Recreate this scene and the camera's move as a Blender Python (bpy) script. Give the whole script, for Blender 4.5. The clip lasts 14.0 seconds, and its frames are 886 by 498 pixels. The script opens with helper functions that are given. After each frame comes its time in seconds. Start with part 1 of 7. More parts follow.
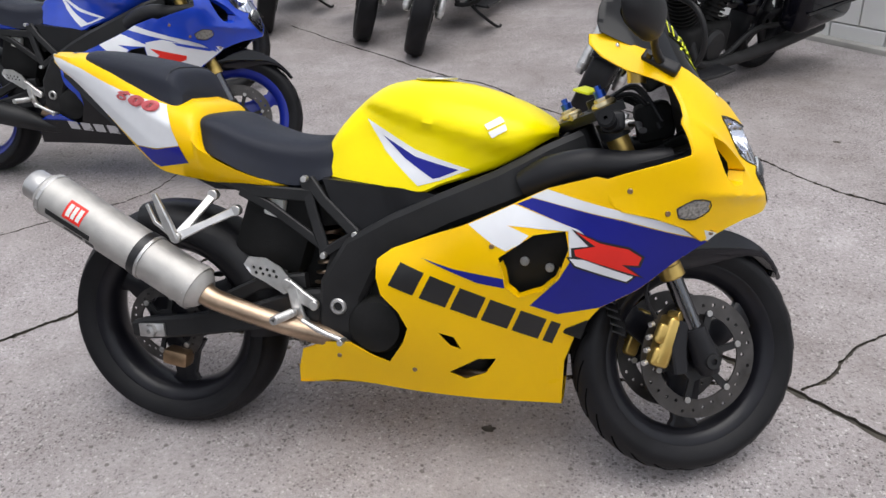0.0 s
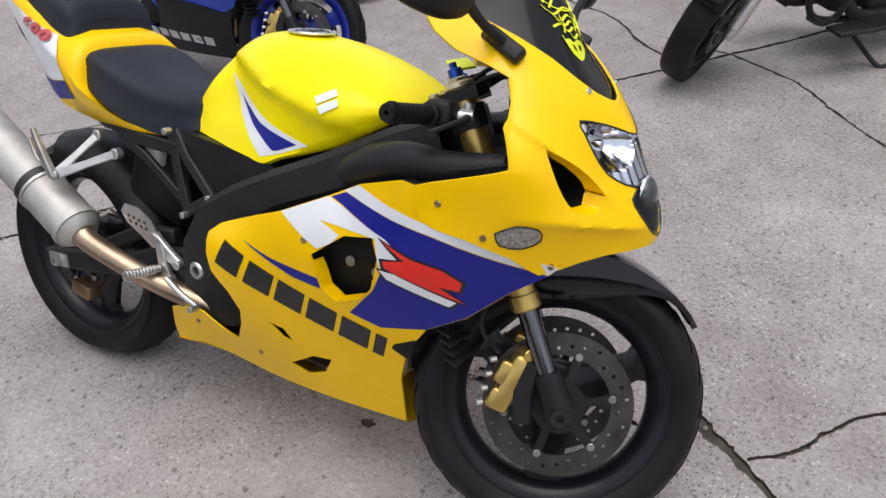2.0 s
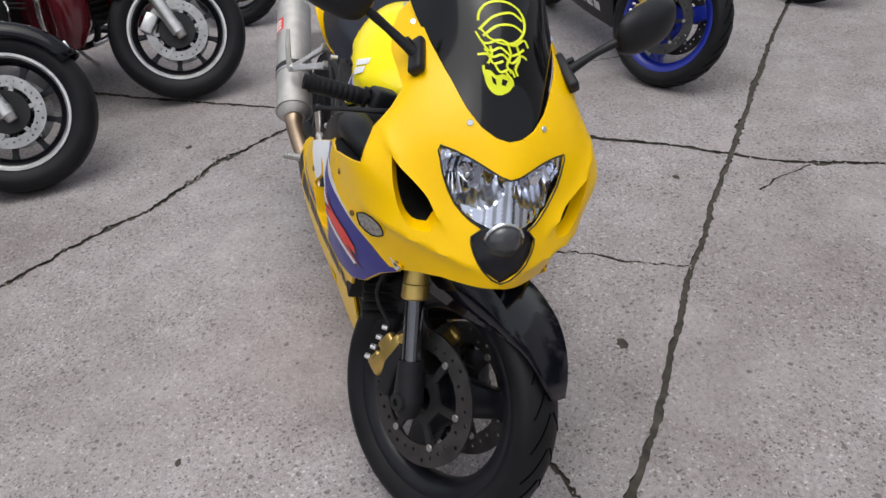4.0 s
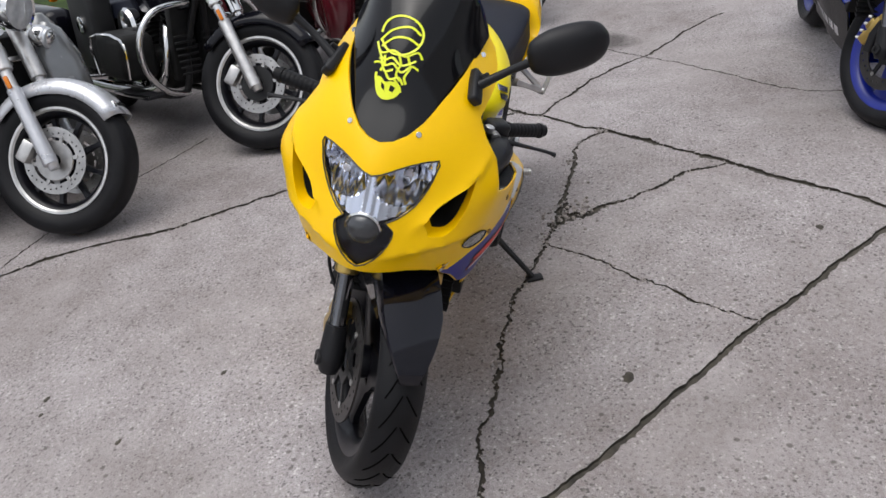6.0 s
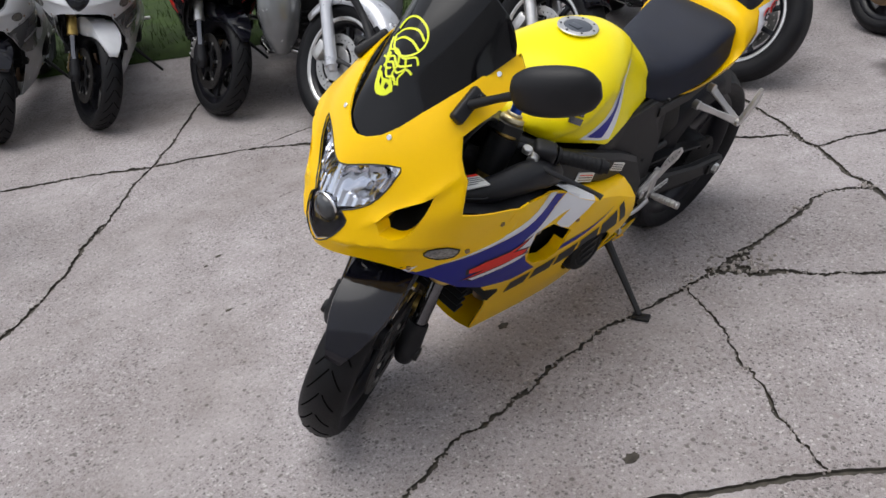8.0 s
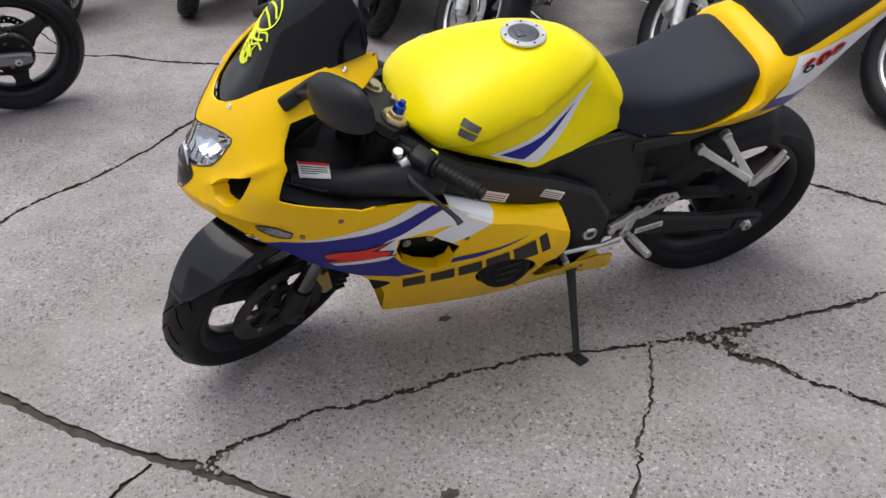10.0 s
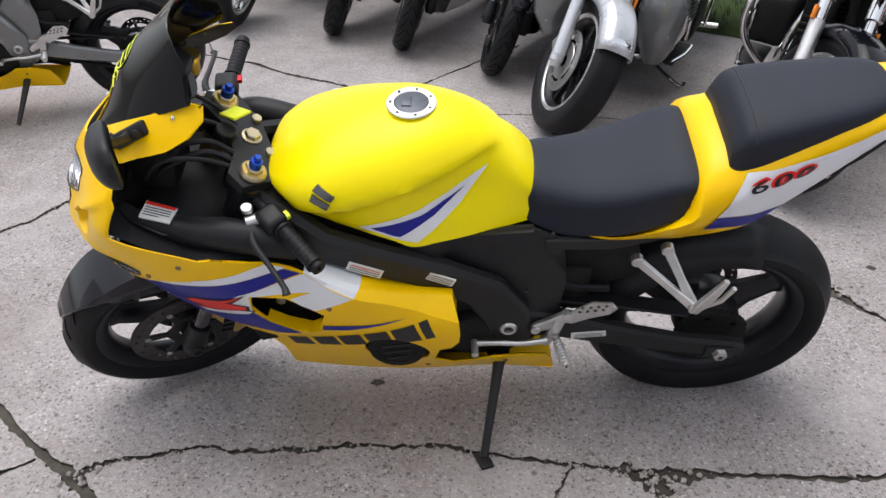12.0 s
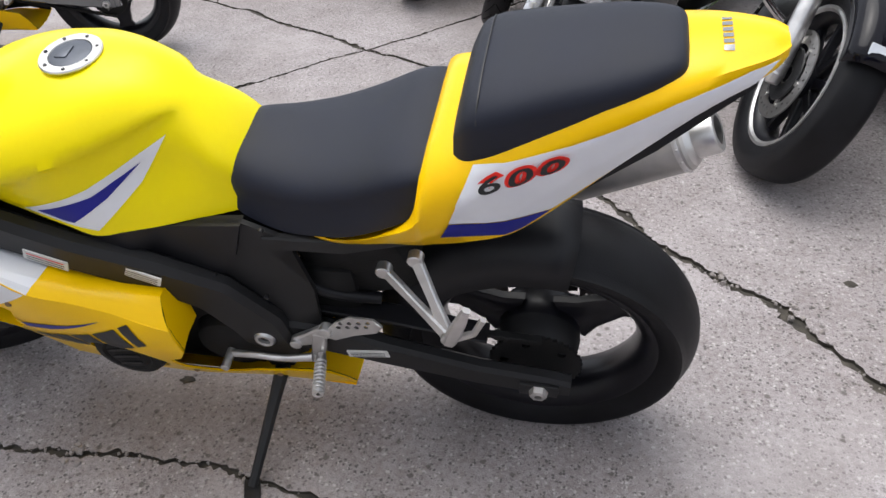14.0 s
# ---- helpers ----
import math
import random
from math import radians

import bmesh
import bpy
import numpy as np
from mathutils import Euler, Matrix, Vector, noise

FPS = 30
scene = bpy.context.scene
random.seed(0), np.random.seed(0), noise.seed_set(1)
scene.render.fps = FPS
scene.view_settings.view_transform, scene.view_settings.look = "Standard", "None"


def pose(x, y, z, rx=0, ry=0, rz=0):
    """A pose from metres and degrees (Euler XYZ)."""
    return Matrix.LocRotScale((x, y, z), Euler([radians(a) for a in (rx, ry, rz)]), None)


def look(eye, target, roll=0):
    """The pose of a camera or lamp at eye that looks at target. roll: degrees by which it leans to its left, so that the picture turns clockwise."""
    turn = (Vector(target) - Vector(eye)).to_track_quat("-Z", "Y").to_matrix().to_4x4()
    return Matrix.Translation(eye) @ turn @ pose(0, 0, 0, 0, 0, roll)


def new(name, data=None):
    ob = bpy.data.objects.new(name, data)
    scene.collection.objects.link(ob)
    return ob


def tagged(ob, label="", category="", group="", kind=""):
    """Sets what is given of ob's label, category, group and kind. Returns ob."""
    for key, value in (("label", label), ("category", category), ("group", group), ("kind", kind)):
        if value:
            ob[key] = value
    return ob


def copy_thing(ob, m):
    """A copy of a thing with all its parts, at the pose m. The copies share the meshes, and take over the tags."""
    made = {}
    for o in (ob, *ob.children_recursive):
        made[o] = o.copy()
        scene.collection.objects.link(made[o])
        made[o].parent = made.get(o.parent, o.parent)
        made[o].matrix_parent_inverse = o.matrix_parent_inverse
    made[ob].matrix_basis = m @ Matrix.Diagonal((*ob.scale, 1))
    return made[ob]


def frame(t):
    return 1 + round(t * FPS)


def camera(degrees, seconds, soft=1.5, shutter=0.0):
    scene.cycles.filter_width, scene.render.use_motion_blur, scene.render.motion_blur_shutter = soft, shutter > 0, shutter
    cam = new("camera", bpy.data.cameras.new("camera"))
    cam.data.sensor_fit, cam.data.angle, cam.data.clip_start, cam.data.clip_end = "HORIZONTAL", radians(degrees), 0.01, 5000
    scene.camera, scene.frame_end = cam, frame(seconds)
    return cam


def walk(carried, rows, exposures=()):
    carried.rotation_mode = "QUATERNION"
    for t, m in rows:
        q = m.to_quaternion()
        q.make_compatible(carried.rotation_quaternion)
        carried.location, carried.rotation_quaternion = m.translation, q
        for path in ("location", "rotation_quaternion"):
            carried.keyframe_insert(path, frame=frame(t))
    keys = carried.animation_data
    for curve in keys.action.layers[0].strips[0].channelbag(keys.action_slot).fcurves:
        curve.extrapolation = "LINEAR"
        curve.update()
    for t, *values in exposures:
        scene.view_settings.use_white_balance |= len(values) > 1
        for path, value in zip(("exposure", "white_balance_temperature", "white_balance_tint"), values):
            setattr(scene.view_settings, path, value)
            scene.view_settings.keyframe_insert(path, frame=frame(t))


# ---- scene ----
cam = camera(58.73, 14.0)
PATH = [
    (0, (1.148, -1.562, 1.505), (0.871, -0.280, 0.777), -3.35),
    (0.5, (1.260, -1.530, 1.524), (0.931, -0.293, 0.742), -2.38),
    (1, (1.452, -1.422, 1.536), (0.955, -0.269, 0.715), -2.01),
    (1.5, (1.607, -1.129, 1.461), (1.039, -0.020, 0.626), -3.48),
    (2, (1.825, -0.986, 1.480), (1.176, 0.066, 0.629), -5.34),
    (2.5, (2.062, -0.831, 1.495), (1.181, -0.011, 0.600), -6.10),
    (3, (2.165, -0.518, 1.427), (1.101, 0.008, 0.510), -14.19),
    (3.2, (2.243, -0.472, 1.458), (1.161, 0.049, 0.559), -11.59),
    (5.3, (2.981, 0.510, 1.538), (1.708, 0.285, 0.778), -6.85),
    (5.5, (2.956, 0.571, 1.523), (1.704, 0.283, 0.747), -10.40),
    (6, (2.801, 0.779, 1.466), (1.561, 0.396, 0.712), -10.51),
    (6.5, (2.754, 1.005, 1.453), (1.553, 0.522, 0.696), -12.29),
    (7, (2.691, 1.227, 1.491), (1.669, 0.431, 0.734), -10.78),
    (7.5, (2.468, 1.380, 1.498), (1.475, 0.532, 0.761), -1.30),
    (8, (2.293, 1.518, 1.475), (1.462, 0.526, 0.716), -7.19),
    (8.2, (2.249, 1.609, 1.466), (1.447, 0.588, 0.714), -5.89),
    (10.3, (1.378, 1.865, 1.512), (1.084, 0.659, 0.670), -3.58),
    (10.5, (1.320, 1.851, 1.459), (1.075, 0.606, 0.660), -4.47),
    (11, (1.079, 1.713, 1.488), (0.805, 0.466, 0.700), -1.05),
    (11.5, (0.875, 1.748, 1.524), (0.725, 0.503, 0.701), -1.05),
    (12, (0.697, 1.817, 1.518), (0.697, 0.541, 0.728), -0.99),
    (12.5, (0.555, 1.697, 1.458), (0.560, 0.430, 0.656), -0.78),
    (13, (0.395, 1.600, 1.414), (0.477, 0.345, 0.596), -4.85),
    (13.5, (0.127, 1.580, 1.457), (0.355, 0.296, 0.715), -3.82),
    (14, (-0.047, 1.391, 1.350), (0.200, 0.180, 0.501), -3.83),
]
EXPOSURE = [(0, .55), (1.5, .52), (2.5, .36), (3.0, .26), (5.5, .30), (6.5, .42), (7.5, .42), (8.2, .42), (10.3, .48), (11, .6), (12, .75), (13, .85), (14, .8)]
walk(cam, [(t, look(e, a, r)) for t, e, a, r in PATH], EXPOSURE)

# ---- light ----
world = bpy.data.worlds.new("world")
scene.world = world
world.use_nodes = True
wn = world.node_tree.nodes
sky = wn.new("ShaderNodeTexSky")
sky.sky_type, sky.sun_disc = "NISHITA", False
sky.sun_elevation, sky.sun_rotation = radians(80), radians(120)
sky.dust_density, sky.ozone_density = 3.0, 1.5
grey = wn.new("ShaderNodeHueSaturation")
grey.inputs["Saturation"].default_value = 0.30
world.node_tree.links.new(sky.outputs[0], grey.inputs["Color"])
world.node_tree.links.new(grey.outputs[0], wn["Background"].inputs["Color"])
wn["Background"].inputs["Strength"].default_value = 0.15
sun = new("sun", bpy.data.lights.new("sun", "SUN"))
sun.data.energy, sun.data.angle, sun.data.color = 0.95, radians(60), (1.0, 0.99, 0.975)
sun.matrix_world = look((1.6, -0.6, 7.0), (0.6, 0.2, 0.0))


# ---- materials ----
def mat(name, color, rough=0.5, metal=0.0, coat=0.0, var=0.12, scale=14.0, bump=0.0, bscale=200.0, island=0.0, spec=0.5):
    """A surface with two scales of colour variation, worn gloss and fine relief."""
    m = bpy.data.materials.new(name)
    m.use_nodes = True
    n, l = m.node_tree.nodes, m.node_tree.links
    b = n["Principled BSDF"]
    tex = n.new("ShaderNodeTexCoord")
    a, c = n.new("ShaderNodeTexNoise"), n.new("ShaderNodeTexNoise")
    a.inputs["Scale"].default_value, c.inputs["Scale"].default_value = scale, bscale
    a.inputs["Detail"].default_value = 6
    for k in (a, c):
        l.new(tex.outputs["Object"], k.inputs["Vector"])
    hsv = n.new("ShaderNodeHueSaturation")
    hsv.inputs["Color"].default_value = (*color, 1)
    rng = n.new("ShaderNodeMapRange")
    rng.inputs["From Min"].default_value, rng.inputs["From Max"].default_value = 0.3, 0.7
    rng.inputs["To Min"].default_value, rng.inputs["To Max"].default_value = 1 - var, 1 + var
    l.new(a.outputs["Fac"], rng.inputs["Value"])
    if island:
        geo, add = n.new("ShaderNodeNewGeometry"), n.new("ShaderNodeMath")
        add.operation = "MULTIPLY_ADD"
        add.inputs[1].default_value = island
        l.new(geo.outputs["Random Per Island"], add.inputs[0])
        l.new(rng.outputs[0], add.inputs[2])
        l.new(add.outputs[0], hsv.inputs["Value"])
    else:
        l.new(rng.outputs[0], hsv.inputs["Value"])
    l.new(hsv.outputs[0], b.inputs["Base Color"])
    rr = n.new("ShaderNodeMapRange")
    rr.inputs["To Min"].default_value, rr.inputs["To Max"].default_value = max(rough * 0.8, 0.02), min(rough * 1.25, 1)
    l.new(a.outputs["Fac"], rr.inputs["Value"])
    l.new(rr.outputs[0], b.inputs["Roughness"])
    b.inputs["Metallic"].default_value, b.inputs["Coat Weight"].default_value = metal, coat
    b.inputs["Coat Roughness"].default_value = 0.06
    b.inputs["Specular IOR Level"].default_value = spec
    if bump:
        bp = n.new("ShaderNodeBump")
        bp.inputs["Strength"].default_value, bp.inputs["Distance"].default_value = bump, 0.002
        l.new(c.outputs["Fac"], bp.inputs["Height"])
        l.new(bp.outputs[0], b.inputs["Normal"])
    return m


def concrete_mat():
    """Exposed-aggregate concrete: small stones of many greys and browns, with broad stains."""
    m = bpy.data.materials.new("concrete")
    m.use_nodes = True
    n, l = m.node_tree.nodes, m.node_tree.links
    b = n["Principled BSDF"]
    tex = n.new("ShaderNodeTexCoord")

    def noise_tex(scale, detail=4):
        k = n.new("ShaderNodeTexNoise")
        k.inputs["Scale"].default_value, k.inputs["Detail"].default_value = scale, detail
        l.new(tex.outputs["Object"], k.inputs["Vector"])
        return k.outputs["Fac"]

    def ramp(fac, *stops):
        r = n.new("ShaderNodeValToRGB")
        while len(r.color_ramp.elements) < len(stops):
            r.color_ramp.elements.new(0.5)
        for e, (p, c) in zip(r.color_ramp.elements, stops):
            e.position, e.color = p, (*c, 1)
        l.new(fac, r.inputs["Fac"])
        return r.outputs["Color"]

    def mix(a, c, fac, kind="MIX"):
        k = n.new("ShaderNodeMix")
        k.data_type, k.blend_type = "RGBA", kind
        if isinstance(fac, float):
            k.inputs["Factor"].default_value = fac
        else:
            l.new(fac, k.inputs["Factor"])
        l.new(a, k.inputs["A"])
        l.new(c, k.inputs["B"])
        return k.outputs["Result"]

    def math_node(op, a, c=0.0, d=0.0):
        k = n.new("ShaderNodeMath")
        k.operation = op
        for s, v in zip(k.inputs, (a, c, d)):
            if isinstance(v, float):
                s.default_value = v
            else:
                l.new(v, s)
        return k.outputs[0]

    warp = n.new("ShaderNodeVectorMath")
    warp.operation = "MULTIPLY_ADD"
    shake = n.new("ShaderNodeTexNoise")
    shake.inputs["Scale"].default_value = 160
    l.new(tex.outputs["Object"], shake.inputs["Vector"])
    l.new(shake.outputs["Color"], warp.inputs[0])
    warp.inputs[1].default_value = (0.006, 0.006, 0.006)
    l.new(tex.outputs["Object"], warp.inputs[2])

    def grains(scale, share, size):
        """Mask of scattered grains: a share of the cells, each with its own size."""
        v = n.new("ShaderNodeTexVoronoi")
        v.inputs["Scale"].default_value = scale
        l.new(warp.outputs[0], v.inputs["Vector"])
        sp = n.new("ShaderNodeSeparateColor")
        l.new(v.outputs["Color"], sp.inputs[0])
        reach = math_node("MULTIPLY_ADD", sp.outputs[1], size, size * 0.35)
        near = math_node("SUBTRACT", reach, v.outputs["Distance"])
        soft = math_node("MULTIPLY", near, 9.0)
        cl = n.new("ShaderNodeClamp")
        l.new(soft, cl.inputs[0])
        return math_node("MULTIPLY", cl.outputs[0], math_node("LESS_THAN", sp.outputs[0], share)), v.outputs["Distance"]

    def flat(c):
        k = n.new("ShaderNodeRGB")
        k.outputs[0].default_value = (*c, 1)
        return k.outputs[0]

    base = ramp(noise_tex(70, 10), (0.28, (0.240, 0.215, 0.210)), (0.5, (0.322, 0.294, 0.290)), (0.74, (0.398, 0.369, 0.366)))
    fine = ramp(noise_tex(420, 3), (0.34, (0.68, 0.68, 0.685)), (0.5, (1.0, 1.0, 1.015)), (0.66, (1.30, 1.30, 1.315)))
    base = mix(base, fine, 1.0, "MULTIPLY")
    brown, _ = grains(60.0, 0.36, 0.46)
    base = mix(base, flat((0.255, 0.222, 0.212)), math_node("MULTIPLY", brown, 0.42))
    light, _ = grains(115.0, 0.20, 0.44)
    base = mix(base, flat((0.60, 0.57, 0.555)), math_node("MULTIPLY", light, 0.62))
    dark, height = grains(130.0, 0.27, 0.48)
    base = mix(base, flat((0.075, 0.068, 0.067)), math_node("MULTIPLY", dark, 0.80))
    tiny, _ = grains(230.0, 0.32, 0.50)
    base = mix(base, flat((0.13, 0.118, 0.115)), math_node("MULTIPLY", tiny, 0.6))
    paste = ramp(noise_tex(38, 8), (0.3, (0.300, 0.274, 0.268)), (0.7, (0.400, 0.370, 0.364)))
    skin = ramp(noise_tex(1.7, 6), (0.46, (0.04, 0.04, 0.04)), (0.66, (0.52, 0.52, 0.52)))
    base = mix(base, paste, skin)
    pits, _ = grains(34.0, 0.50, 0.23)
    base = mix(base, flat((0.10, 0.088, 0.082)), math_node("MULTIPLY", pits, 0.75))
    blot, _ = grains(13.0, 0.75, 0.085)
    base = mix(base, flat((0.085, 0.075, 0.07)), math_node("MULTIPLY", blot, 0.85))
    broad = ramp(noise_tex(1.1, 7), (0.3, (0.74, 0.71, 0.70)), (0.46, (0.93, 0.92, 0.92)), (0.7, (1.14, 1.15, 1.17)))
    base = mix(base, broad, 1.0, "MULTIPLY")
    worn = ramp(noise_tex(7.0, 8), (0.35, (0.88, 0.87, 0.86)), (0.65, (1.05, 1.05, 1.05)))
    base = mix(base, worn, 1.0, "MULTIPLY")
    oil = n.new("ShaderNodeVectorMath")
    oil.operation = "SUBTRACT"
    oil.inputs[1].default_value = (-1.94, .40, 0)
    l.new(tex.outputs["Object"], oil.inputs[0])
    squash = n.new("ShaderNodeVectorMath")
    squash.operation = "MULTIPLY"
    squash.inputs[1].default_value = (1.9, 1.15, 0)
    l.new(oil.outputs[0], squash.inputs[0])
    far = n.new("ShaderNodeVectorMath")
    far.operation = "LENGTH"
    l.new(squash.outputs[0], far.inputs[0])
    rim = n.new("ShaderNodeMath")
    rim.operation = "MULTIPLY_ADD"
    rim.inputs[1].default_value = 0.35
    l.new(noise_tex(5.0, 5), rim.inputs[0])
    l.new(far.outputs["Value"], rim.inputs[2])
    base = mix(base, ramp(rim.outputs[0], (0.47, (0.34, 0.33, 0.325)), (0.62, (1, 1, 1))), 1.0, "MULTIPLY")
    l.new(base, b.inputs["Base Color"])
    b.inputs["Roughness"].default_value = 0.82
    bp = n.new("ShaderNodeBump")
    bp.inputs["Strength"].default_value, bp.inputs["Distance"].default_value = 0.5, 0.003
    l.new(height, bp.inputs["Height"])
    l.new(bp.outputs[0], b.inputs["Normal"])
    return m


CONCRETE = concrete_mat()
SOIL_AND_SHADE = mat("crack_soil_and_shade", (0.055, 0.048, 0.038), 0.95, var=0.5, scale=30, bump=1.0, bscale=160)
RUBBLE = mat("concrete_crumbs", (0.25, 0.225, 0.21), 0.9, var=0.3, scale=80, bump=0.8, island=0.3)
YELLOW = mat("yellow_paint", (0.95, 0.57, 0.0), 0.30, coat=0.12, var=0.03, scale=5, spec=0.2)
LEMON = mat("lemon_paint", (0.97, 0.80, 0.0), 0.32, coat=0.10, var=0.03, scale=5, spec=0.2)
WHITE = mat("white_vinyl", (0.78, 0.79, 0.82), 0.35, coat=0.3, var=0.04)
BLUE = mat("blue_vinyl", (0.010, 0.014, 0.24), 0.35, coat=0.08, var=0.08, spec=0.25)
RED = mat("red_vinyl", (0.80, 0.03, 0.02), 0.35, coat=0.1, var=0.06, spec=0.25)
INK = mat("black_vinyl", (0.012, 0.012, 0.013), 0.4, var=0.2)
RUBBER = mat("tyre_rubber", (0.0075, 0.0075, 0.009), 0.50, var=0.4, scale=9, bump=0.3, bscale=350, spec=0.24)
RIM = mat("black_rim", (0.006, 0.006, 0.009), 0.34, spec=0.3, coat=0.1, var=0.3, scale=20)
PLASTIC = mat("black_plastic", (0.011, 0.011, 0.013), 0.44, var=0.25, scale=12, bump=0.15, bscale=700, spec=0.3)
GLOSS = mat("black_gloss", (0.005, 0.005, 0.008), 0.10, coat=0.1, var=0.2, spec=0.22)
LACQUER = mat("black_lacquer", (0.005, 0.005, 0.009), 0.10, coat=0.15, var=0.2, spec=0.38)
FRAME = mat("frame_black", (0.016, 0.016, 0.017), 0.45, metal=0.0, var=0.25, scale=10, bump=0.1, bscale=500, spec=0.3)
ENGINE = mat("engine_black", (0.011, 0.011, 0.011), 0.6, spec=0.2, var=0.4, scale=16, bump=0.3, bscale=250)
VINYL = mat("seat_vinyl", (0.013, 0.0155, 0.026), 0.50, spec=0.28, var=0.18, scale=8, bump=0.4, bscale=900)
ALLOY = mat("bare_alloy", (0.62, 0.61, 0.60), 0.38, metal=0.9, var=0.15, scale=25, bump=0.1)
CHROME = mat("chrome", (0.78, 0.78, 0.78), 0.08, metal=1.0, var=0.05)
TITAN = mat("titanium", (0.50, 0.485, 0.465), 0.55, metal=0.75, var=0.12, scale=30, bump=0.3, bscale=500)
PIPE = mat("heated_pipe", (0.42, 0.31, 0.22), 0.35, metal=0.9, var=0.4, scale=9)
GOLD = mat("gold_anodised", (0.62, 0.43, 0.13), 0.32, metal=0.85, var=0.12, scale=20)
FADED = mat("faded_red_vinyl", (0.50, 0.09, 0.10), 0.5, var=0.2, scale=60)
STEEL = mat("polished_steel", (0.42, 0.41, 0.40), 0.35, metal=0.9, var=0.2, scale=20)
BRONZE = mat("bronze_disc", (0.30, 0.20, 0.12), 0.42, metal=0.9, var=0.25, scale=20)
CAPGOLD = mat("pale_gold", (0.58, 0.50, 0.32), 0.32, metal=0.85, var=0.1)
EMBLEM = mat("emblem_metal", (0.16, 0.16, 0.17), 0.2, metal=0.8, var=0.1)
CAPLID = mat("cap_lid_metal", (0.085, 0.095, 0.115), 0.38, metal=0.4, var=0.15, scale=60)
LAMP_GREY = mat("indicator_lens", (0.26, 0.25, 0.23), 0.18, metal=0.3, coat=0.4, var=0.5, scale=160)
LAMP_WHITE = mat("lamp_glass", (0.72, 0.74, 0.76), 0.12, metal=0.4, coat=0.5, var=0.15, scale=40)
GROOVE_SHADE = mat("tread_groove", (0.003, 0.003, 0.003), 1.0, spec=0.0, var=0.1)
SLIDER = mat("dark_chrome", (0.16, 0.16, 0.17), 0.15, metal=1.0, var=0.2)
DISC = mat("brake_steel", (0.085, 0.08, 0.078), 0.45, metal=0.9, var=0.3, scale=20)
ANOBLUE = mat("blue_anodised", (0.03, 0.09, 0.45), 0.3, metal=0.8)
ANORED = mat("red_anodised", (0.55, 0.02, 0.03), 0.35, metal=0.5)
PAPER = mat("sticker_paper", (0.75, 0.75, 0.72), 0.6, var=0.05)
LAMP_IN = mat("lamp_reflector", (0.70, 0.72, 0.80), 0.12, metal=1.0, var=0.08, scale=9)
SMOKED = mat("projector_glass", (0.045, 0.047, 0.052), 0.12, coat=0.5, var=0.2)
SMOKE = mat("smoke_screen", (0.004, 0.004, 0.005), 0.10, coat=0.0, var=0.1, spec=0.34)
BRIGHT = mat("neon_vinyl", (0.78, 0.85, 0.02), 0.4, var=0.03)
AMBER = mat("amber_lens", (0.70, 0.20, 0.01), 0.25, var=0.1)
SILVER = mat("silver_paint", (0.56, 0.57, 0.60), 0.28, metal=0.55, coat=0.5, var=0.08)
GREYP = mat("grey_paint", (0.20, 0.205, 0.21), 0.25, metal=0.5, coat=0.4, var=0.08)
MAROON = mat("maroon_paint", (0.10, 0.008, 0.014), 0.2, coat=0.7, var=0.1)
BLUEP = mat("blue_paint", (0.010, 0.050, 0.46), 0.2, coat=0.4, var=0.08)
GREENP = mat("green_paint", (0.08, 0.45, 0.03), 0.25, coat=0.6, var=0.08)
BLUERIM = mat("blue_rim", (0.008, 0.020, 0.26), 0.3, coat=0.2, var=0.1)
WHITEP = mat("white_paint", (0.62, 0.63, 0.65), 0.25, coat=0.4, var=0.05)
BLOCK = mat("block_wall", (0.72, 0.72, 0.71), 0.85, var=0.08, scale=3, bump=0.6, bscale=120)
GRASS = mat("grass", (0.024, 0.040, 0.010), 0.85, var=0.5, scale=6, island=0.5, spec=0.15)
CURB = mat("kerb_concrete", (0.33, 0.32, 0.30), 0.9, var=0.2, scale=5, bump=0.6)


def glass_mat():
    m = bpy.data.materials.new("clear_lens")
    m.use_nodes = True
    b = m.node_tree.nodes["Principled BSDF"]
    b.inputs["Transmission Weight"].default_value, b.inputs["Roughness"].default_value, b.inputs["IOR"].default_value = 1.0, 0.02, 1.25
    b.inputs["Base Color"].default_value = (0.95, 0.97, 1, 1)
    return m


LENS = glass_mat()


# ---- mesh helpers ----
from mathutils.bvhtree import BVHTree
from mathutils.geometry import delaunay_2d_cdt


def thing(name, label, category, m=None, group="", kind=""):
    ob = new(name)
    ob.empty_display_size = 0.1
    if m is not None:
        ob.matrix_world = m
    return tagged(ob, label, category, group, kind)


def part(name, bm, material, parent, label="", smooth=True, sharp=40):
    bmesh.ops.remove_doubles(bm, verts=bm.verts, dist=1e-5)
    bmesh.ops.recalc_face_normals(bm, faces=bm.faces)
    lim = radians(sharp)
    for f in bm.faces:
        f.smooth = smooth
    for e in bm.edges:
        if len(e.link_faces) == 2 and e.calc_face_angle(0) > lim:
            e.smooth = False
    me = bpy.data.meshes.new(name)
    bm.to_mesh(me)
    bm.free()
    me.materials.append(material)
    ob = new(name, me)
    if parent is not None:
        ob.parent = parent
    if label:
        ob["label"] = label
    return ob


def basis(d):
    d = Vector(d).normalized()
    a = Vector((0, 0, 1)) if abs(d.z) < 0.9 else Vector((1, 0, 0))
    u = d.cross(a).normalized()
    return u, d.cross(u).normalized()


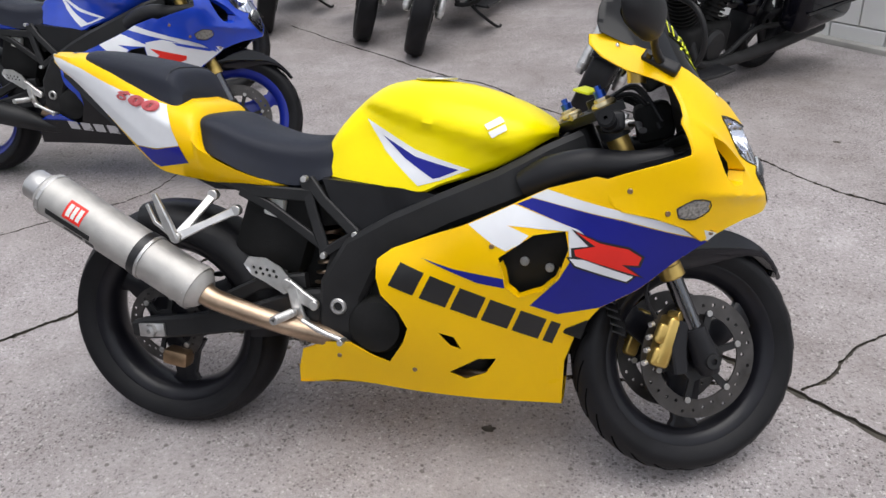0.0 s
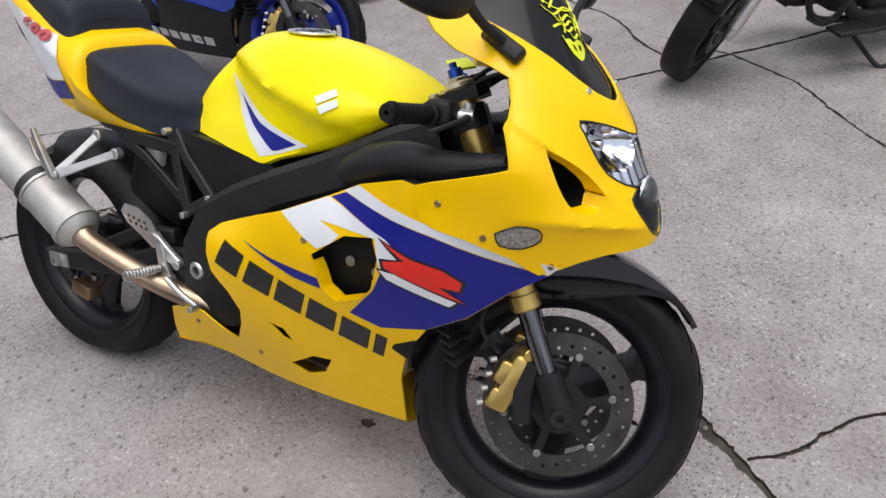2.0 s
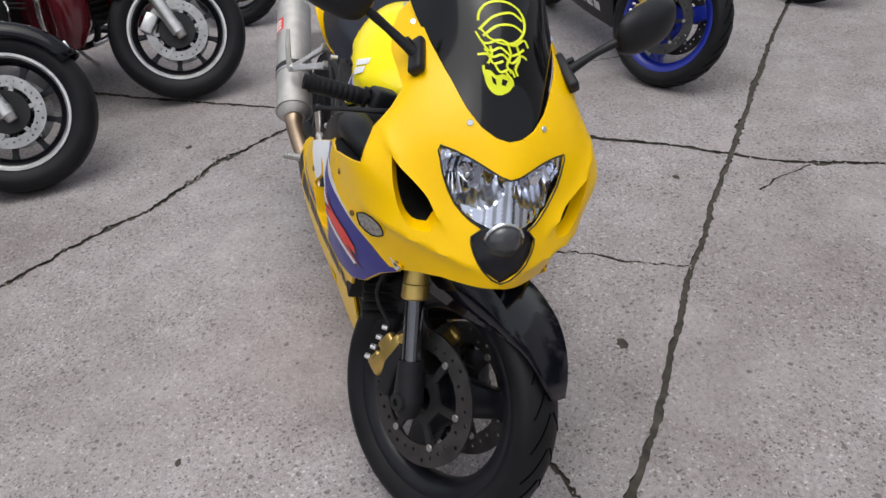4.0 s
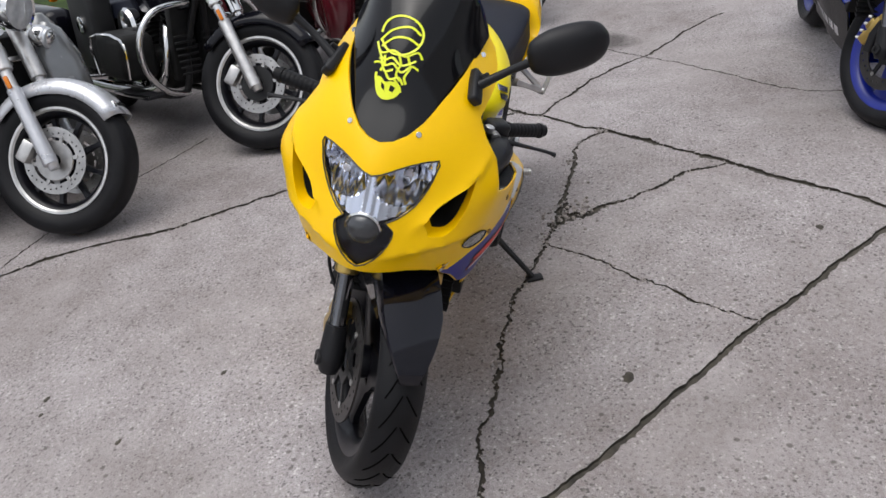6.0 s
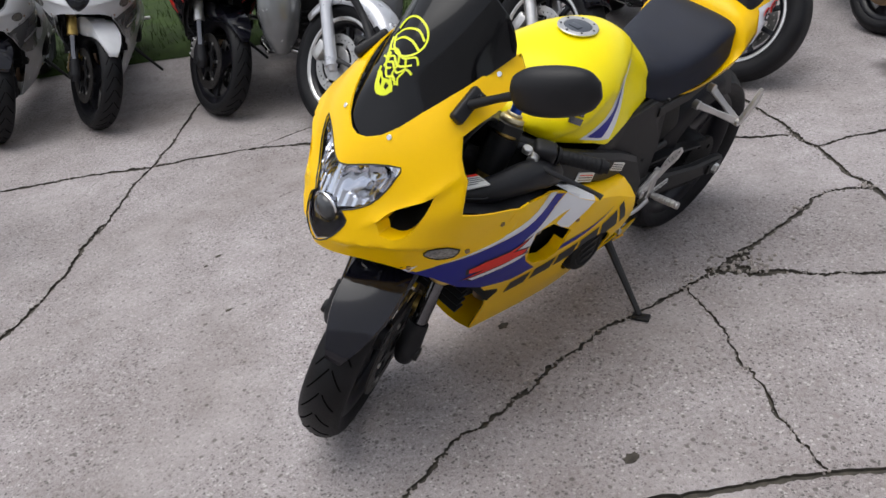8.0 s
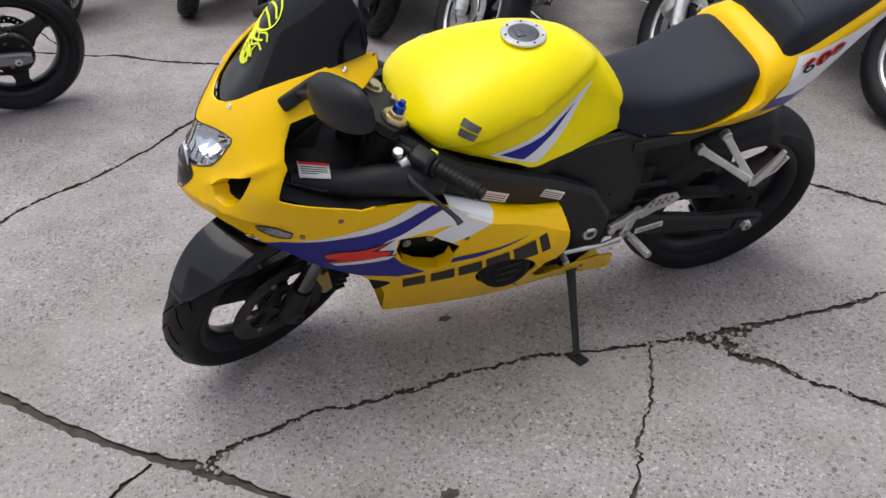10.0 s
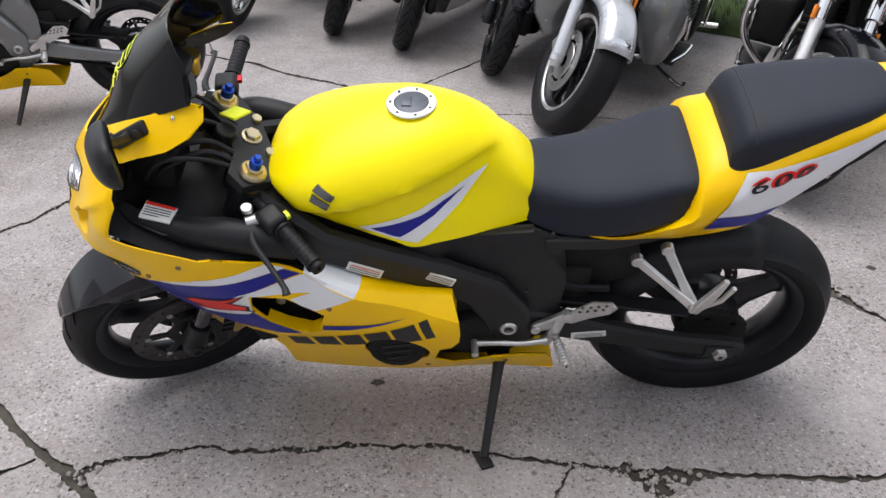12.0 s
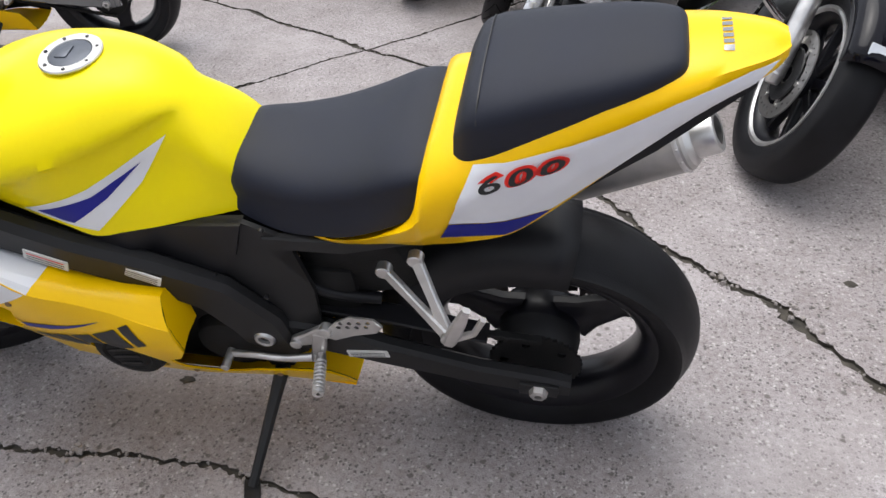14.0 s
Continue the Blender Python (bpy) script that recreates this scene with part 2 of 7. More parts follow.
def ring_skin(bm, rings, closed=True, caps=(True, True)):
    vs = [[bm.verts.new(p) for p in r] for r in rings]
    n = len(vs[0])
    for a, b in zip(vs, vs[1:]):
        for i in range(n if closed else n - 1):
            j = (i + 1) % n
            bm.faces.new((a[i], a[j], b[j], b[i]))
    if closed and caps[0]:
        bm.faces.new(vs[0][::-1])
    if closed and caps[1]:
        bm.faces.new(vs[-1])
    return vs


def rod(bm, p0, p1, r0, r1=None, seg=14, rim=0.12):
    """A round bar with chamfered ends."""
    r1 = r0 if r1 is None else r1
    p0, p1 = Vector(p0), Vector(p1)
    u, v = basis(p1 - p0)
    k = min(rim * min(r0, r1), 0.3 * (p1 - p0).length)
    d = (p1 - p0).normalized()
    st = [(p0, r0 - k), (p0 + d * k, r0), (p1 - d * k, r1), (p1, r1 - k)]
    ring_skin(bm, [[c + (u * math.cos(a) + v * math.sin(a)) * r for a in (2 * math.pi * i / seg for i in range(seg))] for c, r in st])
    return bm


def spline(pts, n=6, closed=False):
    """Catmull-Rom through the points (any dimension)."""
    p = [Vector(q) for q in pts]
    out = []
    m = len(p)
    for i in range(m if closed else m - 1):
        a = p[(i - 1) % m] if closed or i > 0 else p[0]
        b, c = p[i], p[(i + 1) % m]
        d = p[(i + 2) % m] if closed or i + 2 < m else p[-1]
        for k in range(n):
            t = k / n
            out.append(0.5 * ((2 * b) + (c - a) * t + (2 * a - 5 * b + 4 * c - d) * t * t + (3 * b - a - 3 * c + d) * t ** 3))
    if not closed:
        out.append(p[-1])
    return out


def tube(bm, pts, r, seg=10, n=6, flat=1.0):
    """A hose or bent bar along a smooth line; r is a radius or a list along it."""
    c = spline(pts, n)
    rr = [r] * len(c) if isinstance(r, (int, float)) else [float(np.interp(i / (len(c) - 1), np.linspace(0, 1, len(r)), r)) for i in range(len(c))]
    rings, u = [], None
    for i, p in enumerate(c):
        d = (c[min(i + 1, len(c) - 1)] - c[max(i - 1, 0)]).normalized()
        if u is None:
            u = basis(d)[0]
        u = (u - d * u.dot(d)).normalized()
        v = d.cross(u)
        rings.append([p + (u * math.cos(a) + v * math.sin(a) * flat) * rr[i] for a in (2 * math.pi * k / seg for k in range(seg))])
    ring_skin(bm, rings)
    return bm


def sweep(bm, stations, bev=0.2):
    """A beam through stations (centre, half width along y, half height) with chamfered corners."""
    cs = [Vector(s[0]) for s in stations]
    rings = []
    for i, (c, w, h) in enumerate(stations):
        d = (cs[min(i + 1, len(cs) - 1)] - cs[max(i - 1, 0)]).normalized()
        side = Vector((0, 1, 0))
        side = (side - d * side.dot(d)).normalized()
        up = d.cross(side)
        k = min(w, h) * 2 * bev
        rings.append([Vector(c) + side * a + up * b for a, b in ((w, -h + k), (w, h - k), (w - k, h), (-w + k, h), (-w, h - k), (-w, -h + k), (-w + k, -h), (w - k, -h))])
    ring_skin(bm, rings)
    return bm


def block(bm, c, size, rot=(0, 0, 0), bev=0.15, seg=2):
    """A box with rounded edges."""
    m = Matrix.LocRotScale(c, Euler([radians(a) for a in rot]), size)
    r = bmesh.ops.create_cube(bm, size=1.0)
    vs = r["verts"]
    bmesh.ops.transform(bm, matrix=m, verts=vs)
    es = list({e for v in vs for e in v.link_edges})
    if bev:
        bmesh.ops.bevel(bm, geom=es, offset=bev * min(size), segments=seg, affect="EDGES", profile=0.5)
    return bm


def lathe(bm, prof, c=(0, 0, 0), axis=(0, 1, 0), seg=48, closed=True):
    """Turns a profile (along the axis, radius) round the axis."""
    d = Vector(axis).normalized()
    u, v = basis(d)
    c = Vector(c)
    rings = [[c + d * a + (u * math.cos(t) + v * math.sin(t)) * r for a, r in prof] for t in (2 * math.pi * i / seg for i in range(seg))]
    vs = [[bm.verts.new(p) for p in r] for r in rings]
    n = len(prof)
    for i in range(seg):
        a, b = vs[i], vs[(i + 1) % seg]
        for k in range(n if closed else n - 1):
            j = (k + 1) % n
            bm.faces.new((a[k], a[j], b[j], b[k]))
    return bm


def inside(p, poly):
    x, y = p[0], p[1]
    hit = False
    for i in range(len(poly)):
        (x0, y0), (x1, y1) = poly[i - 1][:2], poly[i][:2]
        if (y0 > y) != (y1 > y) and x < (x1 - x0) * (y - y0) / (y1 - y0) + x0:
            hit = not hit
    return hit


def fill2d(poly, holes=(), d=0.02):
    """Triangles of a flat outline with holes, with inner points about d apart."""
    loops = [list(poly)] + [list(h) for h in holes]
    pts, edges = [], []
    for lp in loops:
        s = len(pts)
        dense = []
        for i in range(len(lp)):
            a, b = Vector(lp[i][:2]), Vector(lp[(i + 1) % len(lp)][:2])
            k = max(1, int((b - a).length / d))
            dense += [a + (b - a) * (j / k) for j in range(k)]
        pts += dense
        edges += [(s + i, s + (i + 1) % len(dense)) for i in range(len(dense))]
    xs, ys = [p[0] for p in poly], [p[1] for p in poly]
    nb = len(pts)
    row = 0
    y = min(ys) + d * 0.5
    border = np.array([(p.x, p.y) for p in pts])
    while y < max(ys):
        x = min(xs) + d * (0.25 + 0.5 * (row % 2))
        while x < max(xs):
            if inside((x, y), poly) and not any(inside((x, y), h) for h in holes) and np.min(np.hypot(border[:, 0] - x, border[:, 1] - y)) > d * 0.45:
                pts.append(Vector((x, y)))
            x += d
        y += d * 0.87
        row += 1
    v, _, f, *_ = delaunay_2d_cdt(pts, edges, [], 0, 1e-6)
    keep = []
    for t in f:
        c = sum((v[i] for i in t), Vector((0, 0))) / len(t)
        if inside(c, poly) and not any(inside(c, h) for h in holes):
            keep.append(tuple(t))
    return [tuple(p) for p in v], keep


def sheet(bm, flat, surf, inner=None):
    """A panel: flat triangles laid on a surface; with inner, a second skin and edges between."""
    v, f = flat
    top = [bm.verts.new(surf(*p)) for p in v]
    for t in f:
        try:
            bm.faces.new([top[i] for i in t])
        except ValueError:
            pass
    if inner is not None:
        low = [bm.verts.new(inner(*p)) for p in v]
        count = {}
        for t in f:
            for i in range(len(t)):
                a, b = t[i], t[(i + 1) % len(t)]
                count.setdefault((min(a, b), max(a, b)), []).append((a, b))
            try:
                bm.faces.new([low[i] for i in reversed(t)])
            except ValueError:
                pass
        for e in count.values():
            if len(e) == 1:
                a, b = e[0]
                try:
                    bm.faces.new((top[b], top[a], low[a], low[b]))
                except ValueError:
                    pass
    loose = [w for w in bm.verts if not w.link_faces]
    for w in loose:
        bm.verts.remove(w)
    return bm


def onto(target, origin, ux, uy, way, lift=0.0012):
    """A map from flat (u, v) to the surface of a mesh object, cast along a way (all in the object's own space)."""
    tree = BVHTree.FromPolygons([v.co.copy() for v in target.data.vertices], [tuple(p.vertices) for p in target.data.polygons])
    o, ux, uy, way = Vector(origin), Vector(ux), Vector(uy), Vector(way).normalized()

    def f(u, v):
        p = o + ux * u + uy * v
        hit, nrm, _, _ = tree.ray_cast(p, way)
        if hit is None:
            hit, nrm, _, _ = tree.find_nearest(p + way * (-o.dot(way)))
        if nrm.dot(way) > 0:
            nrm = -nrm
        return hit + nrm * lift
    return f


def circle(c, r, n=16, rx=None):
    return [(c[0] + (rx or r) * math.cos(2 * math.pi * i / n), c[1] + r * math.sin(2 * math.pi * i / n)) for i in range(n)]


# ---- ground ----
def ground_z(x, y):
    """Height of the level yard."""
    return 0.0


CRACKS = [
    (0.012, 1.0, [(1.63, .41), (1.55, .37), (1.44, .36), (1.36, .34), (1.24, .345), (1.13, .345), (1.03, .34), (.92, .335), (.79, .34), (.66, .35), (.58, .38), (.42, .41), (.37, .415), (.28, .42), (.20, .45), (.05, .455), (-.10, .455), (-.28, .46), (-.43, .465), (-.52, .51), (-.62, .59)]),
    (0.021, 0.45, [(4.6, -3.0), (3.3, -1.48), (2.59, -.57), (2.27, -.17), (2.08, .03), (1.92, .195), (1.76, .34), (1.66, .41), (1.57, .49), (1.39, .66), (1.24, .77), (1.06, .915), (.85, 1.075), (.74, 1.18), (.65, 1.26), (.54, 1.35), (.34, 1.53), (-.28, 2.08), (-.9, 2.64), (-2.0, 3.7), (-3.2, 4.85)]),
    (0.022, 0.7, [(-1.9, -1.2), (-1.49, -.66), (-1.28, -.37), (-1.12, -.13), (-1.00, .06), (-.90, .17), (-.84, .27), (-.68, .48), (-.62, .59), (-.38, .88), (-.21, 1.10), (-.03, 1.30), (.09, 1.45), (.19, 1.56), (.29, 1.66), (.43, 1.84), (.48, 1.97), (.55, 2.08), (.67, 2.22), (1.02, 2.60), (1.52, 3.2), (2.3, 4.2)]),
    (0.016, 1.0, [(.26, .42), (.19, .48), (.17, .54), (.12, .61), (.05, .71), (-.02, .80), (-.12, .90), (-.17, .99), (-.21, 1.10)]),
    (0.008, 0.9, [(.37, .415), (.45, .53), (.51, .63), (.60, .73), (.64, .79), (.74, .91), (.79, .99), (.85, 1.08)]),
    (0.016, 0.9, [(-.84, .27), (-.99, .33), (-1.11, .40), (-1.43, .59), (-1.67, .82), (-2.03, 1.03), (-2.3, 1.25)]),
    (0.008, 0.9, [(-2.0, .35), (-1.65, .72), (-1.50, .90), (-1.33, 1.07), (-1.20, 1.20), (-1.03, 1.34), (-.92, 1.50), (-.88, 1.75)]),
    (0.022, 0.9, [(3.4, -4.0), (2.42, -3.16), (2.02, -2.88), (1.80, -2.77), (1.60, -2.60), (1.37, -2.46), (1.14, -2.30), (.99, -2.18), (.78, -2.07), (.58, -1.94), (.48, -1.84), (.37, -1.70), (.25, -1.50), (.17, -1.28), (.06, -1.12), (-.05, -.98), (-.12, -.88), (-.22, -.72), (-.29, -.59), (-.42, -.48), (-.55, -.37), (-.62, -.28), (-.72, -.13), (-.81, .02), (-.90, .13)]),
    (0.016, 0.9, [(.2, -3.05), (.35, -2.87), (.51, -2.69), (.81, -2.37), (.98, -2.20), (1.13, -2.08), (1.40, -1.78), (1.56, -1.64), (1.76, -1.42), (1.87, -1.33), (2.0, -1.25), (2.12, -1.18), (2.24, -1.05), (2.31, -.91), (2.5, -.75)]),
    (0.008, 0.9, [(3.0, -4.5), (2.72, -4.16), (2.38, -3.68), (2.16, -3.15), (2.08, -2.90)]),
    (0.008, 0.9, [(.51, -1.92), (.20, -1.90), (-.10, -1.85), (-.47, -1.72), (-.86, -1.57)]),
    (0.010, 0.6, [(1.76, .36), (1.85, .43), (1.92, .53), (2.07, .68), (2.6, 1.03)]),
    (0.014, 0.7, [(1.10, 2.85), (1.25, 2.78), (1.47, 2.62), (1.62, 2.44), (1.78, 2.22), (1.95, 2.02), (2.05, 1.88), (2.18, 1.74), (2.33, 1.63), (3.2, .9)]),
    (0.014, 0.9, [(-1.41, 4.77), (-.82, 4.22), (-.36, 3.83), (.17, 3.36), (.46, 3.19), (.74, 2.86), (1.02, 2.60)]),
    (0.008, 0.9, [(.44, 1.83), (.48, 1.67), (.52, 1.55)]),
]
WIDE_SPOTS = [(-.62, -.33, .034), (.20, .45, .050), (.08, .46, .036), (.16, .53, .030), (1.05, .34, .012), (-.45, -.46, .020), (1.62, .43, .030), (-.60, .57, .016), (-.30, .46, .014)]


def build_ground():
    rnd = random.Random(4)
    quads, pts, edges = [], [], []
    far = 45.0
    for x, y in ((-far, -far), (far, -far), (far, far), (-far, far)):
        pts.append(Vector((x, y)))
    for w, rag, line in CRACKS:
        c = spline([(*p, 0) for p in line], 12)
        dense = []
        for a, b in zip(c, c[1:]):
            k = max(1, int((b - a).length / (0.011 if abs(a.x) < 2.4 and abs(a.y) < 2.6 else 0.03)))
            dense += [a + (b - a) * (i / k) for i in range(k)]
        dense.append(c[-1])
        left, right = [], []
        wander, chip = 0.0, 0.0
        for i, p in enumerate(dense):
            d = (dense[min(i + 1, len(dense) - 1)] - dense[max(i - 1, 0)]).normalized()
            nrm = Vector((-d.y, d.x, 0))
            wander = 0.82 * wander + rag * rnd.uniform(-0.006, 0.006)
            s = w * 0.5 * (1 + rag * rnd.uniform(-0.6, 0.5))
            chip = 0.8 * chip if rnd.random() > 0.05 * rag else rnd.uniform(0.3, 1.1) * w
            s += 0.5 * chip
            for sx, sy, sr in WIDE_SPOTS:
                s += sr * 0.35 * math.exp(-((p.x - sx) ** 2 + (p.y - sy) ** 2) / 0.006) * rnd.uniform(0.6, 1.3)
            left.append(p + nrm * (wander + s))
            right.append(p + nrm * (wander - s * rnd.uniform(0.7, 1.2)))
        poly = [(p.x, p.y) for p in left] + [(p.x, p.y) for p in reversed(right)]
        s = len(pts)
        pts += [Vector(p) for p in poly]
        edges += [(s + i, s + (i + 1) % len(poly)) for i in range(len(poly))]
        for i in range(len(left) - 1):
            quads.append([(q.x, q.y) for q in (left[i], left[i + 1], right[i + 1], right[i])])
    v, _, f, *_ = delaunay_2d_cdt(pts, edges, [], 0, 1e-5)
    cell = {}
    for q in quads:
        mx, my = sum(p[0] for p in q) / 4, sum(p[1] for p in q) / 4
        cell.setdefault((int(mx // 0.1), int(my // 0.1)), []).append(q)
    top, count = [], {}
    for t in f:
        c = sum((v[i] for i in t), Vector((0, 0))) / len(t)
        i, j = int(c.x // 0.1), int(c.y // 0.1)
        if any(inside(c, q) for a in (-1, 0, 1) for b in (-1, 0, 1) for q in cell.get((i + a, j + b), ())):
            continue
        top.append(tuple(t))
        for a, b in zip(t, (*t[1:], t[0])):
            count.setdefault((min(a, b), max(a, b)), []).append((a, b))
    n = len(v)
    verts = [(p.x, p.y, ground_z(p.x, p.y)) for p in v] + [(p.x, p.y, ground_z(p.x, p.y) - 0.03) for p in v]
    walls = [(e[0][1], e[0][0], e[0][0] + n, e[0][1] + n) for e in count.values() if len(e) == 1]
    me = bpy.data.meshes.new("ground")
    me.from_pydata(verts, [], top + walls)
    me.update()
    me.materials.append(CONCRETE)
    # crack walls get the soil's dark colour, standing in for shade in the gap
    me.materials.append(SOIL_AND_SHADE)
    me.polygons.foreach_set("material_index", [0] * len(top) + [1] * len(walls))
    tagged(new("ground", me), "worn exposed-aggregate concrete yard with cracks and joints", "ground", kind="structure")
    bm = bmesh.new()
    bmesh.ops.create_grid(bm, x_segments=200, y_segments=200, size=7)
    for q in bm.verts:
        q.co.z = ground_z(q.co.x, q.co.y) - 0.010 + 0.004 * noise.noise(q.co * 9) + 0.003 * noise.noise(q.co * 40)
    tagged(part("ground_soil", bm, SOIL_AND_SHADE, None), "dark soil and grit down in the cracks", "soil", kind="structure")
    for x, y, r in ((1.10, .71, .024), (1.41, -.72, .012), (.32, 1.33, .018), (1.10, -.53, .012), (1.24, -1.09, .014), (.89, .09, .020), (2.30, 2.32, .020), (-.79, -.46, .02), (-2.09, .17, .05), (1.31, -1.06, .010)):
        bm = bmesh.new()
        ring = [Vector((x + r * q * math.cos(a), y + .7 * r * q * math.sin(a), 0)) for a, q in ((2 * math.pi * k / 14, rnd.uniform(.75, 1.2)) for k in range(14))]
        for p in ring:
            p.z = ground_z(p.x, p.y) + .0008
        top_c = Vector((x, y, ground_z(x, y) + .003))
        ring_skin(bm, [ring, [p + (top_c - p) * .3 + Vector((0, 0, .001)) for p in ring], [p + (top_c - p) * .9 for p in ring]])
        tagged(part("dirt_spot", bm, SOIL_AND_SHADE, None), "dark flat dirt spot on the concrete", "dirt", "dirt spots on the yard")
    bm = bmesh.new()
    for k in range(170):
        sx, sy, sr = rnd.choice(WIDE_SPOTS + [(.18, .47, .05), (.12, .50, .05)])
        a, d = rnd.uniform(0, 6.28), abs(rnd.gauss(0, sr * 1.6))
        r = rnd.uniform(0.002, 0.009)
        q = bmesh.ops.create_icosphere(bm, subdivisions=1, radius=r, matrix=pose(sx + d * math.cos(a), sy + d * math.sin(a), ground_z(sx, sy) + r * 0.3, rnd.uniform(0, 90), rnd.uniform(0, 90), 0))
        for vert in q["verts"]:
            vert.co += Vector([rnd.uniform(-.25, .25) * r for _ in range(3)])
    for w, rag, line in CRACKS:
        c = [p for p in spline([(*p, 0) for p in line], 12) if abs(p.x) < 2.6 and abs(p.y) < 2.6]
        for p in c:
            for _ in range(2):
                if rag > .6 and rnd.random() < .35:
                    r = rnd.uniform(0.0015, 0.005)
                    x, y = p.x + rnd.gauss(0, w * .9), p.y + rnd.gauss(0, w * .9)
                    q = bmesh.ops.create_icosphere(bm, subdivisions=1, radius=r, matrix=pose(x, y, ground_z(x, y) + r * 0.2, rnd.uniform(0, 90), rnd.uniform(0, 90), 0))
                    for vert in q["verts"]:
                        vert.co += Vector([rnd.uniform(-.3, .3) * r for _ in range(3)])
    tagged(part("rubble", bm, RUBBLE, None, smooth=False), "loose concrete crumbs lying along the cracks", "rubble", kind="stuff")


build_ground()


# ---- wheels shared by all machines ----
def wheel(parent, c, R, tw, rim_r, mats, spokes=3, steer=None, name="front_wheel", disc=0.15, disc_y=(0.07, -0.07), hub=0.035, thin=False, flat_face=False, carrier=None):
    """A wheel: cast rim with spokes and hub, tyre with a rounded tread, brake discs. The axle lies along y."""
    rim_m, tyre_m, disc_m = mats
    m = steer if steer is not None else Matrix()
    c = Vector(c)
    h = tw * 0.36
    bm = bmesh.new()
    lathe(bm, [(-h, rim_r), (-h, rim_r + .008), (-h + .006, rim_r + .008), (-h * .8, rim_r - .012), (-h * .35, rim_r - .024), (h * .35, rim_r - .024), (h * .8, rim_r - .012), (h - .006, rim_r + .008), (h, rim_r + .008), (h, rim_r), (h * .75, rim_r - .022), (h * .3, rim_r - .036), (-h * .3, rim_r - .036), (-h * .75, rim_r - .022)], c, seg=56)
    bm.transform(m)
    rim = part(name, bm, rim_m, parent)
    bm = bmesh.new()
    lathe(bm, [(-.045, .018), (-.045, hub), (-.03, hub + .006), (.03, hub + .006), (.045, hub), (.045, .018)], c, seg=28)
    bm.transform(m)
    part("hub", bm, rim_m, rim)
    for k in range(spokes):
        a = 2 * math.pi * k / spokes + 0.5
        d = Vector((math.cos(a), 0, math.sin(a)))
        t = Vector((-math.sin(a), 0, math.cos(a)))
        w0, w1 = (.016, .011) if thin else (.044, .030)
        st = []
        for q, w in ((hub * .9, w0 * 1.5), (hub + .03, w0), (rim_r * .75, w1), (rim_r - .022, w1 * 1.7)):
            st.append([c + d * q + t * s * w + Vector((0, y, 0)) for s, y in ((-1, -.008), (-.8, -.014), (.8, -.014), (1, -.008), (1, .008), (.8, .014), (-.8, .014), (-1, .008))])
        bm = bmesh.new()
        ring_skin(bm, st)
        bm.transform(m)
        part("spoke", bm, rim_m, rim)
    bm = bmesh.new()
    prof = []
    rs = tw * 0.5
    side = (R - rim_r) * 0.55
    for i in range(15):
        a = math.pi * i / 14
        x = -math.cos(a) * rs
        crown = R - (tw * 0.26 if not flat_face else tw * 0.16) * (abs(x) / rs) ** (2.2 if not flat_face else 4)
        r = crown if 1 < i < 13 else R - (R - rim_r) * (0.42 if i in (1, 13) else 0.55)
        prof.append((x * (1.0 if i not in (1, 13) else 1.0), r))
    prof += [(h * 1.02, rim_r + .006), (h * .8, rim_r - .004), (-h * .8, rim_r - .004), (-h * 1.02, rim_r + .006)]
    lathe(bm, prof, c, seg=72)
    bm.transform(m)
    part("tyre", bm, tyre_m, rim, "black rubber tyre", sharp=60)
    for y in disc_y:
        if not disc:
            continue
        bm = bmesh.new()
        holes = [circle((0, 0), disc * .70, 28)]
        for k in range(30):
            a, q = 2 * math.pi * k / 30, disc * (.79 + .12 * ((k * 3) % 4) / 3)
            holes.append(circle((q * math.cos(a), q * math.sin(a)), .0045, 6))
        fl = fill2d(circle((0, 0), disc, 56), holes, .03)
        sheet(bm, fl, lambda u, v, y=y: c + Vector((u, y + .0025, v)), lambda u, v, y=y: c + Vector((u, y - .0025, v)))
        bm.transform(m)
        part("brake_disc", bm, disc_m, rim, "drilled steel brake disc")
        star = []
        for k in range(6):
            a = 2 * math.pi * k / 6
            for da, q in ((-.45, .36), (.10, .40), (.17, .74), (.33, .74), (.36, .40)):
                star.append((disc * q * math.cos(a + da), disc * q * math.sin(a + da)))
        bm = bmesh.new()
        sheet(bm, fill2d(star, [circle((0, 0), disc * .2, 20)], .03), lambda u, v, y=y: c + Vector((u, y + .004, v)), lambda u, v, y=y: c + Vector((u, y - .004, v)))
        bm.transform(m)
        part("disc_carrier", bm, carrier or disc_m, rim)
        for k in range(6):
            a = 2 * math.pi * k / 6 + .25
            bm = bmesh.new()
            p = c + Vector((math.cos(a) * disc * .72, y, math.sin(a) * disc * .72))
            rod(bm, p - Vector((0, .007, 0)), p + Vector((0, .007, 0)), .008, seg=10)
            bm.transform(m)
            part("disc_button", bm, STEEL, rim)
    return rim


# ---- the yellow sport motorcycle ----
BIKE = pose(0.010, 0.050, -0.0185, -16.1, -1.34, -1.3)
AX_R, AX_F = Vector((0.012, -0.008, 0.320)), Vector((1.386, 0, 0.292))
FORK = Vector((-0.395, 0, 0.919))
STEM = AX_F + Vector((-0.919, 0, -0.395)) * 0.028
STEER = Matrix.Translation(STEM) @ Matrix.Rotation(radians(27), 4, FORK) @ Matrix.Translation(-STEM)

bike = thing("sport_motorcycle", "yellow sport motorcycle, blue and white graphics, leaning on side stand", "motorcycle", BIKE)

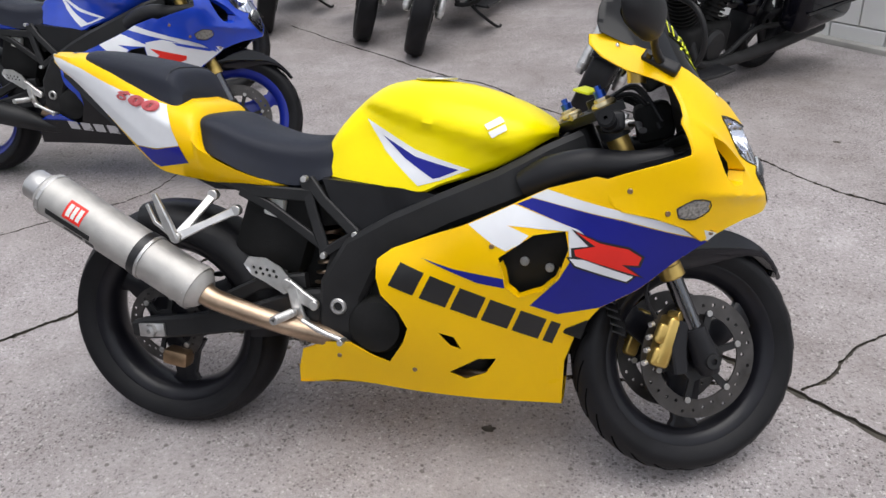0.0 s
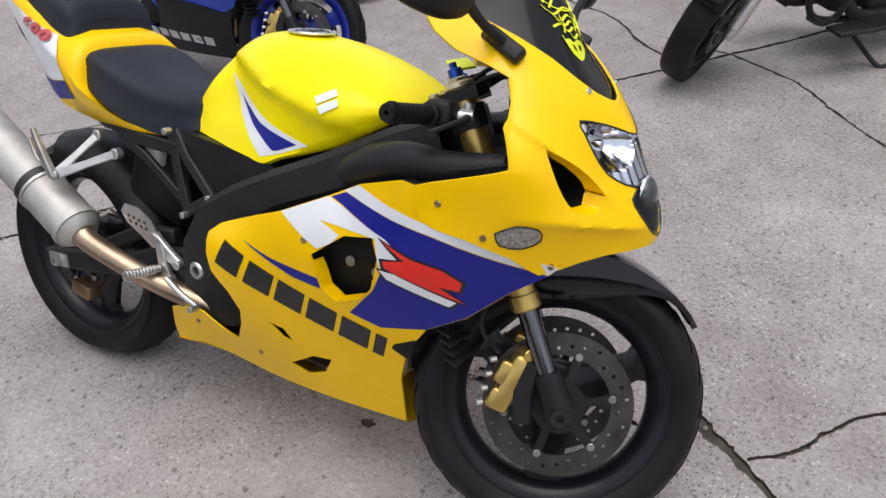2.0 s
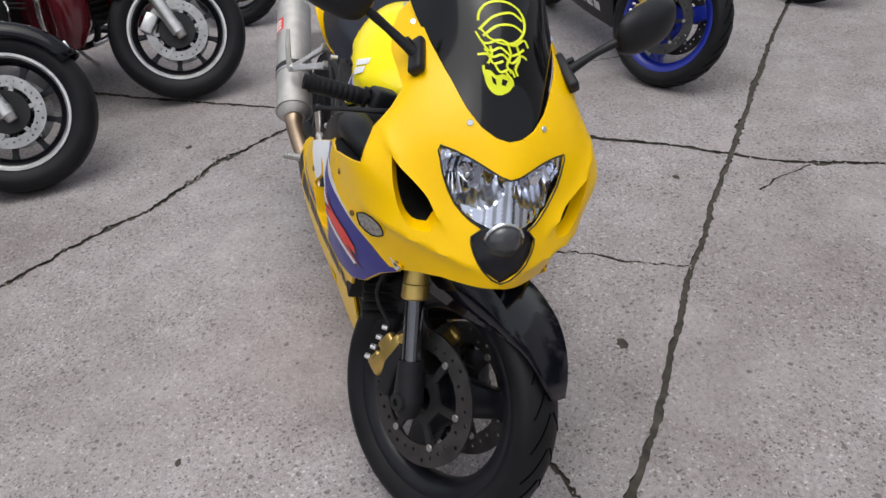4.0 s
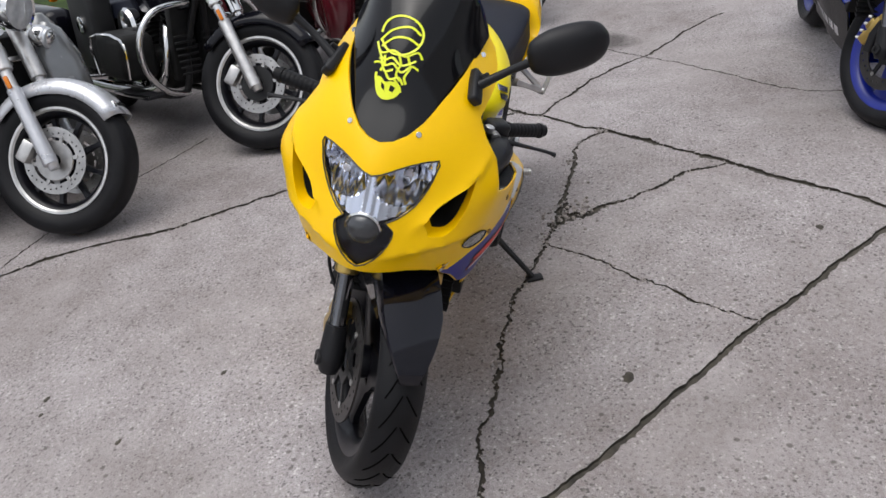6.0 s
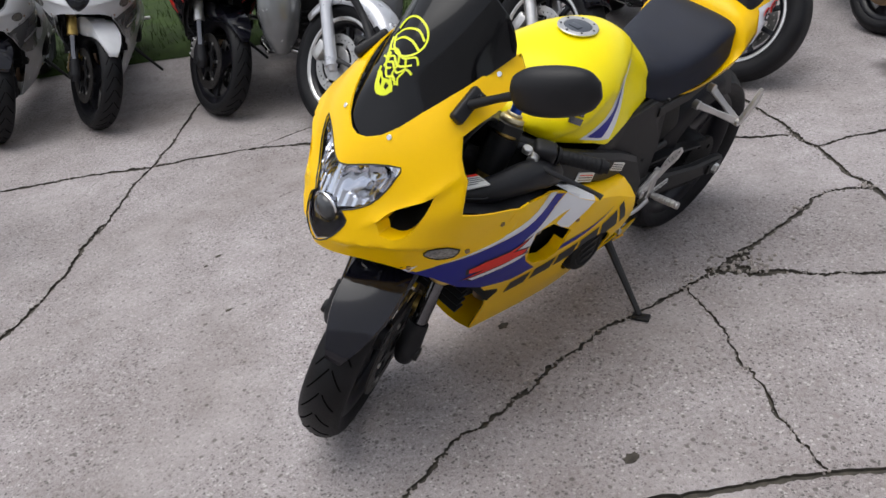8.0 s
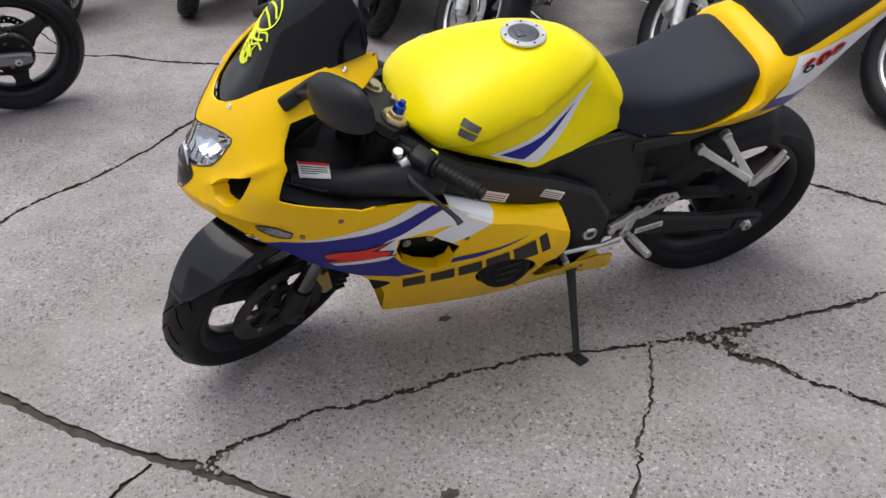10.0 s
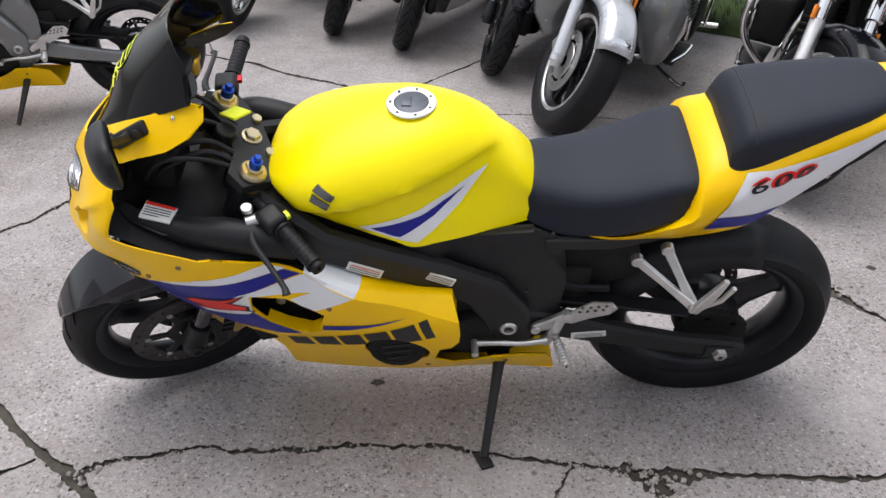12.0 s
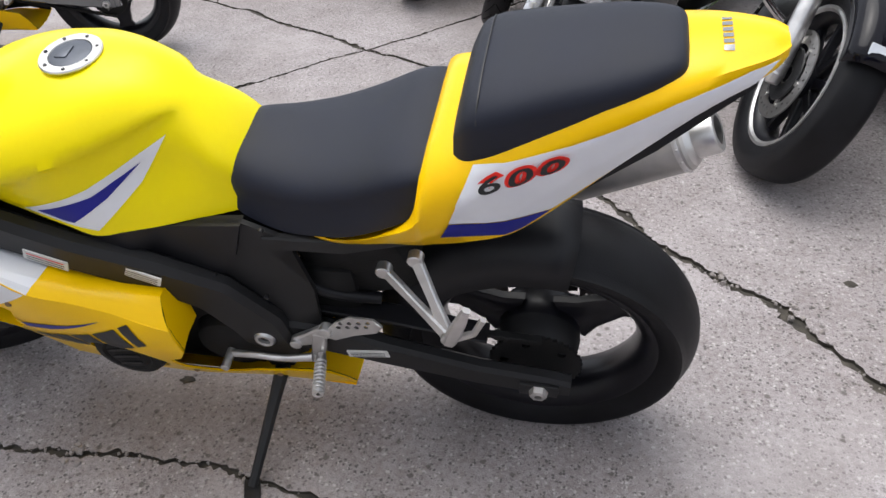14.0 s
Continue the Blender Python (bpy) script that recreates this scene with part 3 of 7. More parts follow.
class Thin:
    """Thin-plate surface through a few control points (u, v, value)."""
    def __init__(self, pts, su=1.0, stiff=0.0):
        p = np.array(pts, float); self.su = su
        self.c = p[:, :2] * (su, 1.0)
        n = len(p); d = np.linalg.norm(self.c[:, None] - self.c[None], axis=2)
        a = np.zeros((n + 3, n + 3)); a[:n, :n] = self.k(d) + stiff * np.eye(n)
        a[:n, n] = 1; a[:n, n + 1:] = self.c; a[n:, :n] = a[:n, n:].T
        self.w = np.linalg.solve(a, np.r_[p[:, 2], 0, 0, 0])
    def k(self, d):
        return np.where(d > 1e-9, d * d * np.log(np.maximum(d, 1e-9)), 0.0)
    def __call__(self, u, v):
        q = np.array((u * self.su, v)); n = len(self.c)
        return float(self.k(np.linalg.norm(self.c - q, axis=1)) @ self.w[:n] + self.w[n] + self.w[n + 1] * q[0] + self.w[n + 2] * q[1])

# half width of the side fairing over (x, z)
SIDE = Thin([(.53,.29,.158),(.66,.545,.238),(.70,.55,.246),(.85,.34,.188),(.93,.30,.158),(1.08,.36,.158),(1.086,.187,.098),(.60,.20,.115),(1.10,.64,.252),
 (1.164,.767,.258),(1.235,.737,.250),(.938,.606,.25),(1.365,.692,.209),(1.406,.617,.150),(.891,.659,.25),(1.005,.726,.222),(.68,.65,.19),(1.30,.80,.246),(1.2,.50,.19),(.85,.45,.225),(1.25,.60,.215)], stiff=.0004)
NOSE_X = 0.80
def polar(x, y, z, k=1):
    return (math.atan2(y, x - NOSE_X), z, math.hypot(x - NOSE_X, y))
NOSE = Thin([polar(*p) for s in (1, -1) for p in ((1.405,.189*s,.831),(1.451,.150*s,.727),(1.362,.24*s,.82),(1.426,.116*s,.879),(1.415,.07*s,.924),(1.19,.142*s,1.038),(1.279,.147*s,1.00),
 (1.365,.209*s,.692),(1.235,.250*s,.737),(1.164,.258*s,.767),(1.406,.150*s,.617),(1.25,.23*s,.90),(1.50,.08*s,.68),(1.47,.08*s,.80))] + [polar(*p) for p in ((1.548,.0,.684),(1.484,0,.853),(1.437,0,.915),(1.545,0,.667),(1.535,0,.75))], su=0.7, stiff=.0004)


def on_side(s, lift=0.0):
    """Flat (x, z) to the side fairing; s is -1 for its right side, 1 for its left."""
    def f(x, z):
        y = SIDE(x, z)
        return Vector((x, s * (y + lift), z))
    return f


def fold(a, z):
    """Folds of the nose cowl: a sharp chin line and a brow over the intake duct."""
    d = z - (.694 + .0016 * a)
    chin = .017 * math.exp(-abs(d) / (.030 if d > 0 else .012)) * min(1, max(0, (24 - a) / 8)) * min(1, max(0, (a - 2) / 4))
    e = z - (.762 + (a - 9.7) * .0099)
    brow = .011 * math.exp(-abs(e - .006) / (.022 if e > .006 else .007)) * min(1, max(0, (a - 7) / 3)) * min(1, max(0, (24 - a) / 5))
    return chin + brow


def on_nose(lift=0.0):
    """Flat (degrees round, z) to the nose cowl."""
    def f(a, z):
        t = radians(a * 100)
        r = NOSE(t, z) + lift + fold(abs(a * 100), z)
        return Vector((NOSE_X + r * math.cos(t), r * math.sin(t), z))
    return f


def nose_poly(pts):
    return [(a / 100, z) for a, z in pts]


wheel(bike, AX_R, 0.316, 0.172, 0.232, (RIM, RUBBER, DISC), 3, None, "rear_wheel", 0.11, (-.085,), 0.078, carrier=FRAME)
wheel(bike, AX_F, 0.296, 0.112, 0.222, (RIM, RUBBER, DISC), 3, STEER, "front_wheel", 0.15, (-.066, .066), carrier=FRAME)

# tread grooves of the front tyre: raised tubes, near-black in place of groove shade
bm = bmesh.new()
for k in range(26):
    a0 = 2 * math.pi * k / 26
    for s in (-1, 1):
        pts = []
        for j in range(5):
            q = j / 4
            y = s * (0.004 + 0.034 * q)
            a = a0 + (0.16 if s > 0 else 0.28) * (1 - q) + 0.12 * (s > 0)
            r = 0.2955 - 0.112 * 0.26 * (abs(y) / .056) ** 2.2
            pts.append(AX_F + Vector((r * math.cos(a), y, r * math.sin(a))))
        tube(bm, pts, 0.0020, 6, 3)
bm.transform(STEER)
part("tread_groove", bm, GROOVE_SHADE, bike)


def fairing(s):
    """One side of the mid and lower fairing, with its openings, graphics and screws."""
    outline = [(.663, .544), (.666, .563), (.701, .588), (.807, .628), (.871, .650), (.985, .700), (1.059, .736), (1.162, .766), (1.203, .758), (1.235, .687), (1.32, .662), (1.425, .633),
               (1.406, .613), (1.340, .567), (1.259, .498), (1.177, .454), (1.124, .385), (1.096, .304), (1.088, .175), (.899, .180), (.724, .190), (.570, .203), (.507, .204), (.438, .190), (.40, .186),
               (.408, .235), (.431, .295), (.50, .325), (.570, .331), (.624, .297), (.666, .280), (.712, .346), (.729, .390), (.711, .436), (.673, .477), (.663, .518)]
    if s > 0:
        outline = [(.657, .545), (.75, .589), (.814, .617), (.883, .642), (.945, .672)] + outline[5:-4] + [(.700, .430), (.672, .441), (.655, .470), (.653, .500)]
    corners = [(.951, .578), (1.030, .633), (1.100, .646), (1.107, .604), (1.082, .532), (1.048, .500), (.994, .482), (.968, .507), (.962, .546)]
    cut = [(a[0] + (b[0] - a[0]) * q, a[1] + (b[1] - a[1]) * q) for a, b in zip(corners, corners[1:] + corners[:1]) for q in (0, .33, .67)]
    holes = [cut]
    if s < 0:
        holes += [[(.801, .381), (.838, .370), (.854, .334), (.828, .343)], [(.817, .262), (.891, .306), (.935, .307), (.907, .263), (.856, .241)]]
    else:
        holes += [circle((.800, .405), .078, 24)]
    bm = bmesh.new()
    skin = fill2d(outline, holes, .022)
    sheet(bm, skin, on_side(s), on_side(s, -.005))
    pan = part("side_fairing", bm, YELLOW, bike, "glossy yellow fairing panel with scuffed lower edge", sharp=50)
    bm = bmesh.new()
    sheet(bm, skin, on_side(s, -.007))
    part("fairing_liner", bm, PLASTIC, pan, "black inside of the panel")
    if s > 0:
        facet = [((.657, .545), (.673, .195, .592)), ((.75, .589), (.741, .205, .606)), ((.814, .617), (.799, .212, .622)), ((.883, .642), (.870, .222, .652)), ((.945, .672), (.926, .228, .679)), ((.985, .700), (.985, .225, .703))]
        for lo, hi, mm, lb in ((0, 4, YELLOW, "upper facet of the panel"), (3, 6, WHITE, "white end of the facet")):
            bm = bmesh.new()
            ring_skin(bm, [[on_side(s)(*q), on_side(s)(*q) * .5 + Vector(e) * .5 + Vector((0, .003, .002)), Vector(e), Vector(e) + Vector((0, -.03, -.004)), Vector(e) + Vector((0, -.07, -.02))] for q, e in facet[lo:hi]], closed=False)
            part("panel_edge", bm, mm, pan, lb, sharp=25)
        bm = bmesh.new()
        q, e = facet[0]
        ring_skin(bm, [[on_side(s)(.657, .545), on_side(s)(.653, .500), on_side(s)(.655, .470)], [Vector(e), Vector((.662, .190, .53)), Vector((.662, .190, .47))], [Vector(e) + Vector((0, -.05, 0)), Vector((.662, .15, .53)), Vector((.662, .15, .47))]], closed=False)
        part("panel_end", bm, YELLOW, pan)
    # rolled lip round the opening
    bm = bmesh.new()
    for h in holes[:1]:
        loop = spline([(*p, 0) for p in h], 2, True)
        v = []
        for p in loop:
            c = Vector((sum(q[0] for q in h) / len(h), sum(q[1] for q in h) / len(h)))
            d = (Vector((p.x, p.y)) - c).normalized()
            v.append([on_side(s, .001)(p.x + d.x * .004, p.y + d.y * .004), on_side(s, .0028)(p.x, p.y), on_side(s, -.03)(p.x - d.x * .004, p.y - d.y * .004)])
        vs = [[bm.verts.new(q) for q in r] for r in v]
        for i in range(len(vs)):
            a, b = vs[i], vs[(i + 1) % len(vs)]
            if max(a[0].co.z, b[0].co.z) > .548 + .02 * (s < 0):
                continue
            for k in range(2):
                bm.faces.new((a[k], a[k + 1], b[k + 1], b[k]))
    part("opening_lip", bm, YELLOW, pan)

    def decal(name, poly, material, label, lift=.0012, d=.02):
        b = bmesh.new()
        sheet(b, fill2d(poly, holes, d), on_side(s, lift))
        return part(name, b, material, pan, label)

    decal("stripe", [(1.000, .706), (1.059, .735), (1.22, .691), (1.424, .632), (1.406, .614), (1.221, .672), (1.104, .699), (1.02, .716)], WHITE, "white stripe graphic")
    decal("stripe", [(.991, .700), (1.025, .714), (1.10, .699), (1.221, .670), (1.405, .612), (1.340, .568), (1.259, .499), (1.177, .455), (1.081, .438), (1.02, .461), (1.085, .529), (1.112, .578), (1.164, .618), (1.128, .650)], BLUE, "deep blue graphic field")
    decal("stripe", ([(.885, .655), (.985, .699)] if s < 0 else [(.886, .643), (.945, .672), (.985, .699)]) + [(1.128, .650), (1.166, .617), (1.109, .578), (1.106, .646), (1.04, .648), (.972, .653), (1.02, .632), (1.0, .612), (.969, .595), (.938, .612)], WHITE, "white wedge graphic")
    decal("swoosh", [(.774, .573), (.853, .549), (.964, .528), (.964, .505), (.903, .517)], BLUE, "thin blue swoosh graphic", d=.012)
    # large red mark and the white plate under it, as plain shapes
    decal("emblem_shape", [(1.112, .652), (1.175, .624), (1.236, .609), (1.271, .583), (1.262, .556), (1.236, .560), (1.272, .528), (1.187, .559), (1.114, .584), (1.112, .608), (1.150, .612)], INK, "black outline of the red mark", .0020, .012)
    decal("emblem_shape", [(1.122, .646), (1.175, .619), (1.234, .604), (1.264, .582), (1.257, .562), (1.222, .566), (1.262, .534), (1.187, .564), (1.122, .589), (1.119, .604), (1.164, .612)], RED, "red angular mark", .0028, .012)
    decal("emblem_shape", [(1.102, .587), (1.140, .585), (1.256, .536), (1.236, .516), (1.118, .561)], INK, "black outline of a white plate", .0020, .012)
    decal("emblem_shape", [(1.108, .583), (1.140, .580), (1.248, .534), (1.233, .522), (1.122, .565)], WHITE, "white slanted plate", .0028, .012)
    # the big lettering as six plain slanted blocks
    for k in range(6):
        w = (.064, .066, .066, .066, .066, .030)[k]
        x0 = (0, .066, .134, .202, .270, .338)[k] + (.004 if k else 0)
        top0, top1 = Vector((.726, .562)), Vector((1.101, .407))
        bot0, bot1 = Vector((.693, .503)), Vector((1.079, .349))
        if s > 0:
            top0, top1, bot0, bot1 = Vector((1.066, .412)), Vector((.717, .573)), Vector((1.056, .346)), Vector((.697, .512))
        f = lambda a, b, q: a + (b - a) * q
        q0, q1 = x0 / .375, min((x0 + w - .008) / .375, 1)
        quad = [f(top0, top1, q0), f(top0, top1, q1), f(bot0, bot1, q1), f(bot0, bot1, q0)]
        quad = [tuple(p) for p in quad]
        g = lambda u, v: tuple(f(f(Vector(quad[0]), Vector(quad[1]), u), f(Vector(quad[3]), Vector(quad[2]), u), v))
        b = bmesh.new()
        sheet(b, fill2d([g(u, v) for u, v in ((0, .02), (1, .02), (1, .98), (0, .98))], holes, .012), on_side(s, .0014))
        part("lettering_bar", b, INK, pan, "black slanted block of the side lettering")
    # screws
    for x, z in ((1.233, .736), (1.311, .688), (.938, .606), (.534, .289), (.73, .264)):
        b = bmesh.new()
        p = on_side(s)(x, z)
        rod(b, p - Vector((0, s * .004, 0)), p + Vector((0, s * .002, 0)), .0062, seg=12)
        lathe(b, [(s * .002, .003), (s * .0035, .004), (s * .002, .0062)], p, seg=12)
        part("screw", b, BRONZE, pan, "small round fairing screw")
    return pan


for s in (-1, 1):
    fairing(s)

# bare black inner fairing seen through the openings, and the belly between the sides
for s in (-1, 1):
    bm = bmesh.new()
    sheet(bm, fill2d([(.90, .30), (1.12, .30), (1.25, .52), (1.40, .62), (1.20, .74), (.95, .66), (.75, .58), (.76, .40)], (), .04), lambda x, z, s=s: Vector((x, s * (SIDE(x, z) - .055), z)), lambda x, z, s=s: Vector((x, s * (SIDE(x, z) - .06), z)))
    inner = part("inner_fairing", bm, ENGINE, bike, "matt black inner duct")
    for x, z in ((1.005, .560), (1.062, .545)):
        bm = bmesh.new()
        p = Vector((x, s * (SIDE(x, z) - .055), z))
        rod(bm, p, p + Vector((0, s * .006, 0)), .011, seg=14)
        rod(bm, p, p + Vector((0, s * .010, 0)), .006, seg=6)
        part("bolt", bm, STEEL, inner, "steel bolt")
bm = bmesh.new()
ring_skin(bm, [[Vector((x, y * w, z + dz * abs(y) ** 2)) for y in np.linspace(-1, 1, 9)] for x, w, z, dz in ((.40, .11, .175, .012), (.57, .112, .185, .015), (.72, .105, .168, .022), (.90, .10, .155, .024), (1.088, .095, .150, .024))], closed=False)
part("belly_pan", bm, YELLOW, bike)

# ---- nose cowl ----
half_r = [(0, .665), (4, .658), (7.5, .652), (10.5, .640), (13.0, .624), (15.3, .614), (16.8, .624), (20, .648), (26, .676), (30.8, .690), (33.0, .710), (34.2, .757), (28.5, .785), (23.4, .812), (23.2, .838), (22.6, .875), (20.2, .912), (18.7, .948),
          (20.6, .966), (23.6, .985), (25.2, 1.012), (25.0, 1.040), (22.6, 1.062), (19.8, 1.062), (16.6, 1.035), (13.2, 1.008), (10.0, .978), (7.2, .945), (4.6, .922), (2.2, .910), (0, .906)]
outline = [(a, z) for a, z in half_r] + [(-a, z) for a, z in half_r[-2:0:-1]]
lamp_half = [(0, .852), (3.0, .862), (6.0, .874), (10.9, .884), (10.6, .862), (9.6, .832), (7.6, .796), (5.2, .776), (3.6, .768), (4.9, .752), (4.4, .728), (2.6, .697), (0, .678)]
lamp = [(a, z) for a, z in lamp_half] + [(-a, z) for a, z in lamp_half[-2:0:-1]]
duct = [(18.2, .846), (18.2, .846), (14.6, .822), (11.6, .796), (9.7, .764), (9.7, .764), (10.6, .738), (10.6, .738), (13.2, .736), (15.4, .756), (17.2, .800)]
duct_s = [(p.x, p.y) for p in spline([(*p, 0) for p in duct], 3, True)]
duct_m = [(-a, z) for a, z in duct_s]
bm = bmesh.new()
cowl = fill2d(nose_poly(outline), [nose_poly(lamp), nose_poly(duct_s), nose_poly(duct_m)], .008)
sheet(bm, cowl, on_nose(), on_nose(-.005))
nose = part("nose_cowl", bm, YELLOW, bike, "glossy yellow nose cowl with intake ducts", sharp=50)
bm = bmesh.new()
sheet(bm, cowl, on_nose(-.0062))
part("nose_liner", bm, PLASTIC, nose, "black inside of the nose cowl")
for dd, sgn in ((duct_s, 1), (duct_m, -1)):
    bm = bmesh.new()
    ctr = (sum(a for a, _ in dd) / len(dd), sum(z for _, z in dd) / len(dd))
    rings = []
    for lift, k in ((0, 1.0), (-.008, .97), (-.020, .92), (-.028, .86)):
        rings.append([on_nose(lift)((ctr[0] + (a - ctr[0]) * k) / 100, ctr[1] + (z - ctr[1]) * k) for a, z in dd])
    ring_skin(bm, rings, caps=(False, False))
    wall = part("duct_wall", bm, YELLOW, nose)
    bm = bmesh.new()
    ring_skin(bm, [rings[-1], [p + (Vector((1.25, 0, .77)) - p) * .25 for p in rings[-1]], [p + (Vector((1.25, 0, .77)) - p) * .5 for p in rings[-1]]], caps=(False, True))
    part("intake_duct", bm, ENGINE, nose, "black air intake duct")

# headlight: reflector bowls, lower pod with its projector, clear cover
bm = bmesh.new()
refl = [(0, .852), (3, .862), (6, .874), (10.9, .884), (10.6, .862), (9.6, .832), (7.6, .796), (5.2, .776), (0, .762)]
refl = refl + [(-a, z) for a, z in refl[-2:0:-1]]
ctrs = ((5.6, .835), (-5.6, .835))


def bowl(a, z):
    d = min(math.hypot((a * 100 - c) / 5.0, (z - h) / .042) for c, h in ctrs)
    rib = .0050 * abs((abs(a) * 100 / 1.4) % 1 - .5)
    return on_nose(-.062 + .050 * min(d, 1.0) ** 1.5 - rib)(a, z)


sheet(bm, fill2d(nose_poly(refl), (), .0042), bowl)
head = part("headlight", bm, LAMP_IN, bike, "clear headlight with silver reflectors and black lower pod", sharp=12)
for c, h in ctrs:
    bm = bmesh.new()
    p = on_nose(-.06)(c / 100, h)
    rod(bm, p, p + Vector((.030, 0, 0)), .013, .010)
    part("bulb_cap", bm, CHROME, head)
bm = bmesh.new()
pod = [(0, .764), (3.6, .770), (5.0, .752), (4.4, .728), (2.6, .697), (0, .680)]
pod = pod + [(-a, z) for a, z in pod[-2:0:-1]]
sheet(bm, fill2d(nose_poly(pod), (), .008), on_nose(-.010), on_nose(-.016))
part("lamp_pod", bm, GLOSS, head, "gloss black lower lamp pod")
bm = bmesh.new()
p = on_nose(-.012)(0.0, .742)
bmesh.ops.create_uvsphere(bm, u_segments=20, v_segments=12, radius=.034, matrix=Matrix.Translation(p + Vector((-.010, 0, .004))) @ Matrix.Diagonal((.62, 1, 1, 1)))
part("projector_lens", bm, SMOKED, head, "dark grey projector lens")
bm = bmesh.new()
tube(bm, [p + Vector((-.008 - .002 * abs(math.cos(t)), .0365 * math.cos(t), .004 + .0365 * math.sin(t))) for t in np.linspace(-.5, 3.64, 14)], [.0015, .002, .003] + [.0036] * 8 + [.003, .002, .0015], 8)
part("chrome_ring", bm, CHROME, head)
bm = bmesh.new()
sheet(bm, fill2d(nose_poly(lamp), (), .012), on_nose(-.002))
part("lens_cover", bm, LENS, head, "clear plastic lens cover").visible_shadow = False
bm = bmesh.new()
edge = [on_nose(.0005)(a / 100, z) for a, z in [(q.x, q.y) for q in spline([(*p, 0) for p in lamp], 2, True)]]
tube(bm, edge + edge[:1], .0018, 5, 1)
part("lens_seal", bm, INK, head)

# windscreen: dark tinted bubble rising from the nose
SCREEN_T = Thin([(0, .905, .630), (5, .925, .612), (-5, .925, .612), (10, .978, .545), (-10, .978, .545), (0, .97, .574), (0, 1.047, .538), (0, 1.111, .484), (0, 1.18, .402), (17, 1.04, .445), (-17, 1.04, .445), (21.5, 1.075, .383), (-21.5, 1.075, .383), (14, 1.18, .382), (-14, 1.18, .382)], su=.012, stiff=.0003)


def on_screen(lift=0.0):
    def f(a, z):
        t = radians(a * 100)
        r = SCREEN_T(a * 100, z) + lift
        return Vector((NOSE_X + r * math.cos(t), r * math.sin(t), z))
    return f


scr_half = [(0, .902), (2.4, .906), (5, .918), (7.6, .941), (10.4, .974), (13.6, 1.004), (17.0, 1.032), (20.5, 1.056), (22.0, 1.066), (21.4, 1.085), (19.6, 1.115), (17.3, 1.142), (14.2, 1.166), (10, 1.182), (5, 1.190), (0, 1.192)]
scr = [(a, z) for a, z in scr_half] + [(-a, z) for a, z in scr_half[-2:0:-1]]
bm = bmesh.new()
sheet(bm, fill2d(nose_poly(scr), (), .014), on_screen(.001), on_screen(-.002))
screen = part("windscreen", bm, SMOKE, bike, "dark smoked windscreen with a bright yellow sticker")
# abstract yellow sticker: loops over a rounded foot
bm = bmesh.new()
strokes = [[(-1.7 + 5.0 * math.cos(t) + .6, 1.082 + .031 * math.sin(t)) for t in np.linspace(-2.6, 3.3, 14)],
           [(-5.8, 1.064), (-3.2, 1.088), (.6, 1.098), (3.4, 1.086)], [(-5.0, 1.056), (-2.4, 1.076), (.8, 1.080), (3.6, 1.068)], [(-6.4, 1.060), (-4.6, 1.046), (-1.8, 1.056), (1.0, 1.050), (3.4, 1.058), (4.6, 1.046)],
           [(-5.4, 1.050), (-3.6, 1.036), (-1.6, 1.044), (.6, 1.034), (3.4, 1.044)], [(-4.6, 1.038), (-3.0, 1.028), (-1.2, 1.034), (.8, 1.022), (2.6, 1.034), (4.2, 1.028)],
           [(-5.8, 1.026), (-4.0, 1.030), (-2.8, 1.018), (-1.0, 1.024)], [(-3.6, 1.044), (-3.2, 1.030), (-3.8, 1.016)], [(-.4, 1.052), (.4, 1.036), (-.2, 1.018), (.8, 1.006)], [(1.6, 1.050), (2.4, 1.032), (1.6, 1.014), (2.2, 1.002)],
           [(-4.6, 1.012), (-4.2, .998), (-2.4, .984)], [(-2.6, 1.018), (-1.4, 1.006), (.4, 1.012), (1.6, 1.000)], [(-.6, 1.010), (.6, .998), (1.4, .986)]]
for st in strokes:
    c = [on_screen(.0022)(q.x / 100, q.y) for q in spline([(*p, 0) for p in st], 6)]
    for a, b in zip(c, c[1:]):
        d = (b - a).normalized()
        w = d.cross(Vector((.6, 0, .8))).normalized() * .0026
        bm.faces.new([bm.verts.new(x) for x in (a - w, b - w, b + w, a + w)])
foot = [(p.x, p.y) for p in spline([(*p, 0) for p in [(-4.4, 1.004), (-3.2, 1.006), (-2.2, 1.000), (-.8, 1.003), (.8, 1.000), (1.4, .990), (.6, .977), (-1.0, .970), (-2.6, .972), (-3.9, .985)]], 4, True)]
sheet(bm, fill2d(nose_poly(foot), [nose_poly([(-3.0, .998), (-2.2, .994), (-1.9, .984), (-2.7, .988)]), nose_poly([(-.9, .996), (.2, .993), (-.2, .984), (-1.0, .986)])], .006), on_screen(.0022))
part("sticker", bm, BRIGHT, screen, "bright yellow abstract sticker")
for a, z in ((9.1 * .72, .926), (-6.6, .926), (19.8, 1.036), (-19.8, 1.036)):
    bm = bmesh.new()
    p = on_nose()(a / 100, z) if abs(a) < 10 else on_nose()(a / 100, z)
    n = Vector((.8, .3 * (1 if a > 0 else -1), .5)).normalized()
    rod(bm, p - n * .002, p + n * .004, .006, seg=12)
    part("screw", bm, CHROME, nose, "small chrome screen screw")
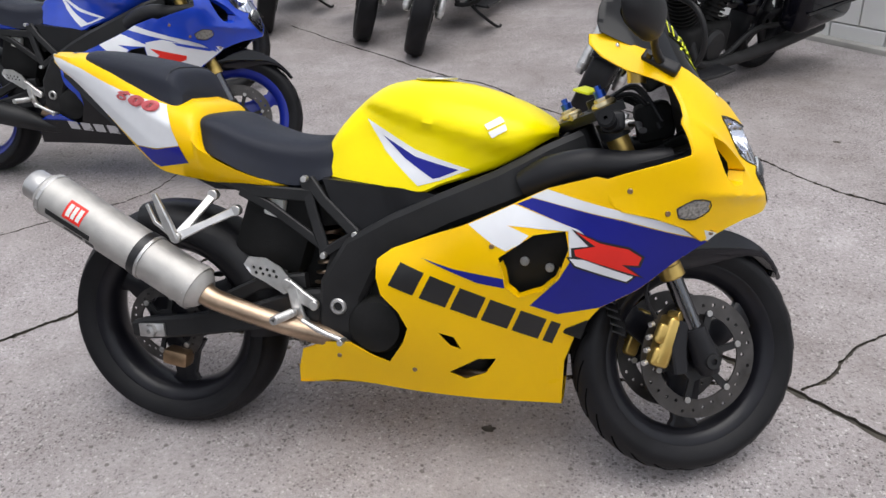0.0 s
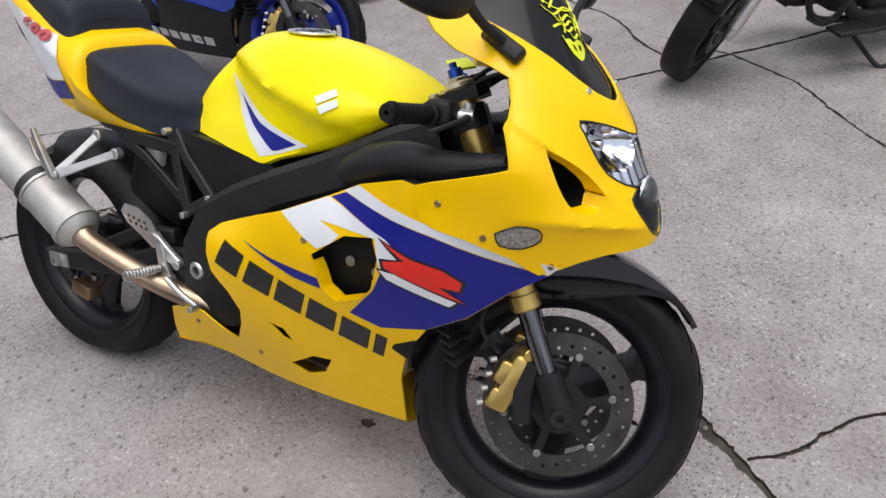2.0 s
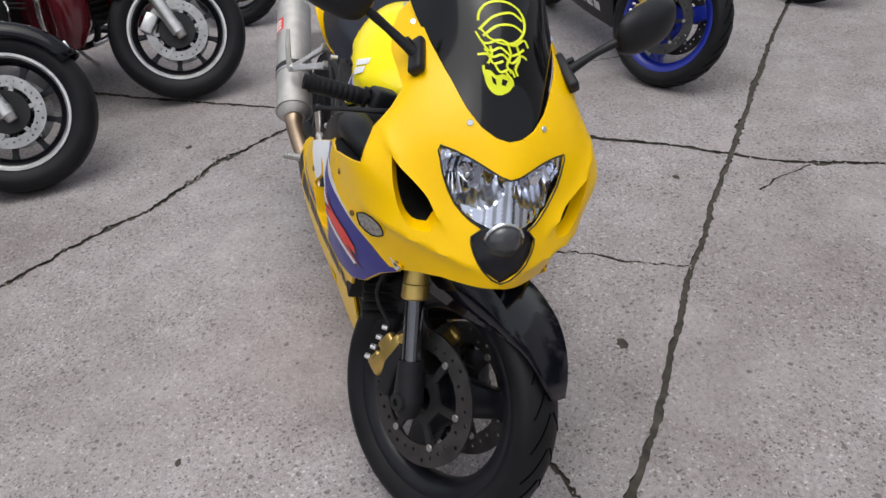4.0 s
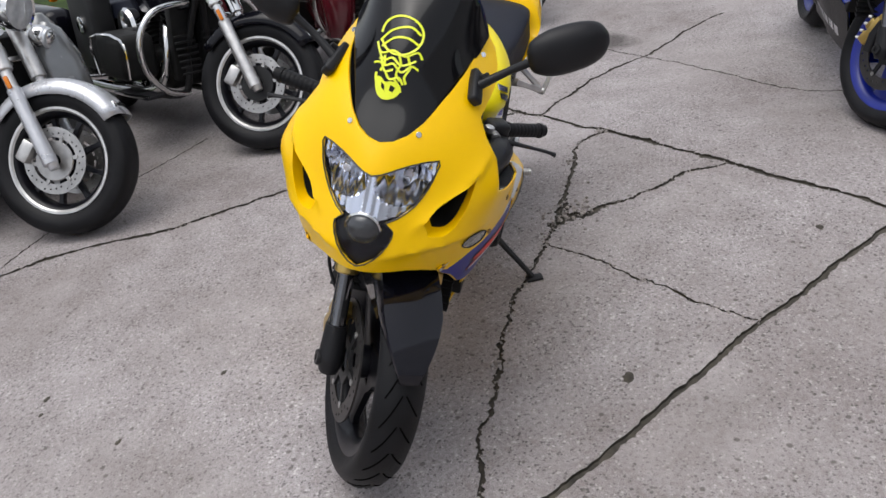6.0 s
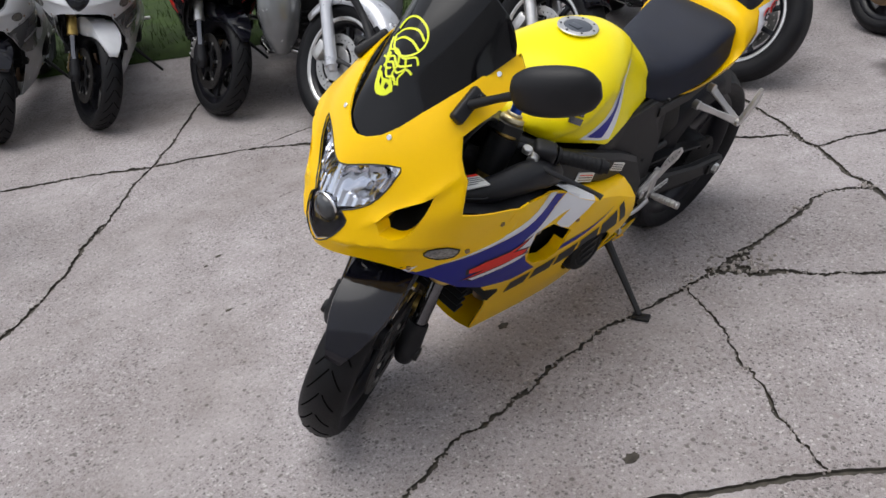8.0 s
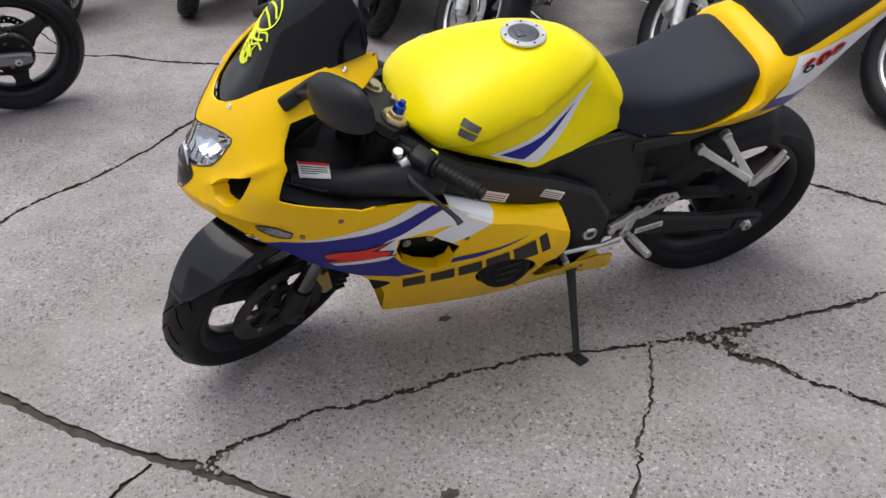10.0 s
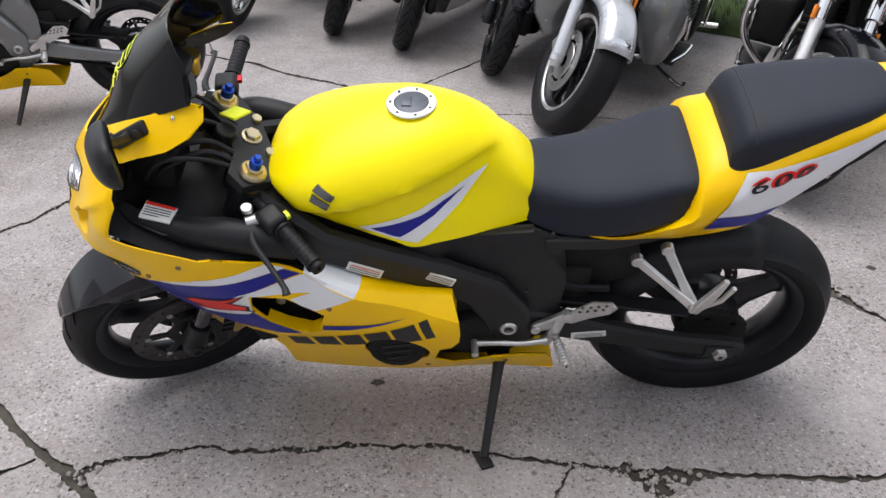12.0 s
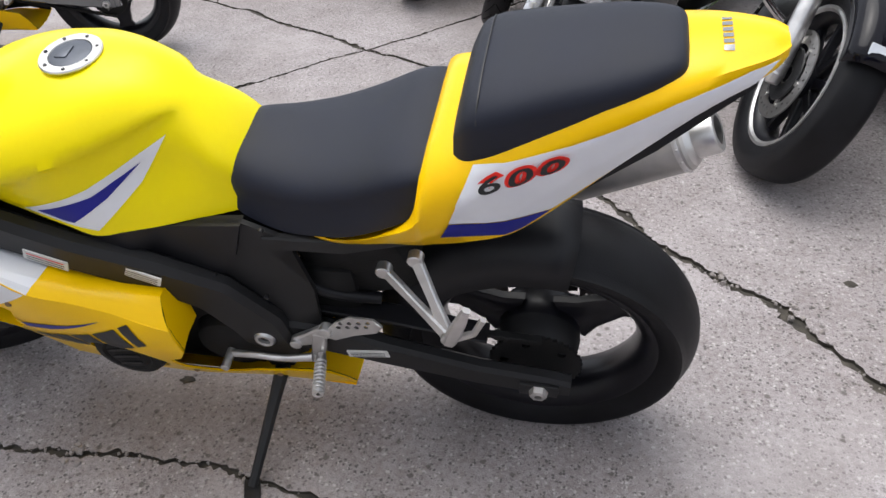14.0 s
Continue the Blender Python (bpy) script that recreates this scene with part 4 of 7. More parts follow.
# flush indicators and lower screws
for s in (-1, 1):
    bm = bmesh.new()
    hexa = [(20.3 + 2.9 * math.cos(k * math.pi / 3 + .2), .692 + .023 * math.sin(k * math.pi / 3 + .2)) for k in range(6)]
    hexa = [(s * a, z) for a, z in hexa]
    sheet(bm, fill2d(nose_poly(hexa), (), .008), on_nose(.003), on_nose(-.004))
    ind = part("indicator_lamp", bm, LAMP_GREY, nose, "clear flush indicator lamp with a faceted lens", smooth=False)
    bm = bmesh.new()
    c = [on_nose(.0035)(a / 100, z) for a, z in hexa]
    tube(bm, c + c[:1], .0014, 6, 2)
    part("bezel", bm, PLASTIC, ind)
    for a, z in ((14.2, .633), (24.2, .686)):
        bm = bmesh.new()
        p = on_nose()(s * a / 100, z)
        rod(bm, p, p + Vector((.002, s * .004, 0)), .0060, seg=12)
        part("screw", bm, BRONZE, nose, "small round fairing screw")

# inner cockpit panels, instrument pod, radiator
bm = bmesh.new()
ring_skin(bm, [[Vector((x, y * w, z - .02 + .012 * math.cos(y * 6) - .03 * (1 - y * y))) for y in np.linspace(-1, 1, 13)] for x, w, z in ((1.02, .15, .735), (1.10, .17, .765), (1.18, .20, .785), (1.26, .215, .80), (1.33, .19, .815), (1.37, .155, .825), (1.40, .11, .835))], closed=False)
part("cockpit_floor", bm, PLASTIC, bike, "black inner panel under the instruments").modifiers.new("thick", "SOLIDIFY").thickness = .004
bm = bmesh.new()
block(bm, (1.285, .045, .862), (.09, .13, .09), (0, -12, 0), .2, 2)
stay = part("fairing_stay", bm, ENGINE, bike, "black instrument stay and wiring")
for y0, k in ((.09, 0), (.05, 1), (-.02, 2), (.12, 3), (-.08, 4)):
    bm = bmesh.new()
    tube(bm, [(1.30, y0, .83 + .01 * k), (1.24, y0 + .03, .90 + .012 * k), (1.17, y0 * .8 + .02, .91), (1.11, y0 * .5 + .03, .86), (1.05, y0 * .4, .80)], .007 - .0006 * k, 8)
    part("cable", bm, PLASTIC, stay)
for s in (-1, 1):
    bm = bmesh.new()
    ring_skin(bm, [[Vector((x, s * y0, z0)), Vector((x, s * (y0 - .035), z0 - .004)), Vector((x, s * y1, z1)), Vector((x, s * (y1 - .03), z1 - .05))] for x, y0, z0, y1, z1 in
                   ((1.02, .205, .728, .150, .752), (1.10, .235, .748, .165, .775), (1.16, .250, .765, .17, .785), (1.22, .250, .760, .17, .78), (1.30, .243, .792, .16, .80), (1.36, .232, .815, .14, .82), (1.40, .20, .83, .12, .83))], closed=False)
    part("inner_panel", bm, PLASTIC, bike, "black inner fairing panel with a warning sticker")
    bm = bmesh.new()
    tube(bm, [(1.00, s * .185, .735), (1.06, s * .195, .765), (1.14, s * .20, .785), (1.22, s * .19, .785), (1.32, s * .17, .80)], [.030, .038, .036, .030, .02], 12)
    part("intake_tube", bm, PLASTIC, bike, "black ram air tube")
bm = bmesh.new()
qd = [Vector(p) for p in ((1.301, .147, .826), (1.237, .159, .816), (1.242, .205, .820), (1.304, .195, .828))]
flat = fill2d([(0, 0), (1, 0), (1, 1), (0, 1)], (), .5)
on_q = lambda u, w, lift=0.0: (qd[0] * (1 - u) + qd[1] * u) * (1 - w) + (qd[3] * (1 - u) + qd[2] * u) * w + Vector((0, 0, lift))
sheet(bm, flat, on_q, lambda u, w: on_q(u, w, -.004))
sticker = part("warning_sticker", bm, PAPER, bike, "white warning sticker with red band and unreadable print")
for (u0, u1, w0, w1), mm in (((.02, .98, .02, .20), RED), ((.08, .92, .32, .38), GREYP), ((.08, .92, .47, .53), GREYP), ((.08, .92, .62, .68), GREYP), ((.08, .6, .77, .83), GREYP)):
    bm = bmesh.new()
    sheet(bm, fill2d([(u0, w0), (u1, w0), (u1, w1), (u0, w1)], (), .5), lambda u, w: on_q(u, w, .001))
    part("print_bar", bm, mm, sticker)
bm = bmesh.new()
block(bm, (1.258, -.01, .985), (.05, .17, .10), (0, -35, 0), .25, 3)
dash = part("instrument_pod", bm, PLASTIC, bike, "black instrument pod")
bm = bmesh.new()
lathe(bm, [(0, .0), (0, .042), (.006, .045), (.010, .042), (.010, 0)], (1.234, -.02, 1.002), (-.82, 0, .57), 28, False)
part("dial", bm, INK, dash)
bm = bmesh.new()
block(bm, (1.16, 0, .52), (.045, .34, .30), (0, 18, 0), .1)
rad = part("radiator", bm, ENGINE, bike, "black finned radiator")
for k in range(14):
    bm = bmesh.new()
    block(bm, (1.178 - (k - 7) * .0062, 0, .52 + (k - 7) * .019), (.03, .31, .004), (0, 18, 0), 0)
    part("radiator_fin", bm, FRAME, rad)

# ---- fork and front end (turned to the left) ----
def fork_pt(s, up, fwd=0.0, off=0.104):
    return AX_F + FORK * up + Vector((.919, 0, .395)) * fwd + Vector((0, s * off, 0))


for s in (-1, 1):
    bm = bmesh.new()
    rod(bm, fork_pt(s, .235), fork_pt(s, .66), .0265, seg=24)
    rod(bm, fork_pt(s, .215), fork_pt(s, .25), .0295, .0285, seg=24)
    rod(bm, fork_pt(s, .29), fork_pt(s, .31), .0285, seg=24)
    bm.transform(STEER)
    leg = part("fork_leg", bm, GOLD, bike, "gold upside-down fork leg")
    bm = bmesh.new()
    rod(bm, fork_pt(s, .04), fork_pt(s, .225), .0205, seg=22)
    bm.transform(STEER)
    part("slider", bm, SLIDER, leg, "polished fork slider")
    bm = bmesh.new()
    tube(bm, [fork_pt(s, .085), fork_pt(s, .04), fork_pt(s, .0), fork_pt(s, -.035, -.004)], [.027, .030, .033, .022], 14)
    sweep(bm, [(fork_pt(s, .11, -.018), .012, .014), (fork_pt(s, .06, -.055), .012, .02), (fork_pt(s, .0, -.075), .012, .018)])
    bm.transform(STEER)
    part("axle_clamp", bm, PLASTIC, leg, "black fork bottom casting")
    bm = bmesh.new()
    lathe(bm, [(-.012, .010), (-.012, .017), (.006, .020), (.012, .018), (.012, .008), (.0, .009)], AX_F + Vector((0, s * .128, 0)), (0, s, 0), 20)
    bm.transform(STEER)
    part("axle_end", bm, FRAME, leg)
    # fork cap with blue adjuster
    bm = bmesh.new()
    rod(bm, fork_pt(s, .646), fork_pt(s, .659), .0290, .0280, seg=28)
    rod(bm, fork_pt(s, .657), fork_pt(s, .668), .019, seg=6)
    bm.transform(STEER)
    cap = part("fork_cap", bm, CAPGOLD, leg, "pale gold fork cap")
    bm = bmesh.new()
    rod(bm, fork_pt(s, .666), fork_pt(s, .685), .0135, seg=18)
    rod(bm, fork_pt(s, .685), fork_pt(s, .696), .008, seg=6)
    bm.transform(STEER)
    part("adjuster", bm, ANOBLUE, cap, "blue anodised adjuster")
    bm = bmesh.new()
    lathe(bm, [(-.04 if s > 0 else .01, .028), (-.04 if s > 0 else .01, .0335), (.035, .0335), (.035, .028)], fork_pt(s, .56), FORK, 24)
    bm.transform(STEER)
    part("fork_sleeve", bm, FRAME, leg, "black clamp sleeve")
    # radial caliper
    bm = bmesh.new()
    cpos = AX_F + Vector((-.098, s * .082, .045))
    block(bm, cpos, (.040, .062, .125), (0, 22, 0), .28, 3)
    block(bm, cpos + Vector((-.012, s * .018, .02)), (.036, .022, .05), (0, 22, 0), .35, 3)
    block(bm, cpos + Vector((-.024, s * .018, -.034)), (.036, .022, .045), (0, 22, 0), .35, 3)
    rod(bm, cpos + Vector((.016, 0, .062)), cpos + Vector((.03, s * .03, .062)), .012)
    bm.transform(STEER)
    cal = part("brake_caliper", bm, GOLD, bike, "gold four-piston brake caliper")
    for k in range(4):
        bm = bmesh.new()
        p = cpos + Vector((-.034 - .006 * k + .0, s * .014, .045 - .03 * k))
        rod(bm, p, p + Vector((-.012, s * .006, -.002)), .0065, seg=8)
        bm.transform(STEER)
        part("bolt", bm, ALLOY, cal)
    bm = bmesh.new()
    tube(bm, [cpos + Vector((-.03, s * .02, .06)), cpos + Vector((-.07, s * .05, .12)), cpos + Vector((-.05, s * .06, .24)), cpos + Vector((-.10, s * .04, .40)), cpos + Vector((-.13, s * .02, .52))], .0045, 8)
    bm.transform(STEER)
    part("brake_hose", bm, PLASTIC, bike)
    # clip-on bar, grip, lever, perch
    bm = bmesh.new()
    base = fork_pt(s, .595)
    end = Vector((1.075, .345, .845)) if s > 0 else Vector((1.033, -.330, .832))
    lathe(bm, [(-.018, .028), (-.018, .036), (.018, .036), (.018, .028)], base, FORK, 24)
    d = (end - base).normalized()
    rod(bm, base + d * .03, base + d * .13, .012, seg=14)
    bm.transform(STEER)
    bar = part("clip_on_bar", bm, PLASTIC, bike, "black clip-on handlebar")
    bm = bmesh.new()
    a = base + d * .13
    L = (end - a).length
    prof = [(0, .012), (.0, .021), (.006, .021), (.008, .0165)]
    for k in range(8):
        q = .014 + (L - .035) * k / 8
        prof += [(q, .0165), (q + .004, .0175), (q + .009, .0175), (q + .012, .0165)]
    prof += [(L - .02, .019), (L - .012, .019), (L - .012, .015), (L, .015), (L, .004)]
    lathe(bm, prof, a, d, 18, False)
    bm.transform(STEER)
    part("grip", bm, RUBBER, bar, "ribbed black rubber grip")
    bm = bmesh.new()
    block(bm, base + d * .10 + Vector((.005, 0, .004)), (.05, .055, .045), (0, 0, s * 18), .25, 3)
    bm.transform(STEER)
    sw = part("switch_box", bm, PLASTIC, bar)
    bm = bmesh.new()
    block(bm, base + d * .105 + Vector((-.024, 0, .010)), (.012, .018, .012), (0, 0, s * 18), .2)
    bm.transform(STEER)
    part("switch", bm, BRIGHT if s > 0 else ANORED, sw, "coloured thumb switch")
    bm = bmesh.new()
    lv = base + d * .085 + Vector((.04, 0, .0))
    tube(bm, [lv, lv + d * .05 + Vector((.025, 0, -.002)), lv + d * .11 + Vector((.030, 0, -.012)), lv + d * .165 + Vector((.034, 0, -.022)), lv + d * .185 + Vector((.040, 0, -.026))], [.009, .008, .006, .006, .009], 10, flat=.7)
    bm.transform(STEER)
    part("hand_lever", bm, PLASTIC, bar, "black hand lever with ball end")
    bm = bmesh.new()
    rod(bm, lv + Vector((-.03, 0, .0)), lv + Vector((.012, 0, .002)), .013)
    rod(bm, lv + Vector((0, -s * .02, .012)), lv + Vector((0, -s * .02, .026)), .012, seg=10)
    bm.transform(STEER)
    part("lever_perch", bm, ALLOY, bar)
# top clamp with stem nut, ignition lock with key tag
bm = bmesh.new()
u0 = fork_pt(0, .635, -.0, 0)
clampf = [(-.04, -.125), (.03, -.14), (.05, -.10), (.02, -.04), (.02, .04), (.05, .10), (.03, .14), (-.04, .125), (-.065, .05), (-.065, -.05)]
fwd = Vector((.919, 0, .395))
sheet(bm, fill2d(clampf, [circle((0, .104), .0268, 20), circle((0, -.104), .0268, 20)], .02), lambda a, b: u0 + fwd * a + Vector((0, b, 0)) + FORK * .011, lambda a, b: u0 + fwd * a + Vector((0, b, 0)) - FORK * .011)
bm.transform(STEER)
clamp = part("top_clamp", bm, FRAME, bike, "black top clamp")
bm = bmesh.new()
q = u0 + fwd * -.030
rod(bm, q + FORK * .011, q + FORK * .024, .017, seg=6)
lathe(bm, [(.011, .010), (.011, .022), (.014, .022), (.016, .010)], q, FORK, 20)
bm.transform(STEER)
part("stem_nut", bm, CAPGOLD, clamp)
bm = bmesh.new()
q = u0 + fwd * .03
rod(bm, q, q + FORK * .035, .022, seg=20)
bm.transform(STEER)
part("ignition_lock", bm, PLASTIC, clamp)
bm = bmesh.new()
block(bm, q + FORK * .052 + Vector((-.02, -.02, 0)), (.045, .05, .006), (20, -15, 25), .3)
bm.transform(STEER)
part("key_tag", bm, BRIGHT, clamp, "yellow key tag hanging from the lock")
for s in (-1, 1):
    bm = bmesh.new()
    q = u0 + fwd * -.055 + Vector((0, s * .05, 0))
    rod(bm, q + FORK * .008, q + FORK * .02, .011, seg=14)
    bm.transform(STEER)
    part("clamp_bolt", bm, CAPGOLD, clamp)
bm = bmesh.new()
rod(bm, fork_pt(0, .30, -.028, 0), fork_pt(0, .62, -.028, 0), .030, seg=18)
sweep(bm, [(fork_pt(-1, .36), .03, .022), (fork_pt(1, .36), .03, .022)])
bm.transform(STEER)
part("steering_stem", bm, FRAME, bike)
# reservoir of the front brake
bm = bmesh.new()
q = STEER @ (fork_pt(-1, .66) + Vector((.05, -.07, .03)))
lathe(bm, [(0, 0), (0, .020), (.03, .024), (.032, .027), (.042, .027), (.044, 0)], q, (0, 0, 1), 22, False)
part("brake_reservoir", bm, GOLD, bike, "small brake fluid reservoir")

# front mudguard: gloss black shell over the tyre with a pointed tip
bm = bmesh.new()
rings = []
for k in range(19):
    q = k / 18
    a = radians(132 - 97 * q)
    R0 = .316 + .004 * math.sin(q * 3)
    w = .070 * (1 - .72 * max(0, (q - .70) / .30) ** 1.6)
    drop = .085 * math.sin(math.pi * min(max((q + .1) / .95, 0), 1)) * (1 - .6 * max(0, q - .6) / .4) + .012
    row = []
    for j in range(13):
        y = -1 + 2 * j / 12
        yy = w * (1.0 if abs(y) > .7 else abs(y) / .7) * (1 if y > 0 else -1)
        rr = R0 - .006 * (abs(yy) / .075) ** 2 - (drop * (abs(y) - .7) / .3 if abs(y) > .7 else 0)
        row.append(AX_F + Vector((rr * math.cos(a), yy, rr * math.sin(a))))
    rings.append(row)
ring_skin(bm, rings, closed=False)
bm.transform(STEER)
mg = part("front_mudguard", bm, LACQUER, bike, "gloss black front mudguard", sharp=14)
mod = mg.modifiers.new("thick", "SOLIDIFY")
mod.thickness = .004

# ---- tank ----
def half_section(x, zt, w, zw, zl, wl, n=2.3):
    pts = []
    for i in range(15):
        t = math.pi / 2 * i / 14
        pts.append((w * math.sin(t) ** (2 / n), zw + (zt - zw) * math.cos(t) ** (2 / n)))
    for q in (.33, .66, 1.0):
        pts.append((w + (wl - w) * q, zw + (zl - zw) * q))
    pts.append((wl - .012, zl - .006))
    return [Vector((x, -y, z)) for y, z in reversed(pts)] + [Vector((x, y, z)) for y, z in pts[1:]]


def loft(bm, table, n=4, **kw):
    """Closed or open skin through half sections, smoothed along x."""
    t = np.array(table)
    rows = spline_rows(t, n)
    ring_skin(bm, [half_section(*r) for r in rows], closed=False)
    return bm


def spline_rows(t, n):
    out = []
    for i in range(len(t) - 1):
        a, b, c, d = t[max(i - 1, 0)], t[i], t[i + 1], t[min(i + 2, len(t) - 1)]
        for k in range(n):
            q = k / n
            out.append(0.5 * ((2 * b) + (c - a) * q + (2 * a - 5 * b + 4 * c - d) * q * q + (3 * b - a - 3 * c + d) * q ** 3))
    out.append(t[-1])
    return out


bm = bmesh.new()
loft(bm, [(.488, .770, .060, .752, .740, .070), (.495, .815, .080, .775, .738, .092), (.530, .866, .088, .80, .733, .104), (.58, .915, .097, .82, .727, .122), (.64, .953, .116, .82, .722, .142), (.70, .966, .145, .815, .718, .158),
          (.755, .967, .166, .815, .712, .168), (.80, .962, .178, .808, .730, .170), (.87, .949, .184, .816, .752, .170), (.935, .928, .180, .826, .774, .164), (1.00, .900, .160, .838, .808, .146), (1.05, .868, .108, .844, .836, .098), (1.066, .850, .05, .840, .836, .045)], 5)
ss = lambda a, b, v: (lambda q: q * q * (3 - 2 * q))(min(max((v - a) / (b - a), 0), 1))
for v in bm.verts:
    x, y, z = v.co
    crease = .925 - (x - .56) * .27
    k = ss(-.003, .016, crease - z) * ss(.52, .60, x) * (1 - ss(.93, 1.03, x)) * (1 - .7 * ss(.06, .16, crease - z))
    v.co.y -= math.copysign(.021 * k, y) * min(abs(y) / .08, 1)
tank = part("fuel_tank", bm, LEMON, bike, "bright lemon yellow fuel tank with white and blue flash", sharp=60)
for s in (-1, 1):
    f = onto(tank, (0, s * .5, 0), (1, 0, 0), (0, 0, 1), (0, -s, 0), .0012)
    for poly, mm, lb, lift in (([(.603, .876), (.656, .804), (.748, .724), (.80, .738), (.872, .764), (.74, .808)], WHITE, "white flash on the tank", 0),
                               ([(.650, .838), (.74, .792), (.846, .763), (.80, .745), (.785, .742), (.715, .786)], BLUE, "blue flash on the tank", .001)):
        bm = bmesh.new()
        sheet(bm, fill2d(poly, (), .012), lambda u, v: f(u, v) + Vector((0, s * lift, 0)))
        part("stripe", bm, mm, tank, lb)
    # raised plain emblem of two bars
    bm = bmesh.new()
    for poly in ([(.909, .868), (.943, .885), (.954, .874), (.918, .857)], [(.919, .852), (.955, .869), (.961, .856), (.928, .839)]):
        sheet(bm, fill2d(poly, (), .01), lambda u, v: f(u, v) + Vector((0, s * .003, 0)), f)
    part("tank_emblem", bm, WHITE if s < 0 else EMBLEM, tank, "small raised emblem shape")
# filler cap
bm = bmesh.new()
cap_c = Vector((.762, 0, .9665))
up = Vector((.02, 0, 1)).normalized()
lathe(bm, [(0, .034), (.000, .051), (.003, .052), (.005, .050), (.005, .036), (.002, .034)], cap_c, up, 40)
cap = part("filler_cap", bm, ALLOY, tank, "silver filler ring with black lockable cap")
bm = bmesh.new()
lathe(bm, [(0, 0), (.0, .035), (.004, .034), (.0055, .030), (.005, 0)], cap_c, up, 32, False)
lid = part("cap_lid", bm, CAPLID, cap, "blue-grey metal cap lid")
bm = bmesh.new()
block(bm, cap_c + up * .006 + Vector((.010, 0, 0)), (.020, .030, .003), (0, 0, 0), .3)
part("key_flap", bm, CAPLID, lid, "hinged key flap")
for k in range(7):
    bm = bmesh.new()
    a = 2 * math.pi * k / 7
    p = cap_c + Vector((.043 * math.cos(a), .043 * math.sin(a), .003))
    rod(bm, p, p + up * .0035, .003, seg=8)
    part("cap_screw", bm, INK, cap)

# ---- seat, pillion seat, tail ----
def seat_loft(name, table, material, label, sharp=55):
    b = bmesh.new()
    rows = spline_rows(np.array(table), 5)
    rings = [half_section(*r) for r in rows]
    vs = ring_skin(b, rings, closed=False)
    for r in (vs[0], vs[-1]):
        b.faces.new(r)
    return part(name, b, material, bike, label, sharp=sharp)


seat_loft("rider_seat", [(.158, .858, .10, .842, .815, .105, 3.2), (.172, .886, .130, .850, .812, .136, 3.6), (.22, .884, .140, .838, .790, .152, 3.6), (.30, .852, .135, .80, .750, .150, 3.4), (.37, .832, .125, .778, .725, .135, 3.2), (.44, .826, .112, .765, .715, .12, 3.0), (.505, .828, .095, .76, .735, .105, 3.0), (.525, .812, .075, .77, .745, .085, 3.0)], VINYL, "black vinyl rider seat")
ps = seat_loft("pillion_seat", [(-.178, 1.030, .045, 1.018, 1.006, .048, 3.0), (-.165, 1.050, .070, 1.022, 1.0, .076, 3.2), (-.10, 1.046, .098, 1.0, .980, .102, 3.2), (0, 1.028, .115, .975, .945, .120, 3.2), (.055, 1.016, .124, .957, .925, .129, 3.2), (.085, 1.008, .126, .950, .916, .131, 3.2), (.112, .992, .122, .944, .910, .129, 3.0), (.130, .950, .110, .932, .908, .120, 2.6)], VINYL, "black vinyl pillion seat with a piped seam")
bm = bmesh.new()
f = onto(ps, (0, 0, 1.3), (1, 0, 0), (0, 1, 0), (0, 0, -1), .0008)
tube(bm, [f(.094, y) for y in np.linspace(-.122, .122, 13)], .0014, 6, 3)
part("seam", bm, INK, ps)

# tail cowl: skin from the top edge to the lower edge, each side, closed behind
TAIL = [(-.300, 1.046, .010, 1.044, .020, 1.034, .012, 1.028), (-.275, 1.050, .030, 1.044, .046, 1.028, .034, 1.006), (-.20, 1.044, .055, 1.036, .082, 1.012, .060, .962), (-.10, 1.022, .085, 1.012, .112, .975, .088, .880), (-.02, 1.000, .100, .978, .130, .935, .106, .806), (.05, .970, .112, .948, .150, .895, .120, .752), (.12, .930, .115, .918, .165, .862, .130, .735),
        (.175, .898, .125, .892, .176, .832, .134, .727), (.20, .80, .140, .80, .176, .806, .134, .722), (.27, .74, .140, .742, .164, .764, .130, .714), (.34, .715, .130, .718, .146, .734, .124, .708), (.40, .712, .108, .714, .116, .718, .108, .708)]


def tail_row(r):
    x, zt, y1, z1, y2, z2, y3, z3 = r
    return [(0, zt), (y1 * .6, zt), (y1, z1), ((y1 + y2) / 2 + .006, (z1 + z2) / 2 + .006), (y2, z2), ((y2 + y3) / 2 + .006, (z2 + z3) / 2), (y3, z3), (y3 - .018, z3 - .004)]


